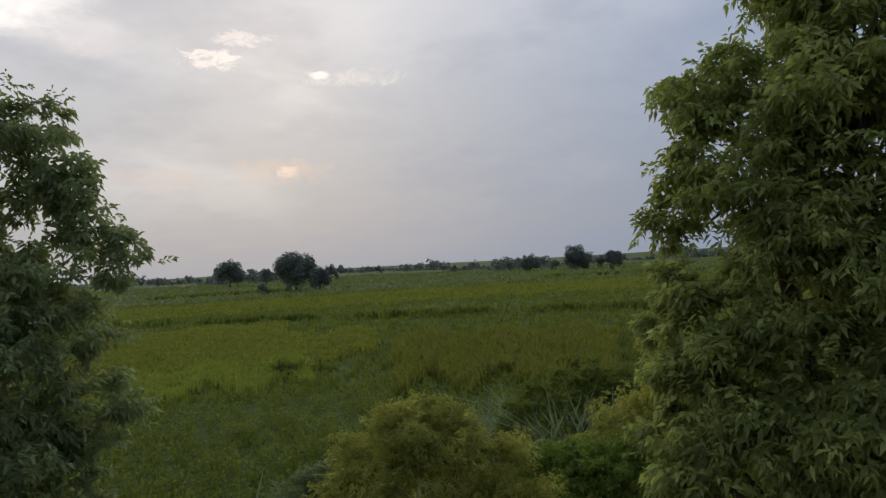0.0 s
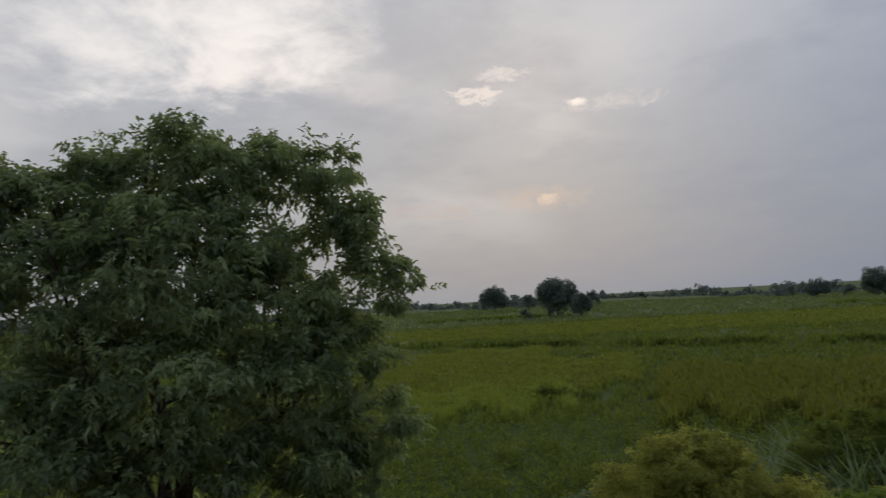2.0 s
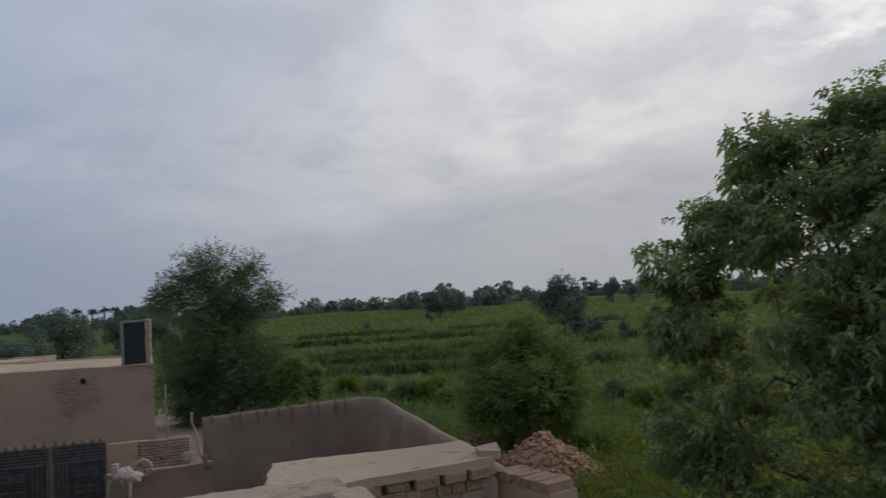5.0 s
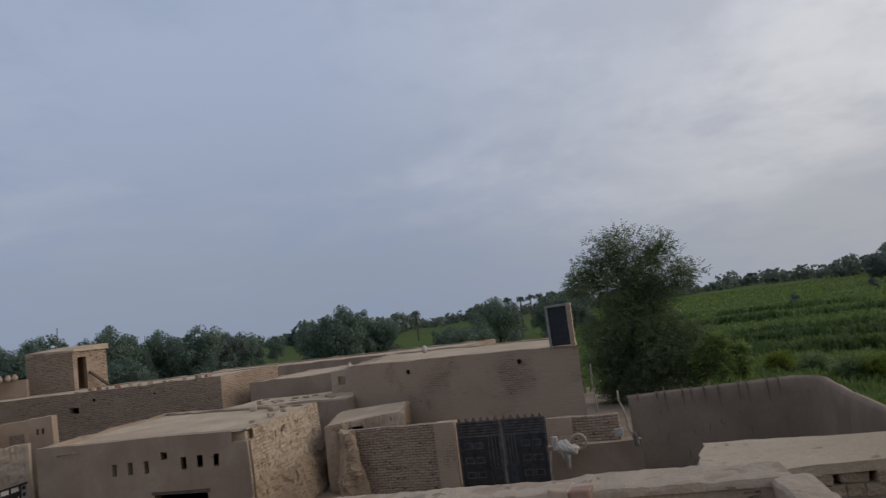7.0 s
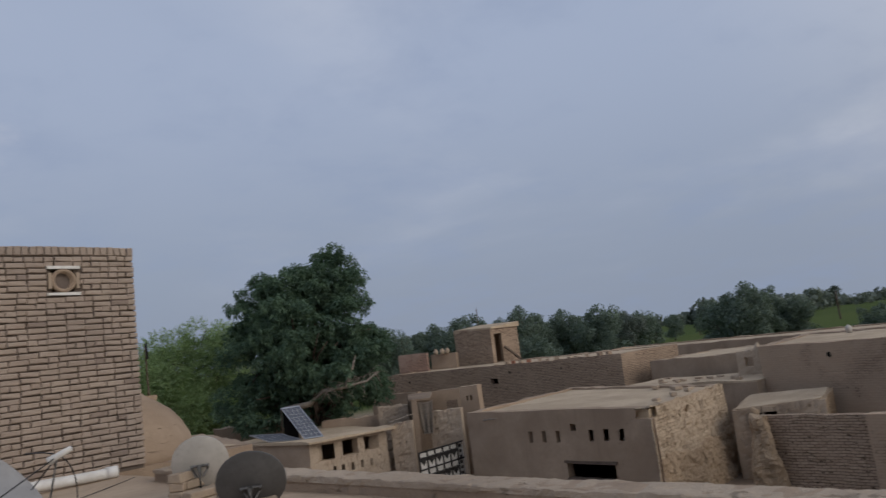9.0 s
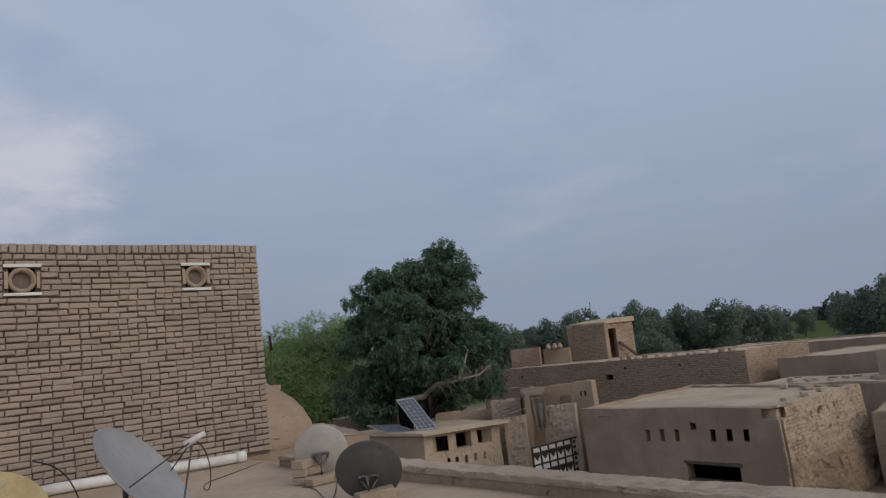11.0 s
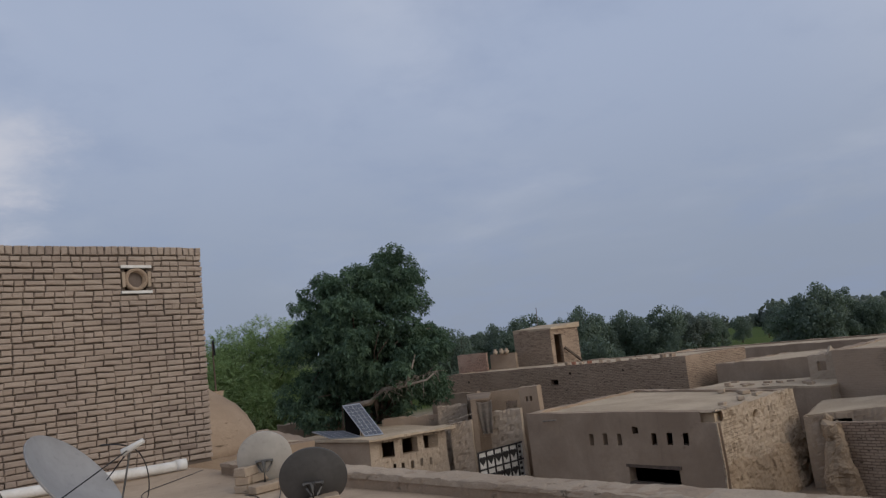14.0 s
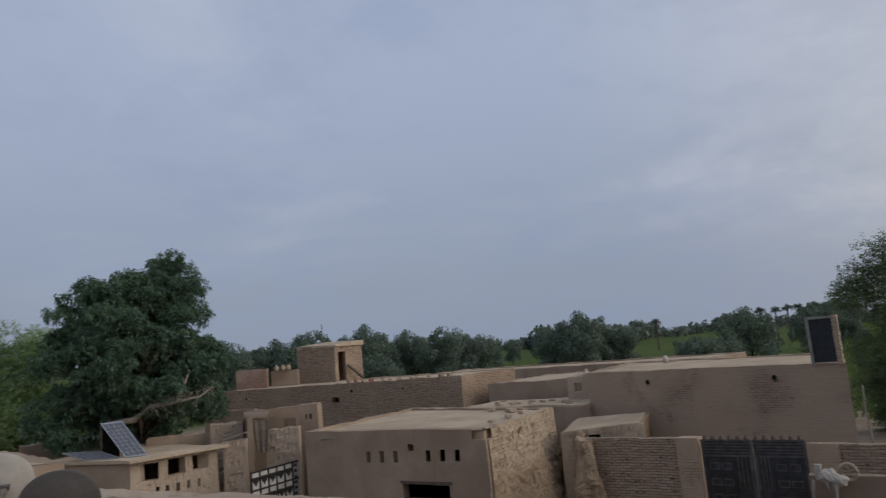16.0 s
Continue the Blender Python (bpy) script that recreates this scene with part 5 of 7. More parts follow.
def blades(name, label, spots, heights, widths, mat, rng, per=5, lean=0.45, category="grass"):
    """Tufts of narrow bent blades, two triangles-strips each."""
    base = np.repeat(spots, per, axis=0) + rng.normal(size=(len(spots) * per, 3)) * np.repeat(widths * 2.2, per)[:, None] * np.array([1, 1, 0])
    h = np.repeat(heights, per) * rng.uniform(0.6, 1.15, len(base))
    w = np.repeat(widths, per)
    a = rng.uniform(0, 2 * math.pi, len(base))
    out = np.stack([np.cos(a), np.sin(a), np.zeros_like(a)], axis=1)
    side = np.stack([-np.sin(a), np.cos(a), np.zeros_like(a)], axis=1) * w[:, None] / 2
    up = np.array([0, 0, 1.0])
    ln = lean * rng.uniform(0.3, 1.3, len(base))
    m = base + up * (h * 0.6)[:, None] + out * (h * ln * 0.3)[:, None]
    t = base + up * (h * (1 - 0.25 * ln))[:, None] + out * (h * ln)[:, None]
    v = np.stack([base - side * 0.7, base + side * 0.7, m + side, m - side, t], axis=1).reshape(-1, 3)
    k = np.arange(len(base))[:, None] * 5
    f = np.concatenate([k + [0, 1, 2], k + [0, 2, 3], k + [3, 2, 4]], axis=1).reshape(-1, 3)
    return tagged(part(name, raw_mesh(v, f), mat), label, category, kind="stuff")


def crops():
    rng = np.random.default_rng(31)
    n = 35000
    az = rng.uniform(-42, 100, n)
    d = 13 * (170 / 13) ** (rng.random(n) ** 0.8)
    x, y = -d * np.sin(np.radians(az)), d * np.cos(np.radians(az))
    z = np.array([ground_z(a, b) for a, b in zip(x, y)])
    ok = ~((x < -4) & (y < 4) & (x > -30)) & ~((az > 60) & (d < 20)) & ~((az > 93.5) & (d < 46))
    patch = np.array([noise.noise(Vector((a * 0.06, b * 0.06, 1))) for a, b in zip(x, y)])
    keep = ok & (patch > -0.95)
    spots = np.stack([x, y, z - 0.03], axis=1)[keep]
    d = d[keep]
    near = d < 34
    k = 10
    b = np.repeat(spots[near], k, axis=0) + rng.normal(size=(near.sum() * k, 3)) * np.array([0.16, 0.16, 0.0])
    tall = np.repeat(rng.uniform(0.25, 0.8, near.sum()), k)
    b[:, 2] += tall * rng.random(len(b)) ** 0.7
    ax = rng.normal(size=b.shape) + np.array([0, 0, 0.35])
    ln = rng.uniform(0.07, 0.16, len(b)) + np.repeat(d[near], k) * 0.0012
    v, f = leaf_mesh(b, ax, ln, ln * 0.5, rng)
    tagged(part("weeds", raw_mesh(v, f), WEED), "knee-high tangled leafy green weeds", "weeds", kind="stuff")
    some = near & (rng.random(len(d)) < 0.25)
    blades("grass", "long green grass among the weeds", spots[some], rng.uniform(0.4, 0.9, some.sum()), np.full(some.sum(), 0.03), GRASS, rng, 6, 0.5)
    far = ~near
    west = np.degrees(np.arctan2(-spots[:, 0], spots[:, 1])) > 45
    for sel, mt, nm, lb in ((far & ~west, GRASS, "crop", "green crop covering the fields"), (far & west, MAIZE, "maize_crop", "deep green maize-like crop in rows")):
        blades(nm, lb, spots[sel], rng.uniform(0.3, 0.6, sel.sum()), d[sel] * 0.0022, mt, rng, 5, 0.5, "crop")
    for nm, lb, mt, a0, a1, d0, d1, n2, hh in (("ripe_crop", "yellow-green band of ripening crop", RIPE, 6, 29, 46, 64, 4200, 0.5), ("olive_crop", "olive-brown patch of tall dry crop", OLIVE, -13, 4, 33, 52, 4200, 0.9),
                                               ("ripe_crop", "yellow-green strip of far crop", RIPE, -16, 30, 106, 150, 3500, 0.5), ("ripe_crop", "bright green crop beside the tree", RIPE, 13, 24, 64, 80, 2500, 0.5),
                                               ("young_crop", "strip of bright yellow-green young crop", foliage("young_crop_leaves", (0.165, 0.21, 0.032), (0.30, 0.345, 0.06), 0.4), 11, 30, 37.5, 46, 3800, 0.5)):
        a = rng.uniform(a0, a1, n2)
        r = rng.uniform(d0, d1, n2) + 2.5 * np.sin(a * 1.1)
        px, py = -r * np.sin(np.radians(a)), r * np.cos(np.radians(a))
        sp = np.stack([px, py, np.array([ground_z(q, s) for q, s in zip(px, py)])], axis=1)
        blades(nm, lb, sp, rng.uniform(0.7, 1.2, n2) * hh, r * 0.0024, mt, rng, 6, 0.5, "crop")
    n2 = 8000
    a, r = rng.uniform(-40, 100, n2), rng.uniform(150, 470, n2)
    px, py = -r * np.sin(np.radians(a)), r * np.cos(np.radians(a))
    sp = np.stack([px, py, np.array([ground_z(q, s) for q, s in zip(px, py)])], axis=1)
    # first colour is paler: haze over the far plain put into the blades
    for sel, mt, lb in ((a <= 45, foliage("far_crop_hazed_leaves", (0.13, 0.165, 0.06), (0.21, 0.25, 0.095), 0.35), "green crop far out on the plain"), (a > 45, MAIZE, "deep green crop far out on the plain")):
        blades("far_crop", lb, sp[sel], rng.uniform(0.5, 1.0, sel.sum()), r[sel] * 0.004, mt, rng, 4, 0.5, "crop")
    # weedy bunds between the plots
    rows = []
    for a, b, k in ((place(27, 104, 0), place(-18, 74, 0), 900), (place(22, 215, 0), place(13, 212, 0), 260), (place(-8, 196, 0), place(-21, 184, 0), 300),
                    (place(60, 88, 0), place(97, 84, 0), 700), (place(64, 60, 0), place(90, 62, 0), 500), (place(58, 140, 0), place(98, 150, 0), 600), (place(70, 112, 0), place(97, 116, 0), 700), (place(72, 72, 0), place(92, 74, 0), 500)):
        for t in rng.random(k):
            if math.sin(t * 47) + math.sin(t * 19 + 2) + 0.6 > rng.uniform(-0.4, 1.2):
                p = a.lerp(b, t) + Vector((rng.normal() * 0.9, rng.normal() * 0.9, 0))
                rows.append((p.x, p.y, ground_z(p.x, p.y)))
    rows = np.array(rows)
    dd = np.hypot(rows[:, 0], rows[:, 1])
    side = np.degrees(np.arctan2(-rows[:, 0], rows[:, 1])) > 45
    bank = foliage("bank_weeds", (0.055, 0.088, 0.036), (0.115, 0.158, 0.062), 0.35)
    for sel, mt in ((~side, WEED), (side, bank)):
        blades("bund_weeds", "dark weeds along the field banks", rows[sel], rng.uniform(0.5, 1.3, sel.sum()), dd[sel] * 0.003, mt, rng, 9, 0.5)


crops()


def verge():
    """Rank grass between the rounded yard wall and the acacia."""
    rng = np.random.default_rng(43)
    n = 1500
    sp = np.stack([rng.uniform(-33, -24.6, n), rng.uniform(0.8, 12, n), np.zeros(n)], axis=1)
    blades("verge_grass", "rank bright green grass behind the yard wall", sp, rng.uniform(0.5, 1.0, n), np.full(n, 0.06), MAIZE, rng, 7, 0.5)


verge()


def reeds():
    rng = np.random.default_rng(41)
    for c, n, h, sp in ((place(-11.5, 16.4, 0), 120, 2.5, 0.8), (place(-8.0, 18.6, 0), 90, 2.2, 1.6), (place(-11.5, 19.0, 0), 80, 2.5, 1.0), (place(15.2, 15.5, 0), 10, 1.5, 0.4), (place(-4.5, 15.5, 0), 40, 2.2, 0.9), (place(-15, 12.5, 0), 50, 2.0, 0.9)):
        spots = np.array([c]) + rng.normal(size=(n, 3)) * np.array([sp, sp, 0])
        ob = blades("reed_clump", "tall arching pale-green reed clump", spots, rng.uniform(h * 0.8, h * 1.15, n), np.full(n, 0.05), REED, rng, 6, 0.75, "reeds")


reeds()


# ---- on the terrace ----
def lathe(bm, at, axis, prof, n=28, up=None):
    """Turn a profile of (radius, height) round an axis."""
    axis = Vector(axis).normalized()
    u = (up or axis.orthogonal()).normalized()
    u = (u - axis * u.dot(axis)).normalized()
    v = axis.cross(u)
    rows = []
    for r, h in prof:
        rows.append([bm.verts.new(Vector(at) + axis * h + (u * math.cos(2 * math.pi * k / n) + v * math.sin(2 * math.pi * k / n)) * max(r, 0.0005)) for k in range(n)])
    for p, q in zip(rows, rows[1:]):
        for k in range(n):
            bm.faces.new((p[k], p[(k + 1) % n], q[(k + 1) % n], q[k]))
    bm.faces.new(rows[0][::-1])
    bm.faces.new(rows[-1])


METAL = plain("galvanised_bracket", (0.17, 0.165, 0.155), (0.10, 0.095, 0.09), 0.5, 0.6, 12.0)
BLACK = plain("black_rubber", (0.02, 0.02, 0.022), None, 0.7)
WHITE = plain("white_plastic", (0.72, 0.70, 0.66), (0.55, 0.52, 0.47), 0.5, scale=4)
DISH_GREY = plain("grey_dish_paint", (0.34, 0.33, 0.32), (0.265, 0.255, 0.245), 0.5, 0.1, 3.0)
DISH_PALE = plain("dusty_white_dish", (0.49, 0.455, 0.405), (0.38, 0.35, 0.305), 0.6, 0.0, 3.0)
DISH_DARK = plain("dark_dish_back", (0.105, 0.10, 0.095), (0.07, 0.066, 0.063), 0.65, 0.0, 3.0)
DISH_YELLOW = plain("yellowed_dish", (0.56, 0.45, 0.23), (0.43, 0.33, 0.16), 0.6, 0.0, 9.0)


def view_axes(az):
    return Vector((math.cos(radians(az)), math.sin(radians(az)), 0)), Vector((0, 0, 1)), Vector((math.sin(radians(az)), -math.cos(radians(az)), 0))


def satellite_dish(label, az, slope, dist, dia, facing, paint, arm=True, squash=1.0, motif=False):
    """A pressed dish on a short mast: facing is (right, up, towards the viewer). Parts: reflector, rim, arms, feed, mast, bracket, foot."""
    r, u, t = view_axes(az)
    n = (r * facing[0] + u * facing[1] + t * facing[2]).normalized()
    c = seen(az, slope, dist)
    foot = Vector((c.x, c.y, ROOF)) - Vector((n.x, n.y, 0)) * 0.16
    ob = thing("satellite_dish", foot, label, "satellite dish")
    R, dep = dia / 2, dia * 0.10
    bm = bmesh.new()
    prof = [(R * k / 9, dep * (k / 9) ** 2 - dep) for k in range(10)]
    lathe(bm, c, n, prof + [(R * 1.015, 0.004), (R * 1.015, -0.012)] + [(q, h - 0.014) for q, h in prof[::-1]], 40)
    part("reflector", bm, paint, ob, smooth=True)
    side = n.cross(u).normalized()
    low = side.cross(n).normalized()
    if low.z > 0:
        low = -low
    feed = c + n * dia * 0.46 + low * R * 0.25
    if arm:
        for a, rad in ((c + low * R * 0.97, 0.006), (c + low * R * 0.2 + side * R * 0.86, 0.004), (c + low * R * 0.2 - side * R * 0.86, 0.004)):
            bm = bmesh.new()
            tube(bm, [a, feed], [rad, rad], 6)
            part("feed_arm", bm, METAL if rad > 0.005 else BLACK, ob)
        bm = bmesh.new()
        d = (c - feed).normalized()
        tube(bm, [feed - d * 0.09, feed - d * 0.02, feed, feed + d * 0.05, feed + d * 0.055], [0.016, 0.02, 0.02, 0.026, 0.023], 12)
        part("feed_horn", bm, WHITE, ob, smooth=True)
    back = c - n * (dep + 0.03)
    bm = bmesh.new()
    tube(bm, [Vector((foot.x, foot.y, ROOF + 0.01)), Vector((foot.x, foot.y, back.z)), back - n * 0.02], [0.02, 0.02, 0.02], 10)
    part("mast", bm, METAL, ob, smooth=True)
    bm = bmesh.new()
    for s in (-1, 1):
        tube(bm, [back + side * 0.075 * s - n * 0.01, back + side * 0.065 * s + n * 0.02 + low * 0.05, back + side * 0.02 * s - n * 0.03 + low * 0.1], [0.01, 0.01, 0.01], 6)
    tube(bm, [back + side * 0.085, back - side * 0.085], [0.012, 0.012], 6)
    part("bracket", bm, METAL, ob)
    bm = bmesh.new()
    box(bm, (foot.x - 0.11, foot.y - 0.07, ROOF + 0.001), (foot.x + 0.11, foot.y + 0.07, ROOF + 0.075), None, 0.008)
    part("foot", bm, MUD_LIGHT, ob, "mud-caked brick foot")
    if motif:
        rnd = random.Random(3)
        for k in range(14):
            a, q = rnd.uniform(0, 6.28), R * rnd.uniform(0.35, 0.9)
            o = c + (side * math.cos(a) + low * math.sin(a)) * q + n * (dep * (q / R) ** 2 - dep + 0.006)
            bm = bmesh.new()
            rr = rnd.uniform(0.03, 0.05)
            pts = [o + (side * math.cos(2 * math.pi * i / 14) + low * math.sin(2 * math.pi * i / 14)) * rr for i in range(15)]
            tube(bm, pts, [0.006] * 15, 4, False)
            part("ring_motif", bm, DISH_PALE, ob)
    return ob


satellite_dish("grey satellite dish tilted to the sky on the terrace", 172.2, -0.098, 5.2, 0.76, (0.70, 0.64, 0.30), DISH_GREY)
satellite_dish("yellowed satellite dish with ring patterns", 182.2, -0.14, 5.3, 0.80, (-0.15, 0.5, 0.8), DISH_YELLOW, motif=True)
satellite_dish("dusty white satellite dish seen from behind", 159.6, -0.106, 7.6, 0.53, (0.08, 0.24, -0.96), DISH_PALE)
satellite_dish("dark grey satellite dish seen from behind", 156.15, -0.1395, 6.3, 0.555, (0.08, 0.42, -0.9), DISH_DARK)


def loose_brick(at, yaw, mat, label, size=(0.23, 0.115, 0.075), tilt=0.0, group=""):
    """A chipped loose brick."""
    rnd = random.Random(int(abs(at[0] * 1000 + at[1] * 77)))
    bm = bmesh.new()
    m = Matrix.Translation(at) @ Matrix.Rotation(radians(yaw), 4, "Z") @ Matrix.Rotation(radians(tilt), 4, "X")
    box(bm, (-size[0] / 2, -size[1] / 2, 0), (size[0] / 2, size[1] / 2, size[2]), m, 0.007, rnd)
    bmesh.ops.bevel(bm, geom=bm.edges[:], offset=0.008, segments=1, affect="EDGES")
    return tagged(part("brick", bm, mat), label, "brick", group)


BRICK_TAN = plain("tan_brick", (0.46, 0.36, 0.26), (0.34, 0.26, 0.19), 0.9, scale=10, spec=0.15)
BRICK_RED = plain("red_brick", (0.36, 0.17, 0.11), (0.26, 0.12, 0.08), 0.9, scale=10, spec=0.15)
dish_stack = [(161.0, 7.55, 0.0, 40, MUD_LIGHT), (161.05, 7.56, 0.078, 52, BRICK_TAN), (160.95, 7.55, 0.156, 35, MUD_LIGHT), (158.7, 7.5, 0.0, 60, MUD_LIGHT), (159.9, 7.35, 0.0, 15, BRICK_TAN), (155.0, 6.25, 0.0, 70, BRICK_TAN), (160.2, 7.62, 0.078, 20, MUD_LIGHT)]
for az, d, h, yaw, mt in dish_stack:
    loose_brick(place(az, d, ROOF + 0.004 + h), yaw, mt, "mud-caked brick weighing down a satellite dish", (0.25, 0.14, 0.078), group="bricks holding the dishes")
for az, mt, lb in ((102.1, BRICK_TAN, "pale brick lying in the parapet head"), (100.5, plain("dusty_red_brick", (0.36, 0.235, 0.175), (0.28, 0.175, 0.13), 0.95, scale=10, spec=0.1), "dusty red brick lying in the parapet head")):
    d = 3.84 / math.cos(radians(az - 90))
    loose_brick(place(az, d, 4.772), 84, mt, lb, (0.11, 0.17, 0.075), group="bricks in the parapet")


def drain_pipe():
    a, b = seen(178.6, -0.107, 9.85), seen(165.75, -0.1015, 10.25)
    a.z = b.z = ROOF + 0.078
    ob = thing("drain_pipe", (a.x, a.y, ROOF), "white plastic drain pipe lying along the brick wall", "pipe")
    bm = bmesh.new()
    k = 12
    tube(bm, [a.lerp(b, i / k) + Vector((0, 0, 0.006 * math.sin(i))) for i in range(k + 1)], [0.066] * (k + 1), 18)
    part("pipe", bm, WHITE, ob, smooth=True)
    bm = bmesh.new()
    tube(bm, [b - (b - a).normalized() * 0.02, b + (b - a).normalized() * 0.11], [0.074, 0.074], 18)
    part("socket", bm, WHITE, ob, "pale socket end", smooth=True)


drain_pipe()


def cable(name, label, pts, rad, mat):
    cu = bpy.data.curves.new(name, "CURVE")
    cu.dimensions, cu.bevel_depth, cu.resolution_u = "3D", rad, 6
    sp = cu.splines.new("NURBS")
    sp.points.add(len(pts) - 1)
    for q, p in zip(sp.points, pts):
        q.co = (*p, 1)
    sp.use_endpoint_u, sp.order_u = True, 3
    cu.materials.append(mat)
    return tagged(new(name, cu), label, "cable")


cable("antenna_cable", "thin dark antenna cable running over the terrace", [seen(170.7, -0.062, 4.9), seen(168.6, -0.062, 5.4), seen(167.6, -0.10, 6.4), seen(167.8, -0.14, 7.4), place(168.5, 8.6, ROOF + 0.012), place(166, 9.2, ROOF + 0.012), place(164, 9.9, ROOF + 0.012)], 0.0045, BLACK)
cable("antenna_cable", "thin dark antenna cable lying beside the bricks", [place(161.2, 7.3, ROOF + 0.012), place(160.4, 7.2, ROOF + 0.012), place(159.9, 6.7, ROOF + 0.012), place(159.4, 6.3, ROOF + 0.012), place(158.8, 6.5, ROOF + 0.012), place(158.6, 7.3, ROOF + 0.012)], 0.0045, BLACK)
cable("antenna_cable", "thin dark cable hanging from the yellowed dish", [seen(179, -0.068, 5.0), seen(177.6, -0.075, 5.3), seen(176.4, -0.11, 5.8), place(175.9, 6.8, ROOF + 0.012), place(175, 7.6, ROOF + 0.012)], 0.0045, BLACK)

# vents let into the brick room
for s in VENTS:
    vent = thing("wall_vent", BR0 + U * s + Vector((0, 0, VZ)), "round clay vent in a square white frame", "vent", "vents of the brick room")
    out = -V
    for nm, lo, hi in (("frame_bar", (-0.215, 0.165), (0.215, 0.205)), ("frame_bar", (-0.215, -0.205), (0.215, -0.165)), ("frame_bar", (-0.2, -0.11), (-0.16, 0.11)), ("frame_bar", (0.16, -0.11), (0.2, 0.11))):
        bm = bmesh.new()
        m = Matrix(((U.x, out.x, 0, BR0.x + U.x * s), (U.y, out.y, 0, BR0.y + U.y * s), (0, 0, 1, VZ), (0, 0, 0, 1)))
        box(bm, (lo[0], -0.05, lo[1]), (hi[0], 0.035, hi[1]), m, 0.004)
        part(nm, bm, WHITE if hi[1] - lo[1] < 0.1 else MUD_LIGHT, vent)
    bm = bmesh.new()
    o = BR0 + U * s + Vector((0, 0, VZ))
    lathe(bm, o, out, [(0.165, -0.12), (0.165, 0.02), (0.15, 0.03), (0.118, 0.028), (0.112, -0.12)], 24)
    part("clay_ring", bm, MUD, vent, smooth=True)
    bm = bmesh.new()
    box(bm, (-0.108, -0.02, -0.108), (0.108, 0.0, 0.108), Matrix(((U.x, out.x, 0, o.x - out.x * 0.07), (U.y, out.y, 0, o.y - out.y * 0.07), (0, 0, 1, VZ), (0, 0, 0, 1))))
    part("dusty_back", bm, plain("vent_dust", (0.19, 0.155, 0.135), (0.13, 0.105, 0.09), 0.95, spec=0.1), vent)


# neighbour's roof with the mud dome behind the brick room
house("mud_house", "neighbouring mud house with a domed store on top", [(-2.6, -13.2), (-6.1, -13.6), (-7.0, -18.5), (-2.0, -18.5)], 4.42, [MUD, MUD, MUD, MUD], MUD_ROOF, ragged=(0.03,) * 4, seed=101, roof_drop=0.03)


def mud_dome():
    c = place(165.2, 15.4, 4.35)
    ob = thing("domed_store", c, "smooth mud dome with a stacked finial and thin pole", "dome")
    bm = bmesh.new()
    prof = [(1.42, 0), (1.40, 0.2), (1.33, 0.45), (1.2, 0.72), (1.02, 0.95), (0.8, 1.12), (0.62, 1.24), (0.5, 1.36), (0.36, 1.46), (0.3, 1.6), (0.22, 1.66), (0.05, 1.7)]
    lathe(bm, c, (0, 0, 1), prof, 36)
    for v in bm.verts:
        v.co += noise.noise_vector(v.co * 1.7) * 0.035
    part("dome", bm, MUD, ob, smooth=True)
    b = place(162.75, 15.6, 4.35)
    bm = bmesh.new()
    for i in range(6):
        box(bm, (b.x - 0.1, b.y - 0.1, 4.4 + i * 0.2), (b.x + 0.1, b.y + 0.1, 4.59 + i * 0.2), None, 0.02)
    part("brick_stack", bm, BRICK_TAN, ob)
    bm = bmesh.new()
    tube(bm, [b + Vector((0, 0, 1.1)), b + Vector((0.02, 0, 2.2))], [0.02, 0.012], 6)
    part("pole", bm, BARK, ob)
    bm = bmesh.new()
    box(bm, (b.x - 0.01, b.y - 0.035, 6.3), (b.x + 0.01, b.y + 0.05, 6.62), None, 0.015)
    part("pennant", bm, BLACK, ob)


mud_dome()


# ---- solar panels ----
# cell base colour raised to carry some of the reflected sky
CELL = plain("solar_cell", (0.13, 0.14, 0.16), (0.10, 0.105, 0.125), 0.28, 0.0, 4.0, 0.5)
ALU = plain("aluminium_frame", (0.55, 0.55, 0.56), (0.45, 0.45, 0.46), 0.4, 0.8, 8.0)


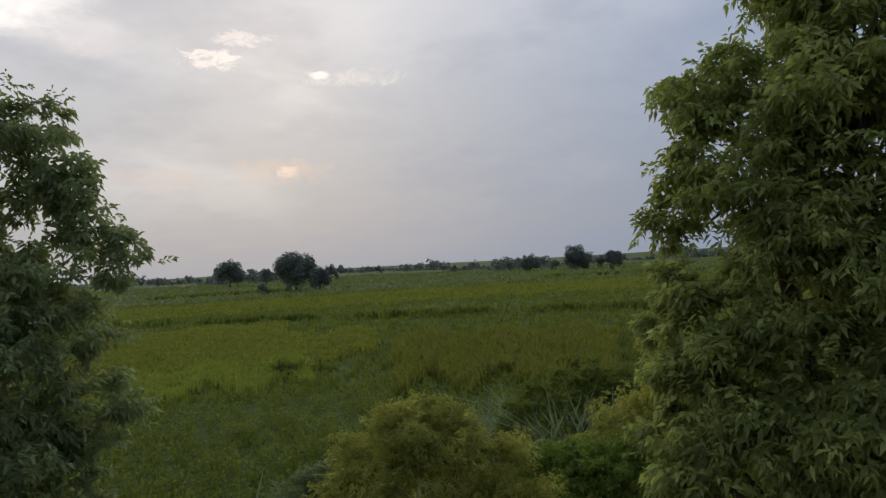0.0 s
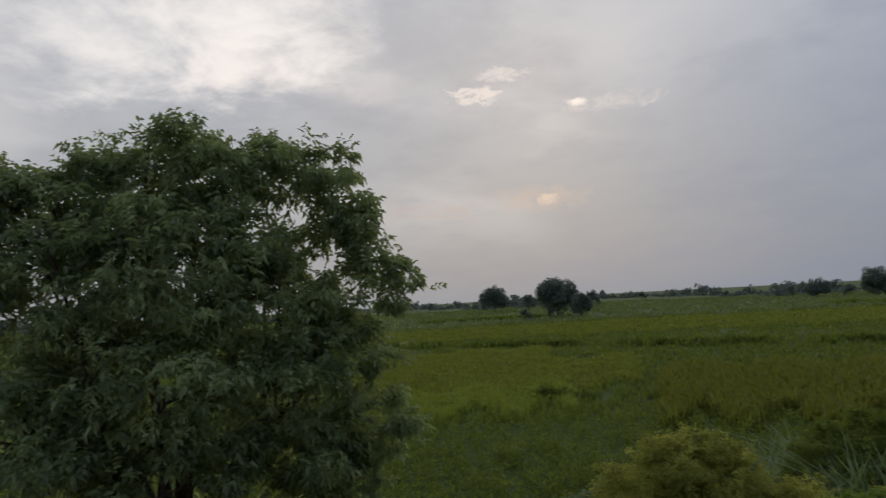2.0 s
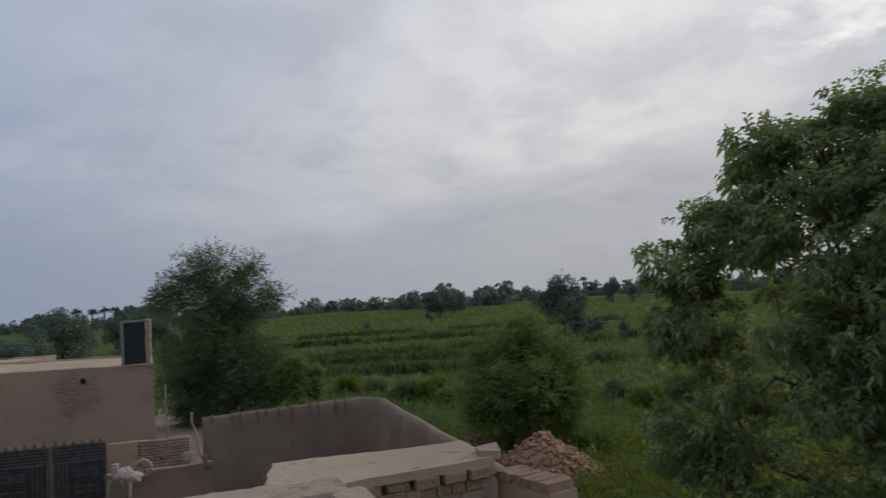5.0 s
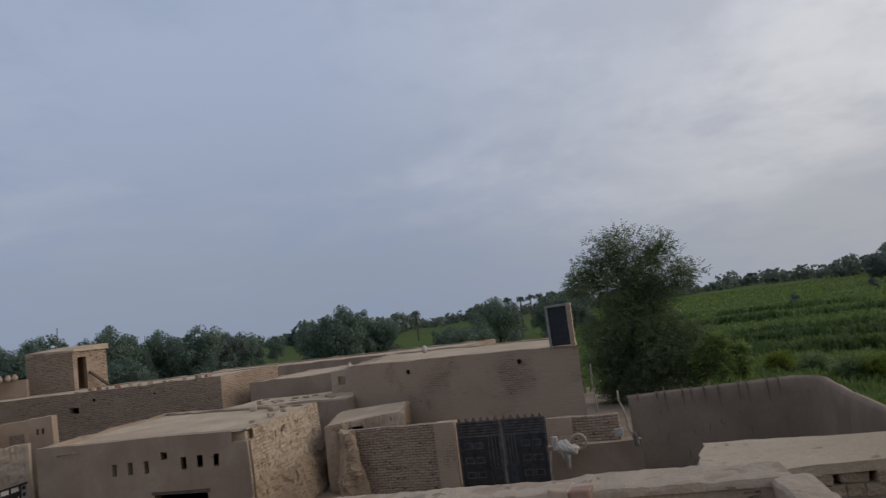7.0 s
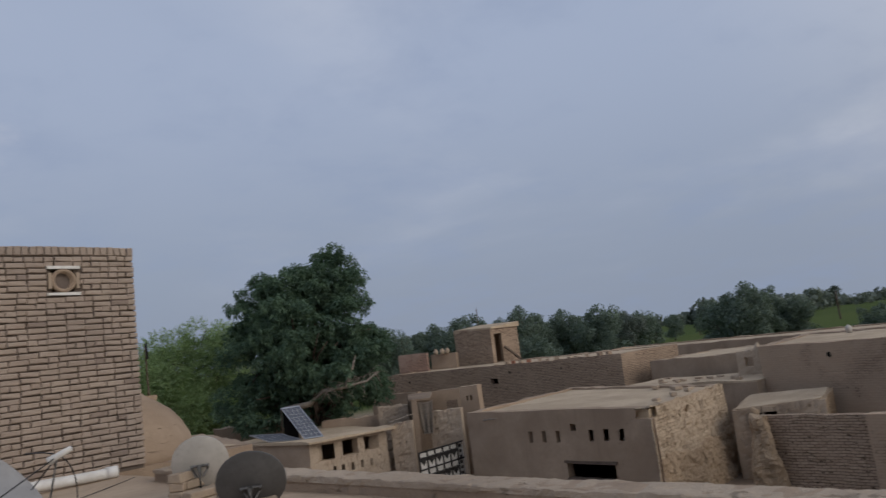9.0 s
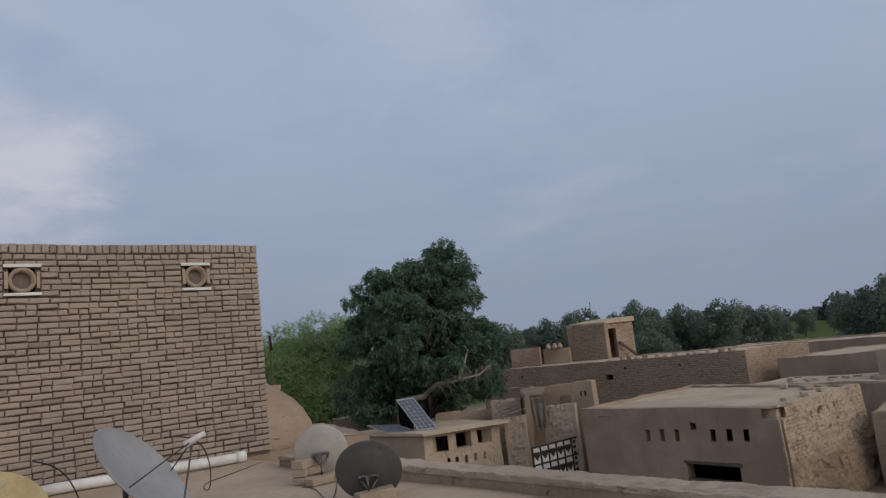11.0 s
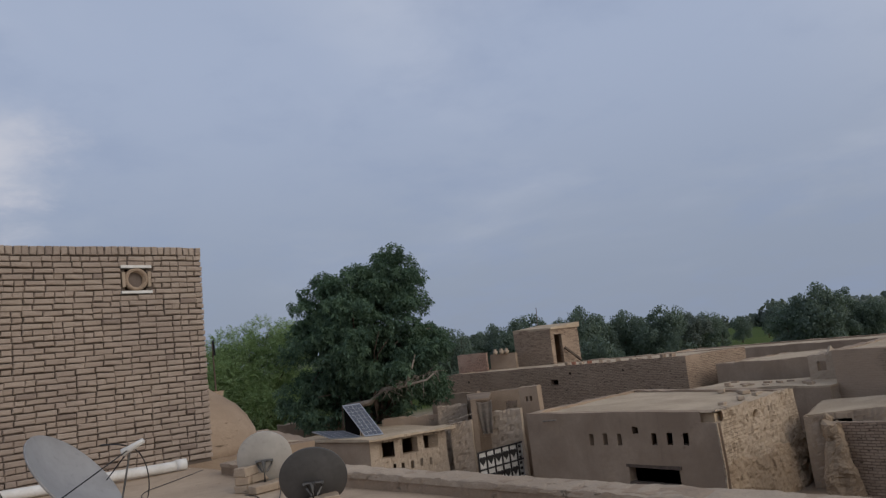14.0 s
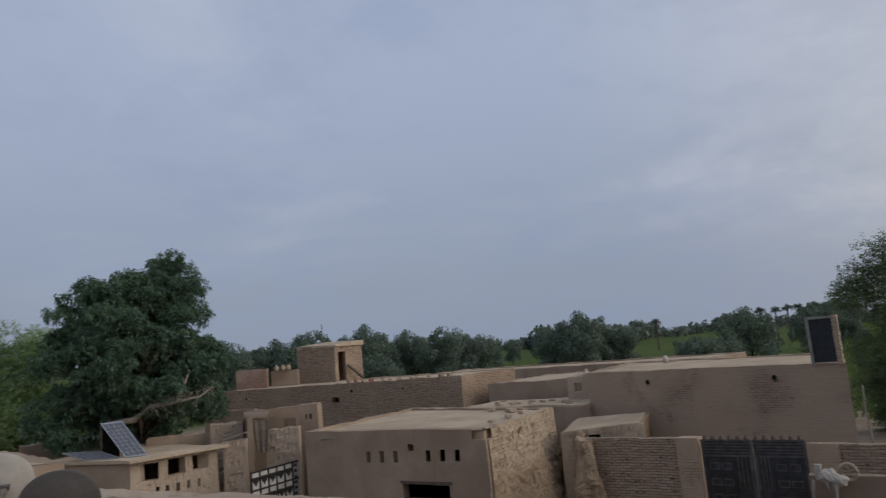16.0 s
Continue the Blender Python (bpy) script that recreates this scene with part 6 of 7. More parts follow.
def solar_panel(label, b0, b1, t1, t0, stand):
    """A framed panel over four corners: bottom left, bottom right, top right, top left."""
    b0, b1, t1, t0 = map(Vector, (b0, b1, t1, t0))
    ob = thing("solar_panel", (b0 + b1) / 2, label, "solar panel")
    u, v = b1 - b0, t0 - b0
    n = u.cross(v).normalized()

    def plate(a0, a1, c0, c1, lift, thick):
        bm = bmesh.new()
        vs = []
        for h in (lift, lift - thick):
            for s, q in ((a0, c0), (a1, c0), (a1, c1), (a0, c1)):
                vs.append(bm.verts.new(b0 + u * s + v * q + n * h))
        for f in ((0, 1, 2, 3), (7, 6, 5, 4), (0, 4, 5, 1), (1, 5, 6, 2), (2, 6, 7, 3), (3, 7, 4, 0)):
            bm.faces.new([vs[i] for i in f])
        return bm
    part("back_sheet", plate(0.02, 0.98, 0.015, 0.985, 0.0, 0.012), WHITE, ob)
    for i in range(4):
        for j in range(9):
            part("cell", plate(0.045 + i * 0.23, 0.045 + i * 0.23 + 0.215, 0.03 + j * 0.105, 0.03 + j * 0.105 + 0.098, 0.006, 0.005), CELL, ob)
    for a in ((0, 0.04, 0, 1), (0.96, 1, 0, 1), (0.04, 0.96, 0, 0.025), (0.04, 0.96, 0.975, 1)):
        part("frame", plate(*a, 0.016, 0.045), ALU, ob)
    if stand:
        for q in (t0, t1):
            bm = bmesh.new()
            tube(bm, [q - n * 0.04, Vector((q.x, q.y, stand))], [0.025, 0.025], 6)
            part("leg", bm, BARK, ob)
        bm = bmesh.new()
        o = (t0 + t1) / 2
        w = (t1 - t0) * 0.42
        vs = [bm.verts.new(p) for p in (o - w - n * 0.06, o + w - n * 0.06, Vector((o.x + w.x, o.y + w.y, stand)), Vector((o.x - w.x, o.y - w.y, stand)))]
        bm.faces.new(vs)
        bmesh.ops.solidify(bm, geom=bm.faces[:], thickness=0.02)
        part("back_board", bm, DARK, ob, "dark board behind the panel")
    return ob


RZ = 2.68
solar_panel("blue-grey solar panel propped up on a mud roof", seen(152.0, -0.0965, 31.9), seen(150.55, -0.0963, 31.7), seen(152.25, -0.0525, 32.9), seen(153.55, -0.0522, 33.1), RZ)
solar_panel("dark solar panel lying almost flat on a mud roof", seen(154.6, -0.0935, 32.6), seen(152.1, -0.0975, 31.9), seen(153.3, -0.0850, 33.4), seen(156.0, -0.0815, 33.8), 0)


# ---- yard between the houses ----
def patterned_gate():
    a, b = place(143.5, 27.6, 0.05), place(139.98, 29.6, 0.05)
    ob = thing("patterned_gate", (a + b) / 2, "black metal gate with white leaf patterns, standing open", "gate")
    u = (b - a).normalized()
    n = Vector((u.y, -u.x, 0))
    L = (b - a).length
    m = Matrix(((u.x, -n.x, 0, a.x), (u.y, -n.y, 0, a.y), (0, 0, 1, a.z), (0, 0, 0, 1)))
    paint, black = plain("white_gate_paint", (0.62, 0.60, 0.56), (0.48, 0.46, 0.42), 0.6), plain("black_gate_paint", (0.025, 0.023, 0.022), None, 0.5)
    H = 2.0
    bm = bmesh.new()
    box(bm, (0.02, 0.02, 0.02), (L - 0.02, 0.04, H), m)
    part("sheet", bm, paint, ob, "white painted sheet")
    for i in range(6):
        bm = bmesh.new()
        x = i * (L - 0.4) / 5
        box(bm, (x, -0.02, 0), (x + 0.06, 0.02, H + 0.02), m)
        part("upright", bm, black, ob)
    for z in (0, 0.66, 1.32, 1.96):
        bm = bmesh.new()
        box(bm, (0, -0.015, z), (L, 0.018, z + 0.06), m)
        part("rail", bm, black, ob)
    cw = (L - 0.4) / 5
    for i in range(5):
        for j in range(3):
            cx, cz = i * cw + cw / 2 + 0.03, 0.36 + j * 0.66
            bm = bmesh.new()
            pts = []
            for k in range(18):
                t = 2 * math.pi * k / 18
                pts.append((cx + 0.0105 * 16 * math.sin(t) ** 3, cz + 0.0115 * (13 * math.cos(t) - 5 * math.cos(2 * t) - 2 * math.cos(3 * t) - math.cos(4 * t))))
            f = [bm.verts.new(m @ Vector((x, -0.012, z))) for x, z in pts]
            g = [bm.verts.new(m @ Vector((x, 0.018, z))) for x, z in pts]
            bm.faces.new(f)
            for k in range(18):
                bm.faces.new((f[k], f[(k + 1) % 18], g[(k + 1) % 18], g[k]))
            part("leaf_motif", bm, black, ob)
    for k in range(9):
        bm = bmesh.new()
        box(bm, (L - 0.26, -0.015, 0.12 + k * 0.21), (L - 0.14, 0.018, 0.22 + k * 0.21), m)
        part("bar_motif", bm, black, ob)


patterned_gate()
# the store's recess is dim: its shade is put into darker mud
yard_wall("wall_alcove", "mud wall of a small yard store", place(143.6, 36.5, 0), place(139.4, 36.5, 0), 3.74, MUD_DARK, 0.3, 0.04, 111, [(1.75, 2.28, 3.0, 3.4)])
yard_wall("wall_alcove_pier", "tall mud pier with small openings", place(139.75, 33.6, 0), place(138.3, 33.2, 0), 3.95, MUD, 0.5, 0.04, 112, [(0.3, 0.4, 3.5, 3.72), (0.5, 0.62, 3.5, 3.72)])
yard_wall("wall_half", "pale chest-high mud wall in the yard", place(142.3, 32.8, 0), place(139.8, 32.2, 0), 3.05, MUD_LIGHT, 0.25, 0.06, 113, top1=0.08)
yard_wall("wall_pale", "pale mud wall beside the low house", place(145.4, 32.2, 0), place(143.7, 32.0, 0), 2.77, MUD_LIGHT, 0.3, 0.05, 114, top1=0.1)
yard_wall("wall_recess", "mud side wall of the small yard store", place(143.85, 36.3, 0), place(143.6, 32.4, 0), 3.72, MUD_DARK, 0.25, 0.03, 119)
yard_wall("wall_broken", "broken pale mud wall below the big tree", place(150.6, 36.0, 0), place(145.6, 35.2, 0), 3.0, MUD, 0.35, 0.22, 115)
yard_wall("wall_stub", "worn mud wall stub", place(146.2, 34.5, 0), place(143.9, 34.2, 0), 3.46, MUD_LIGHT, 0.35, 0.16, 116)
# slab added over the recess only to keep its inside dark
tagged(part("store_roof", slab_shape([place(143.8, 32.6, 0), place(142.1, 32.6, 0), place(141.9, 36.4, 0), place(143.8, 36.4, 0)], 3.62, [3.70, 3.70, 3.72, 3.72], 0.02, 8, 6), MUD_DARK), "thin mud slab added to shade the yard store", "roof", kind="structure")
yard_wall("wall_lower", "low mud wall along the brick house", place(146.6, 45.0, 0), place(143.0, 42.0, 0), 3.48, MUD, 0.3, 0.04, 117)
yard_wall("wall_back_yard", "distant mud wall under the trees", place(158.5, 40.0, 0), place(151, 40.5, 0), 3.1, MUD, 0.3, 0.12, 118)


def cloth(name, label, pts, mat, seed=0, folds=7, amp=0.05, thick=0.012):
    """A hanging cloth between four corners: top left, top right, bottom right, bottom left."""
    a, b, c, d = map(Vector, pts)
    bm = bmesh.new()
    n = (b - a).cross(d - a).normalized()
    k = 18
    g = {}
    for i in range(k + 1):
        for j in range(k + 1):
            s, t = i / k, j / k
            q = (a * (1 - s) + b * s) * (1 - t) + (d * (1 - s) + c * s) * t
            q += n * amp * math.sin(s * folds * 2.2 + t * 1.3 + seed) * (0.4 + t) + Vector((0, 0, -0.12 * (b - a).length * math.sin(math.pi * s) * (1 - t)))
            q += noise.noise_vector(q * 5 + Vector((seed, 0, 0))) * amp * 0.7
            g[i, j] = bm.verts.new(q)
    for i in range(k):
        for j in range(k):
            bm.faces.new((g[i, j], g[i + 1, j], g[i + 1, j + 1], g[i, j + 1]))
    bmesh.ops.solidify(bm, geom=bm.faces[:], thickness=thick)
    return tagged(part(name, bm, mat, smooth=True), label, "cloth")


RAG = plain("dusty_cloth", (0.50, 0.455, 0.40), (0.36, 0.32, 0.275), 0.95, scale=12, spec=0.1)
SACK = plain("grey_sacking", (0.34, 0.29, 0.24), (0.25, 0.21, 0.17), 0.95, scale=12, spec=0.1)
cloth("sacking", "worn grey sacking hung over a yard opening", (seen(143.3, -0.067, 32.6), seen(141.9, -0.067, 32.5), seen(142.1, -0.112, 32.4), seen(142.9, -0.112, 32.5)), SACK, 2)
def rag_bundle(label, at, wide, high, seed):
    """Crumpled cloth slumped over a wall head, with ends that hang down."""
    bm = bmesh.new()
    bmesh.ops.create_icosphere(bm, subdivisions=5, radius=1.0)
    e = Vector((seed, seed * 2, 0))
    for v in bm.verts:
        d = v.co.normalized()
        fold = noise.noise(Vector((d.x * 0.9, d.y * 1.7, d.z * 0.8)) + e) - 0.7 * abs(noise.noise(Vector((d.x * 1.5, d.y * 3.0 + d.z * 1.2, d.z * 0.9)) + e))
        r = 0.95 + 0.4 * fold
        v.co = Vector(at) + Vector((d.x * 0.16 * r, d.y * wide * r, d.z * high * r - 0.35 * high * max(0.0, d.y)))
    return tagged(part("rag", bm, RAG, smooth=True), label, "cloth")


rag_bundle("dusty white rag slumped over the low wall", seen(101.35, -0.192, 17.32), 0.3, 0.17, 5)
cloth("rag", "loose end of the dusty rag on the low wall", (seen(101.9, -0.192, 17.2), seen(100.9, -0.194, 17.2), seen(101.1, -0.221, 17.12), seen(101.5, -0.216, 17.12)), RAG, 5, 4, 0.05)
cloth("rag", "white rag knotted at the foot of a leaning stick", (seen(96.35, -0.178, 17.35), seen(96.0, -0.18, 17.35), seen(95.7, -0.198, 17.3), seen(96.15, -0.2, 17.3)), RAG, 8, 9, 0.04)


def stick(label, a, b, r, mat):
    bm = bmesh.new()
    k = 6
    pts = [Vector(a).lerp(Vector(b), i / k) + Vector((0.02 * math.sin(i * 1.7), 0.025 * math.sin(i * 2.3), 0)) for i in range(k + 1)]
    tube(bm, pts, [r * (1 - 0.35 * i / k) for i in range(k + 1)], 7)
    return tagged(part("stick", bm, mat, smooth=True), label, "stick")


stick("pale crooked stick leaning on the yard wall", seen(96.1, -0.197, 17.45), seen(96.95, -0.124, 18.0), 0.035, BARK_PALE)
stick("thin wooden post behind the yard wall", place(98.5, 26.2, -0.1), seen(98.65, -0.085, 26.2), 0.04, BARK_PALE)
stick("pale stick standing at the end of the low wall", place(102.75, 17.5, -0.1), seen(102.6, -0.195, 17.5), 0.035, BARK_PALE)
stick("tall thin antenna pole behind the stair hut", place(137.7, 62, 0), seen(137.6, 0.049, 62), 0.05, BARK)
stick("pale pole laid between two mud walls", seen(145.54, -0.0908, 31.9), seen(143.6, -0.0832, 31.9), 0.03, BARK_PALE)
stick("short stick jutting from the mud wall", seen(138.15, -0.1035, 28.0), seen(137.2, -0.1035, 27.2), 0.03, BARK_PALE)
bm = bmesh.new()
rc = seen(100.3, -0.186, 17.5)
tube(bm, [rc + Vector((0.02 * math.sin(k), 0.165 * math.cos(2 * math.pi * k / 20), 0.165 * math.sin(2 * math.pi * k / 20))) for k in range(21)], [0.042] * 21, 8)
for k in range(5):
    w = 2 * math.pi * k / 5 + 0.4
    tube(bm, [rc, rc + Vector((0, 0.15 * math.cos(w), 0.15 * math.sin(w)))], [0.03, 0.025], 6)
tagged(part("old_wheel", bm, MUD_LIGHT, smooth=True), "dusty old spoked wheel leaning on the low wall", "wheel")
bm = bmesh.new()
p = seen(97.2, -0.178, 21.9)
box(bm, (p.x, p.y - 0.13, p.z - 0.12), (p.x + 0.1, p.y + 0.13, p.z + 0.1), None, 0.01)
bmesh.ops.bevel(bm, geom=bm.edges[:], offset=0.012, segments=2, affect="EDGES")
tagged(part("switch_box", bm, RAG), "small dusty white box fixed to the brick wall", "box")
bm = bmesh.new()
p = seen(102.15, -0.189, 17.4)
box(bm, (p.x - 0.06, p.y - 0.06, p.z - 0.08), (p.x + 0.06, p.y + 0.06, p.z + 0.22), None, 0.015)
tagged(part("white_stub", bm, RAG), "dusty white painted post stub on the low wall", "post")


def rubble(name, label, c, rad, high, count, seed):
    """A heap of broken bricks."""
    rnd = random.Random(seed)
    bm = bmesh.new()
    rows = [(rad * 1.0, 0), (rad * 0.75, high * 0.3), (rad * 0.4, high * 0.7), (rad * 0.12, high * 0.92)]
    lathe(bm, c, (0, 0, 1), [(r * 0.93, h * 0.93) for r, h in rows], 18)
    for _ in range(count):
        a, q = rnd.uniform(0, 6.283), math.sqrt(rnd.random())
        h = high * (1 - q) ** 1.05 + rnd.uniform(-0.03, 0.08)
        at = Vector(c) + Vector((math.cos(a) * q * rad, math.sin(a) * q * rad, h))
        m = Matrix.Translation(at) @ Euler((rnd.uniform(-.9, .9), rnd.uniform(-.9, .9), rnd.uniform(0, 6.3))).to_matrix().to_4x4()
        l = rnd.uniform(0.08, 0.17)
        box(bm, (-l, -0.06, -0.04), (l, 0.06, 0.04), m, 0.015, rnd)
    m, t = bpy.data.materials.get("broken_brick"), None
    if not m:
        m, t = material("broken_brick")
        isl = t.n("ShaderNodeNewGeometry").outputs["Random Per Island"]
        n = t.noise(t.n("ShaderNodeTexCoord").outputs["Object"], 14.0, 5.0)
        cc = t.mix(isl, col(0.27, 0.14, 0.085), col(0.47, 0.29, 0.18))
        finish(m, t, principled(t, t.mix(t.math("MULTIPLY", n, 0.5), cc, col(0.3, 0.22, 0.16)), 0.95, bump(t, n, 0.5, 0.01), spec=0.1))
    return tagged(part(name, bm, m), label, "rubble", kind="stuff")


rubble("brick_rubble", "heap of broken red-brown bricks", place(70.3, 23.6, 0), 1.95, 1.35, 700, 1)
rubble("brick_rubble", "low heap of old brick rubble", place(75.6, 27.0, 0), 2.2, 0.7, 450, 2)

# loose bricks and stones on the roofs
rnd = random.Random(9)
for i in range(14):
    az = 137.4 - i * 0.7 + rnd.uniform(-.3, .3)
    p = on_line(az, B_FL, B_FR) + Vector((-0.55 - rnd.random() * 0.5, 0, 0))
    p.z = 4.37
    loose_brick(p, rnd.uniform(0, 180), rnd.choice((BRICK_TAN, BRICK_RED, MUD)), "loose brick lying on the roof edge", (0.26, 0.2, rnd.uniform(0.09, 0.2)), group="loose bricks on the roofs")
for x, y, sx, sy, h in ((-23.9, -15.2, 0.5, 0.2, 0.12), (-22.4, -14.9, 0.26, 0.2, 0.14), (-24.6, -16.2, 0.6, 0.3, 0.12), (-21.2, -14.8, 0.3, 0.2, 0.1), (-25.0, -17.4, 0.3, 0.25, 0.14)):
    loose_brick((x, y, 3.14), rnd.uniform(0, 90), MUD_LIGHT, "weathered brick lying on the mud roof", (sx, sy, h), group="loose bricks on the roofs")
for i in range(16):
    p = Vector((-27.6 - rnd.random() * 2.4, -15.2 - rnd.random() * 4.9, 3.03))
    loose_brick(p, rnd.uniform(0, 180), rnd.choice((MUD_LIGHT, BRICK_TAN, MUD)), "mud lump and brick clutter on a roof", (rnd.uniform(.15, .5), rnd.uniform(.12, .3), rnd.uniform(.06, .16)), group="clutter on the low roof")
yard_wall("wall_ruin", "crumbled remnant of a pale mud wall", (-29.6, -16.3), (-29.7, -15.3), 4.15, MUD_LIGHT, 0.3, 0.35, 121, [(0.35, 0.7, 3.6, 4.0)])

# small brick parapet rooms on the long brick house
yard_wall("wall_roof_room", "reddish brick parapet on the long roof", place(144.2, 49.5, 0), place(141.95, 48.6, 0), 5.64, bricks_far("reddish_brick", (0.40, 0.26, 0.20), (0.31, 0.2, 0.155), (0.16, 0.115, 0.09), (0.40, 0.29, 0.23), 0.7), 0.25, 0.02, 122)
yard_wall("wall_roof_parapet", "low plastered parapet on the long roof", place(141.65, 50, 0), place(139.65, 49, 0), 5.42, MUD, 0.25, 0.02, 123)
for az in (141.2, 140.7, 140.3):
    bm = bmesh.new()
    lathe(bm, place(az, 49.3, 5.4), (0, 0, 1), [(0.08, 0), (0.16, 0.1), (0.17, 0.22), (0.09, 0.32), (0.11, 0.37), (0.02, 0.38)], 14)
    tagged(part("clay_pot", bm, MUD_LIGHT, smooth=True), "pale clay pot standing on the roof parapet", "pot", "pots on the parapet")
bm = bmesh.new()
lathe(bm, seen(111.3, -0.039, 33.0), (0, 0, 1), [(0.1, -0.12), (0.13, 0.05), (0.1, 0.16), (0.05, 0.2), (0.01, 0.22)], 12)
tagged(part("clay_pot", bm, DISH_PALE, smooth=True), "small pale clay pot on the house roof", "pot")


def eroded_foot(parent, a, b, out, z0, z1, depth, seed):
    """The swollen, crumbling foot of an old mud wall."""
    a, b, out = Vector(a), Vector(b), Vector(out).normalized()
    bm = bmesh.new()
    nx, nz = 84, 44
    g = {}
    for i in range(nx + 1):
        for j in range(nz + 1):
            s, t = i / nx, j / nz
            q = a.lerp(b, s) + Vector((0, 0, z0 + (z1 - z0) * t * (0.9 + 0.25 * noise.noise(Vector((s * 4, seed, 0))))))
            bulge = depth * math.sin(math.pi * min(1, max(0, s))) ** 0.4 * (1 - t) ** 0.7 * (0.75 + 0.5 * noise.noise(q * 0.9 + Vector((seed, 0, 0)))) if j < nz else -0.05
            q += out * bulge + noise.noise_vector(q * 3.5) * 0.09 + noise.noise_vector(q * 9) * 0.05 + noise.noise_vector(q * 17) * 0.03
            g[i, j] = bm.verts.new(q)
    for i in range(nx):
        for j in range(nz):
            bm.faces.new((g[i, j], g[i + 1, j], g[i + 1, j + 1], g[i, j + 1]))
    part("eroded_foot", bm, MUD_ROUGH, parent, "crumbling swollen foot of the mud wall")


eroded_foot(h1, (-19.3, -13.7, 0), (-26.3, -14.72, 0), (-0.1, 1, 0), -0.1, 1.75, 0.42, 3)
def mud_buttress(at, along, half, high, seed):
    """A melted mud pier, wide at its foot."""
    at, along = Vector(at), Vector(along).normalized()
    side = Vector((-along.y, along.x, 0))
    bm = bmesh.new()
    rings, n, rows = [], 40, 34
    for j in range(rows + 1):
        t = j / rows
        wide = half * (1.0 - 0.62 * t ** 0.7)
        ring = []
        for k in range(n):
            a = 2 * math.pi * k / n
            q = at + along * math.copysign(abs(math.cos(a)) ** 0.7, math.cos(a)) * wide + side * math.copysign(abs(math.sin(a)) ** 0.7, math.sin(a)) * (0.42 - 0.14 * t)
            q.z = high * t
            e = Vector((seed, 0, 0))
            q += noise.noise_vector(q * 1.3 + e) * 0.16 + noise.noise_vector(Vector((q.x * 5, q.y * 5, q.z * 2)) + e) * 0.08 + noise.noise_vector(q * 13 + e) * 0.06 - Vector((q.x - at.x, q.y - at.y, 0)) * 0.5 * max(0.0, noise.noise(Vector((q.x * 3, q.y * 3, q.z * 1.1)) + e))
            ring.append(bm.verts.new(q))
        rings.append(ring)
    for r, s in zip(rings, rings[1:]):
        for k in range(n):
            bm.faces.new((r[k], r[(k + 1) % n], s[(k + 1) % n], s[k]))
    bm.faces.new(rings[0][::-1])
    bm.faces.new(rings[-1])
    return tagged(part("mud_buttress", bm, MUD_ROUGH), "pale melted mud pier beside the brick yard wall", "pier", kind="structure")


mud_buttress(place(118.05, 24.6, -0.1), (-0.45, 0.9, 0), 0.62, 2.55, 7)
eroded_foot(h5, (-24.15, -13.2, 0), (-24.4, -11.7, 0), (1, 0.2, 0), -0.1, 2.4, 0.9, 5)


bm = bmesh.new()
u = (Vector((*A2, 0)) - Vector((*A1, 0))).normalized()
for s0, s1, z0, z1 in ((4.45, 6.6, 1.40, 1.50), (4.55, 6.5, 0.86, 0.92)):
    m = Matrix(((u.x, -u.y, 0, A1[0]), (u.y, u.x, 0, A1[1]), (0, 0, 1, 0), (0, 0, 0, 1)))
    box(bm, (s0, -0.04, z0), (s1, 0.2, z1), m, 0.02)
part("window_lintel", bm, BARK, h1, "dark timber lintel over the window")


def mud_lip(parent, a, b, z, out, seed, deep=0.2):
    """The sagging mud edge of a roof, thin and uneven."""
    a, b, out = Vector((*a, 0)), Vector((*b, 0)), Vector((*out, 0)).normalized()
    part("roof_edge", slab_shape([a + out * deep, b + out * deep, b - out * 0.35, a - out * 0.35], z - 0.075, [z, z + 0.03, z + 0.06, z + 0.05], 0.075, 30, seed), MUD_ROOF, parent, "uneven mud edge of the roof")


mud_lip(h8, (-14.3, -26.95), (-18.3, -26.5), 2.7, (-0.1, 1), 1, 0.3)


# ---- date palms on the skyline ----
def palm(at, high, seed):
    rng = np.random.default_rng(seed)
    ob = thing("date_palm", at, "date palm standing far off on the skyline", "palm tree", "palms on the skyline")
    bm = bmesh.new()
    at = Vector(at)
    tube(bm, [at, at + Vector((0.15, 0, high * 0.5)), at + Vector((0.1, 0.1, high))], [0.28, 0.22, 0.2], 8)
    part("trunk", bm, BARK, ob)
    n = 34
    top = np.array(at) + np.array([0.1, 0.1, high])
    d = rng.normal(size=(n, 3))
    d[:, 2] = np.abs(d[:, 2]) * 0.9 - 0.25
    d /= np.linalg.norm(d, axis=1, keepdims=True)
    vs, fs, off = [], [], 0
    for i in range(n):
        ln = rng.uniform(1.1, 1.7)
        pts = np.array([top + d[i] * ln * t - np.array([0, 0, 1]) * ln * 0.45 * t * t for t in (0.1, 0.35, 0.6, 0.85)])
        b = np.repeat(pts, 4, axis=0)
        ax = np.repeat(d[i][None], len(b), axis=0) + rng.normal(size=(len(b), 3)) * 0.7
        v, f = leaf_mesh(b, ax, np.full(len(b), 0.55), np.full(len(b), 0.12), rng)
        vs.append(v)
        fs.append(f + off)
        off += len(v)
    part("fronds", raw_mesh(np.concatenate(vs), np.concatenate(fs)), LEAF_FAR_HAZED, ob)


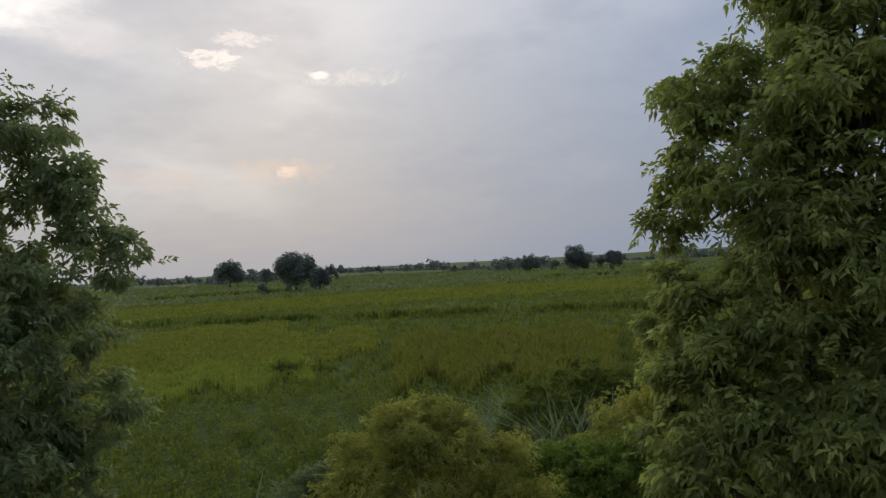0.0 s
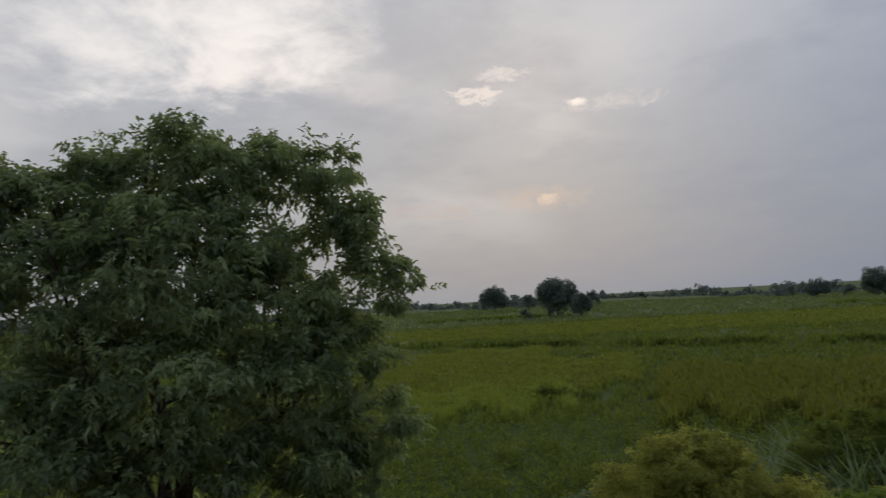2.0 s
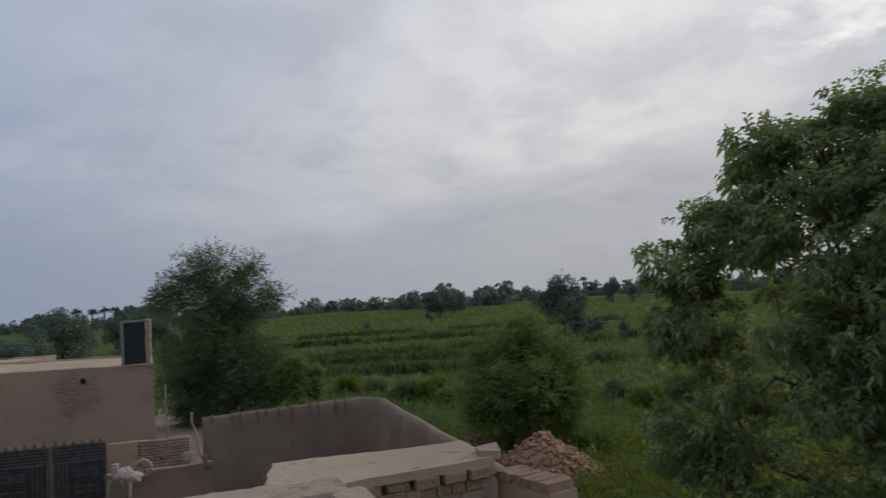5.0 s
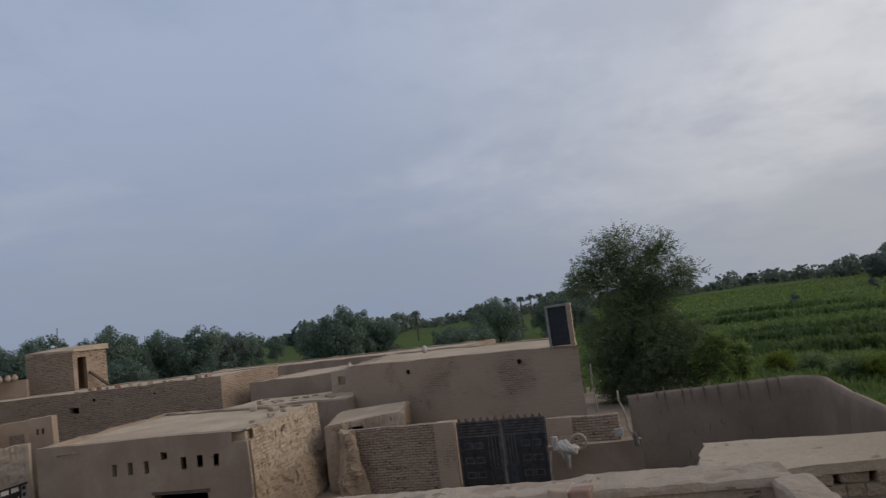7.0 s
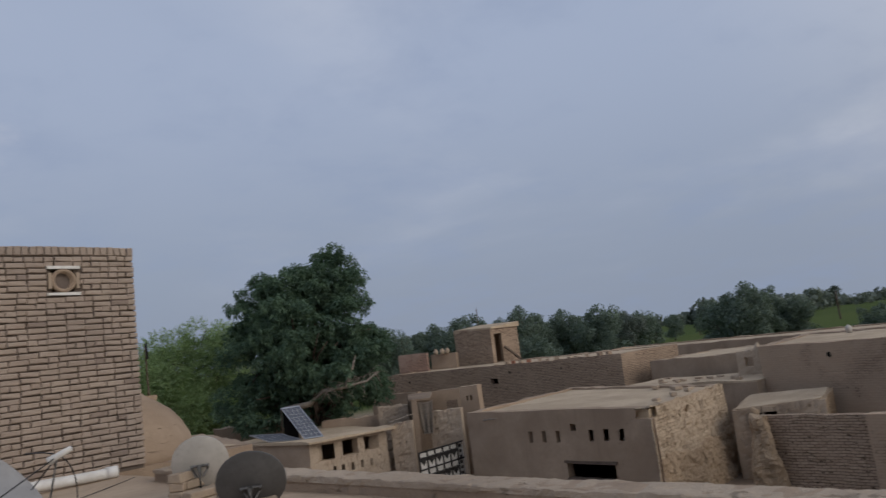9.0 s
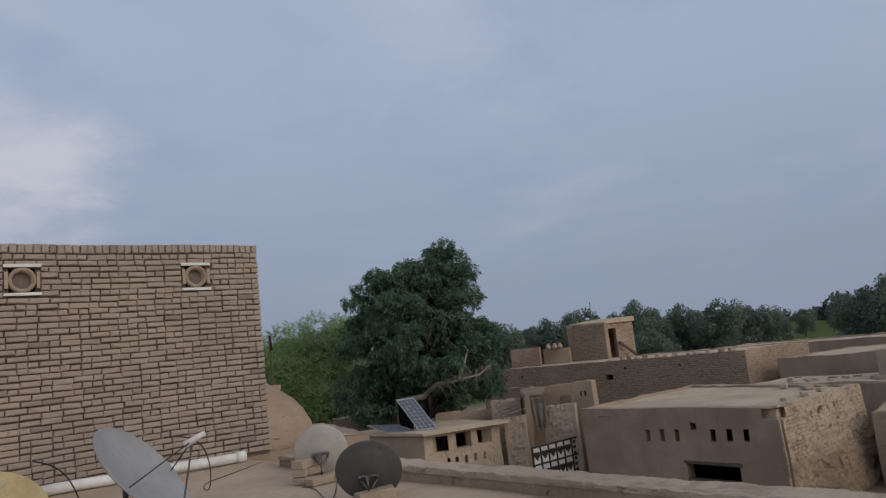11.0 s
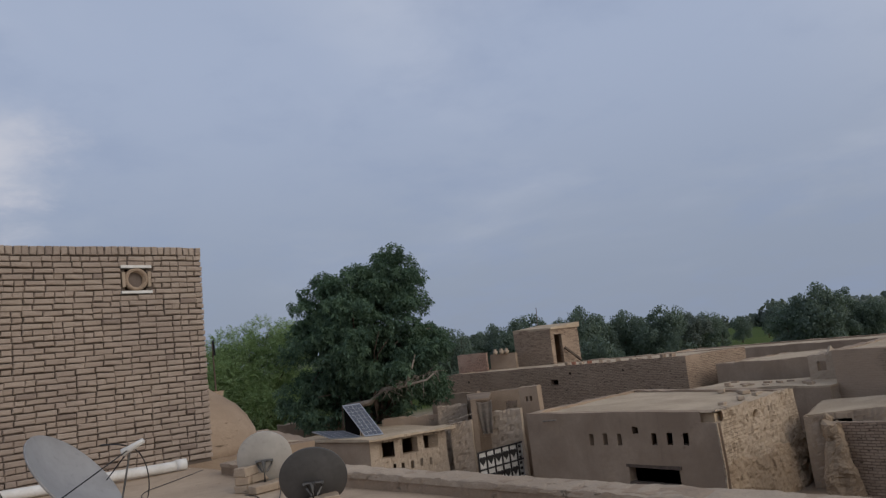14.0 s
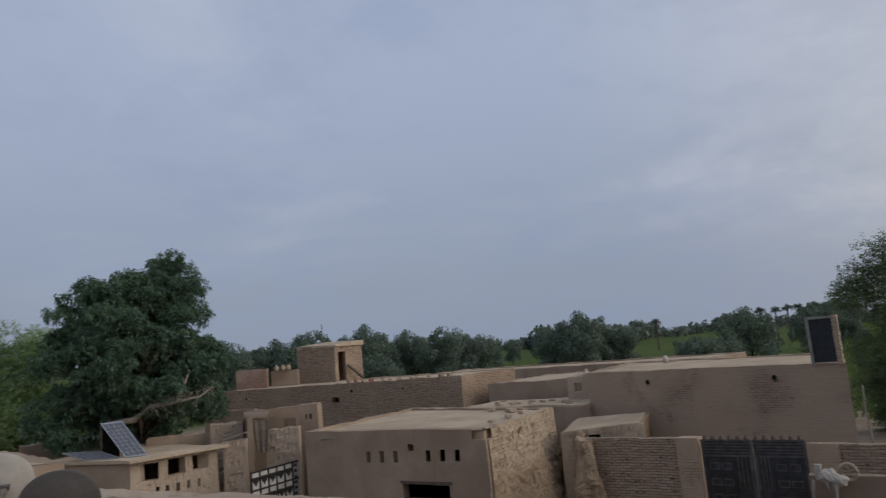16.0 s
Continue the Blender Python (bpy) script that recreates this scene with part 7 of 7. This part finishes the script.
for i, (az, sl, d) in enumerate(((111.65, 0.017, 230), (105.35, 0.016, 215), (104.3, 0.019, 215), (103.3, 0.018, 220), (102.5, 0.0195, 215), (101.8, 0.0195, 220), (100.8, 0.0195, 215), (99.9, 0.018, 220), (106.6, 0.013, 230), (66.2, 0.0195, 285))):
    p = place(az, d, 0)
    palm(p, EYE + sl * d - 1.0, 300 + i)


# ---- bricks ----
def brick_material(name, island):
    m, t = material(name)
    r = t.n("ShaderNodeNewGeometry").outputs["Random Per Island"] if island else t.n("ShaderNodeObjectInfo").outputs["Random"]
    p = t.n("ShaderNodeNewGeometry").outputs["Position"]
    n1, n2 = t.noise(p, 0.8, 4.0), t.noise(p, 28.0, 6.0, 0.7)
    c = t.mix(r, col(0.355, 0.282, 0.226), col(0.415, 0.335, 0.27))
    c = t.mix(t.math("MULTIPLY", t.math("GREATER_THAN", t.math("FRACT", t.math("MULTIPLY", r, 17.3)), 0.972), 0.5), c, col(0.17, 0.125, 0.105))
    c = t.mix(t.math("MULTIPLY", t.ramp(n1, 0.42, 0.66), 0.35), c, col(0.25, 0.20, 0.17))
    c = t.mix(t.math("MULTIPLY", t.ramp(n2, 0.45, 0.75), 0.3), c, col(0.19, 0.145, 0.12))
    return finish(m, t, principled(t, c, 0.92, bump(t, n2, 0.9, 0.012), spec=0.15))


BRICK_ONE, BRICK_MANY = brick_material("wall_brick", False), brick_material("wall_brick_joined", True)


def brick_mesh(l, h, d, seed):
    rnd = random.Random(seed)
    bm = bmesh.new()
    box(bm, (0, -d, 0), (l, 0, h), None, 0.0065, rnd)
    edges = [e for e in bm.edges if min(v.co.y for v in e.verts) > -0.02]
    bmesh.ops.bevel(bm, geom=edges, offset=0.011, segments=1, affect="EDGES")
    bmesh.ops.recalc_face_normals(bm, faces=bm.faces)
    me = bpy.data.meshes.new("brick")
    bm.to_mesh(me)
    bm.free()
    me.materials.append(BRICK_ONE)
    return me


def lay_bricks():
    rnd = random.Random(12)
    long_ones = [brick_mesh(0.232, 0.0655, 0.1, i) for i in range(8)]
    short_ones = [brick_mesh(0.112, 0.0655, 0.1, 20 + i) for i in range(8)]
    caps = [brick_mesh(0.082, 0.118, 0.1, 40 + i) for i in range(6)]
    out = -V
    joined = bmesh.new()
    base = base_of(room)
    rot = Matrix(((U.x, out.x, 0, 0), (U.y, out.y, 0, 0), (0, 0, 1, 0), (0, 0, 0, 1)))
    courses = 37
    ch = (H_TOP - 0.125 - ROOF) / courses
    count = 0

    def put(me, s, z, proud, tilt):
        nonlocal count
        m = Matrix.Translation(BR0 + U * s + out * (0.012 + proud) + Vector((0, 0, z))) @ rot @ Matrix.Rotation(tilt, 4, "Y")
        if s < 1.72 and count < 300:
            ob = new("brick", me)
            ob.parent = room
            ob.matrix_basis = Matrix.Translation(-base) @ m
            count += 1
        else:
            k = len(joined.verts)
            joined.from_mesh(me)
            joined.verts.ensure_lookup_table()
            for v in joined.verts[k:]:
                v.co = m @ v.co
    for c in range(courses):
        z = ROOF + 0.006 + c * ch
        s = 0.0
        first = True
        while s < BW - 0.25:
            header = rnd.random() < (0.7 if c % 3 == 0 else 0.34) or (first and c % 2)
            l = 0.112 if header else 0.232
            hit = [v for v in VENTS if s + l > v - 0.21 and s < v + 0.21 and abs(z + 0.038 - VZ) < 0.215]
            if hit:
                room_left = hit[0] - 0.215 - s
                if room_left > 0.03:  # a cut brick up to the vent's frame
                    put(brick_mesh(room_left, 0.0655, 0.1, c), s, z, 0.0, 0.0)
                s = hit[0] + 0.215
                continue
            put(rnd.choice(short_ones if header else long_ones), s, z + 0.012 * math.sin(s * 1.3 + c * 0.06) + rnd.uniform(-0.004, 0.004), rnd.uniform(-0.011, 0.011), rnd.uniform(-0.018, 0.018))
            s += l + rnd.uniform(0.006, 0.016)
            first = False
    s = 0.0
    while s < BW - 0.1:
        put(rnd.choice(caps), s, H_TOP - 0.117 + 0.008 * math.sin(s * 2.1), rnd.uniform(-0.006, 0.006), rnd.uniform(-0.03, 0.03))
        s += 0.082 + rnd.uniform(0.008, 0.014)
    me = bpy.data.meshes.new("brickwork")
    joined.to_mesh(me)
    joined.free()
    me.materials.clear()
    tagged(part("brickwork", me, BRICK_MANY, room, "further bricks of the same wall"), kind="stuff")


lay_bricks()


def rows_on_block():
    """Brick courses that show under the block's eroded edge, and the stub's top."""
    rnd = random.Random(5)
    run = (K[1] - K[0]).normalized()
    inward = Vector((run.y, -run.x, 0)) if run.y * K[0].x - run.x * K[0].y > 0 else Vector((-run.y, run.x, 0))
    total = (K[1] - K[0]).length
    for row, z in ((0, 4.27), (1, 4.19)):
        y = 0.1
        while y < total - 0.1:
            l = 0.115 if row == 0 else 0.235
            bm = bmesh.new()
            m = Matrix(((run.x, inward.x, 0, K[0].x), (run.y, inward.y, 0, K[0].y), (0, 0, 1, 0), (0, 0, 0, 1)))
            box(bm, (y, 0.022 * row + rnd.uniform(-.012, .012), z), (min(y + l, total - 0.02), 0.18, z + 0.074), m, 0.006, rnd)
            part("brick", bm, MUD_LIGHT if row else MUD_ROUGH, block)
            y += l + rnd.uniform(0.004, 0.02)
    for i in range(6):
        bm = bmesh.new()
        a = Vector((-5.86, 1.66, 0)).lerp(Vector((-5.2, 1.88, 0)), i / 6)
        m = Matrix.Translation((a.x, a.y, 4.295)) @ Matrix.Rotation(0.322, 4, "Z")
        box(bm, (0, 0, 0), (0.108, 0.26, 0.075), m, 0.008, rnd)
        part("brick", bm, MUD_ROUGH if i < 2 else bpy.data.materials["dusty_red_brick"], stub)
    bm = bmesh.new()
    box(bm, (-5.95, 1.52, 4.46), (-5.75, 1.70, 4.56), None, 0.02, rnd)
    part("brick", bm, MUD_LIGHT, block)


rows_on_block()
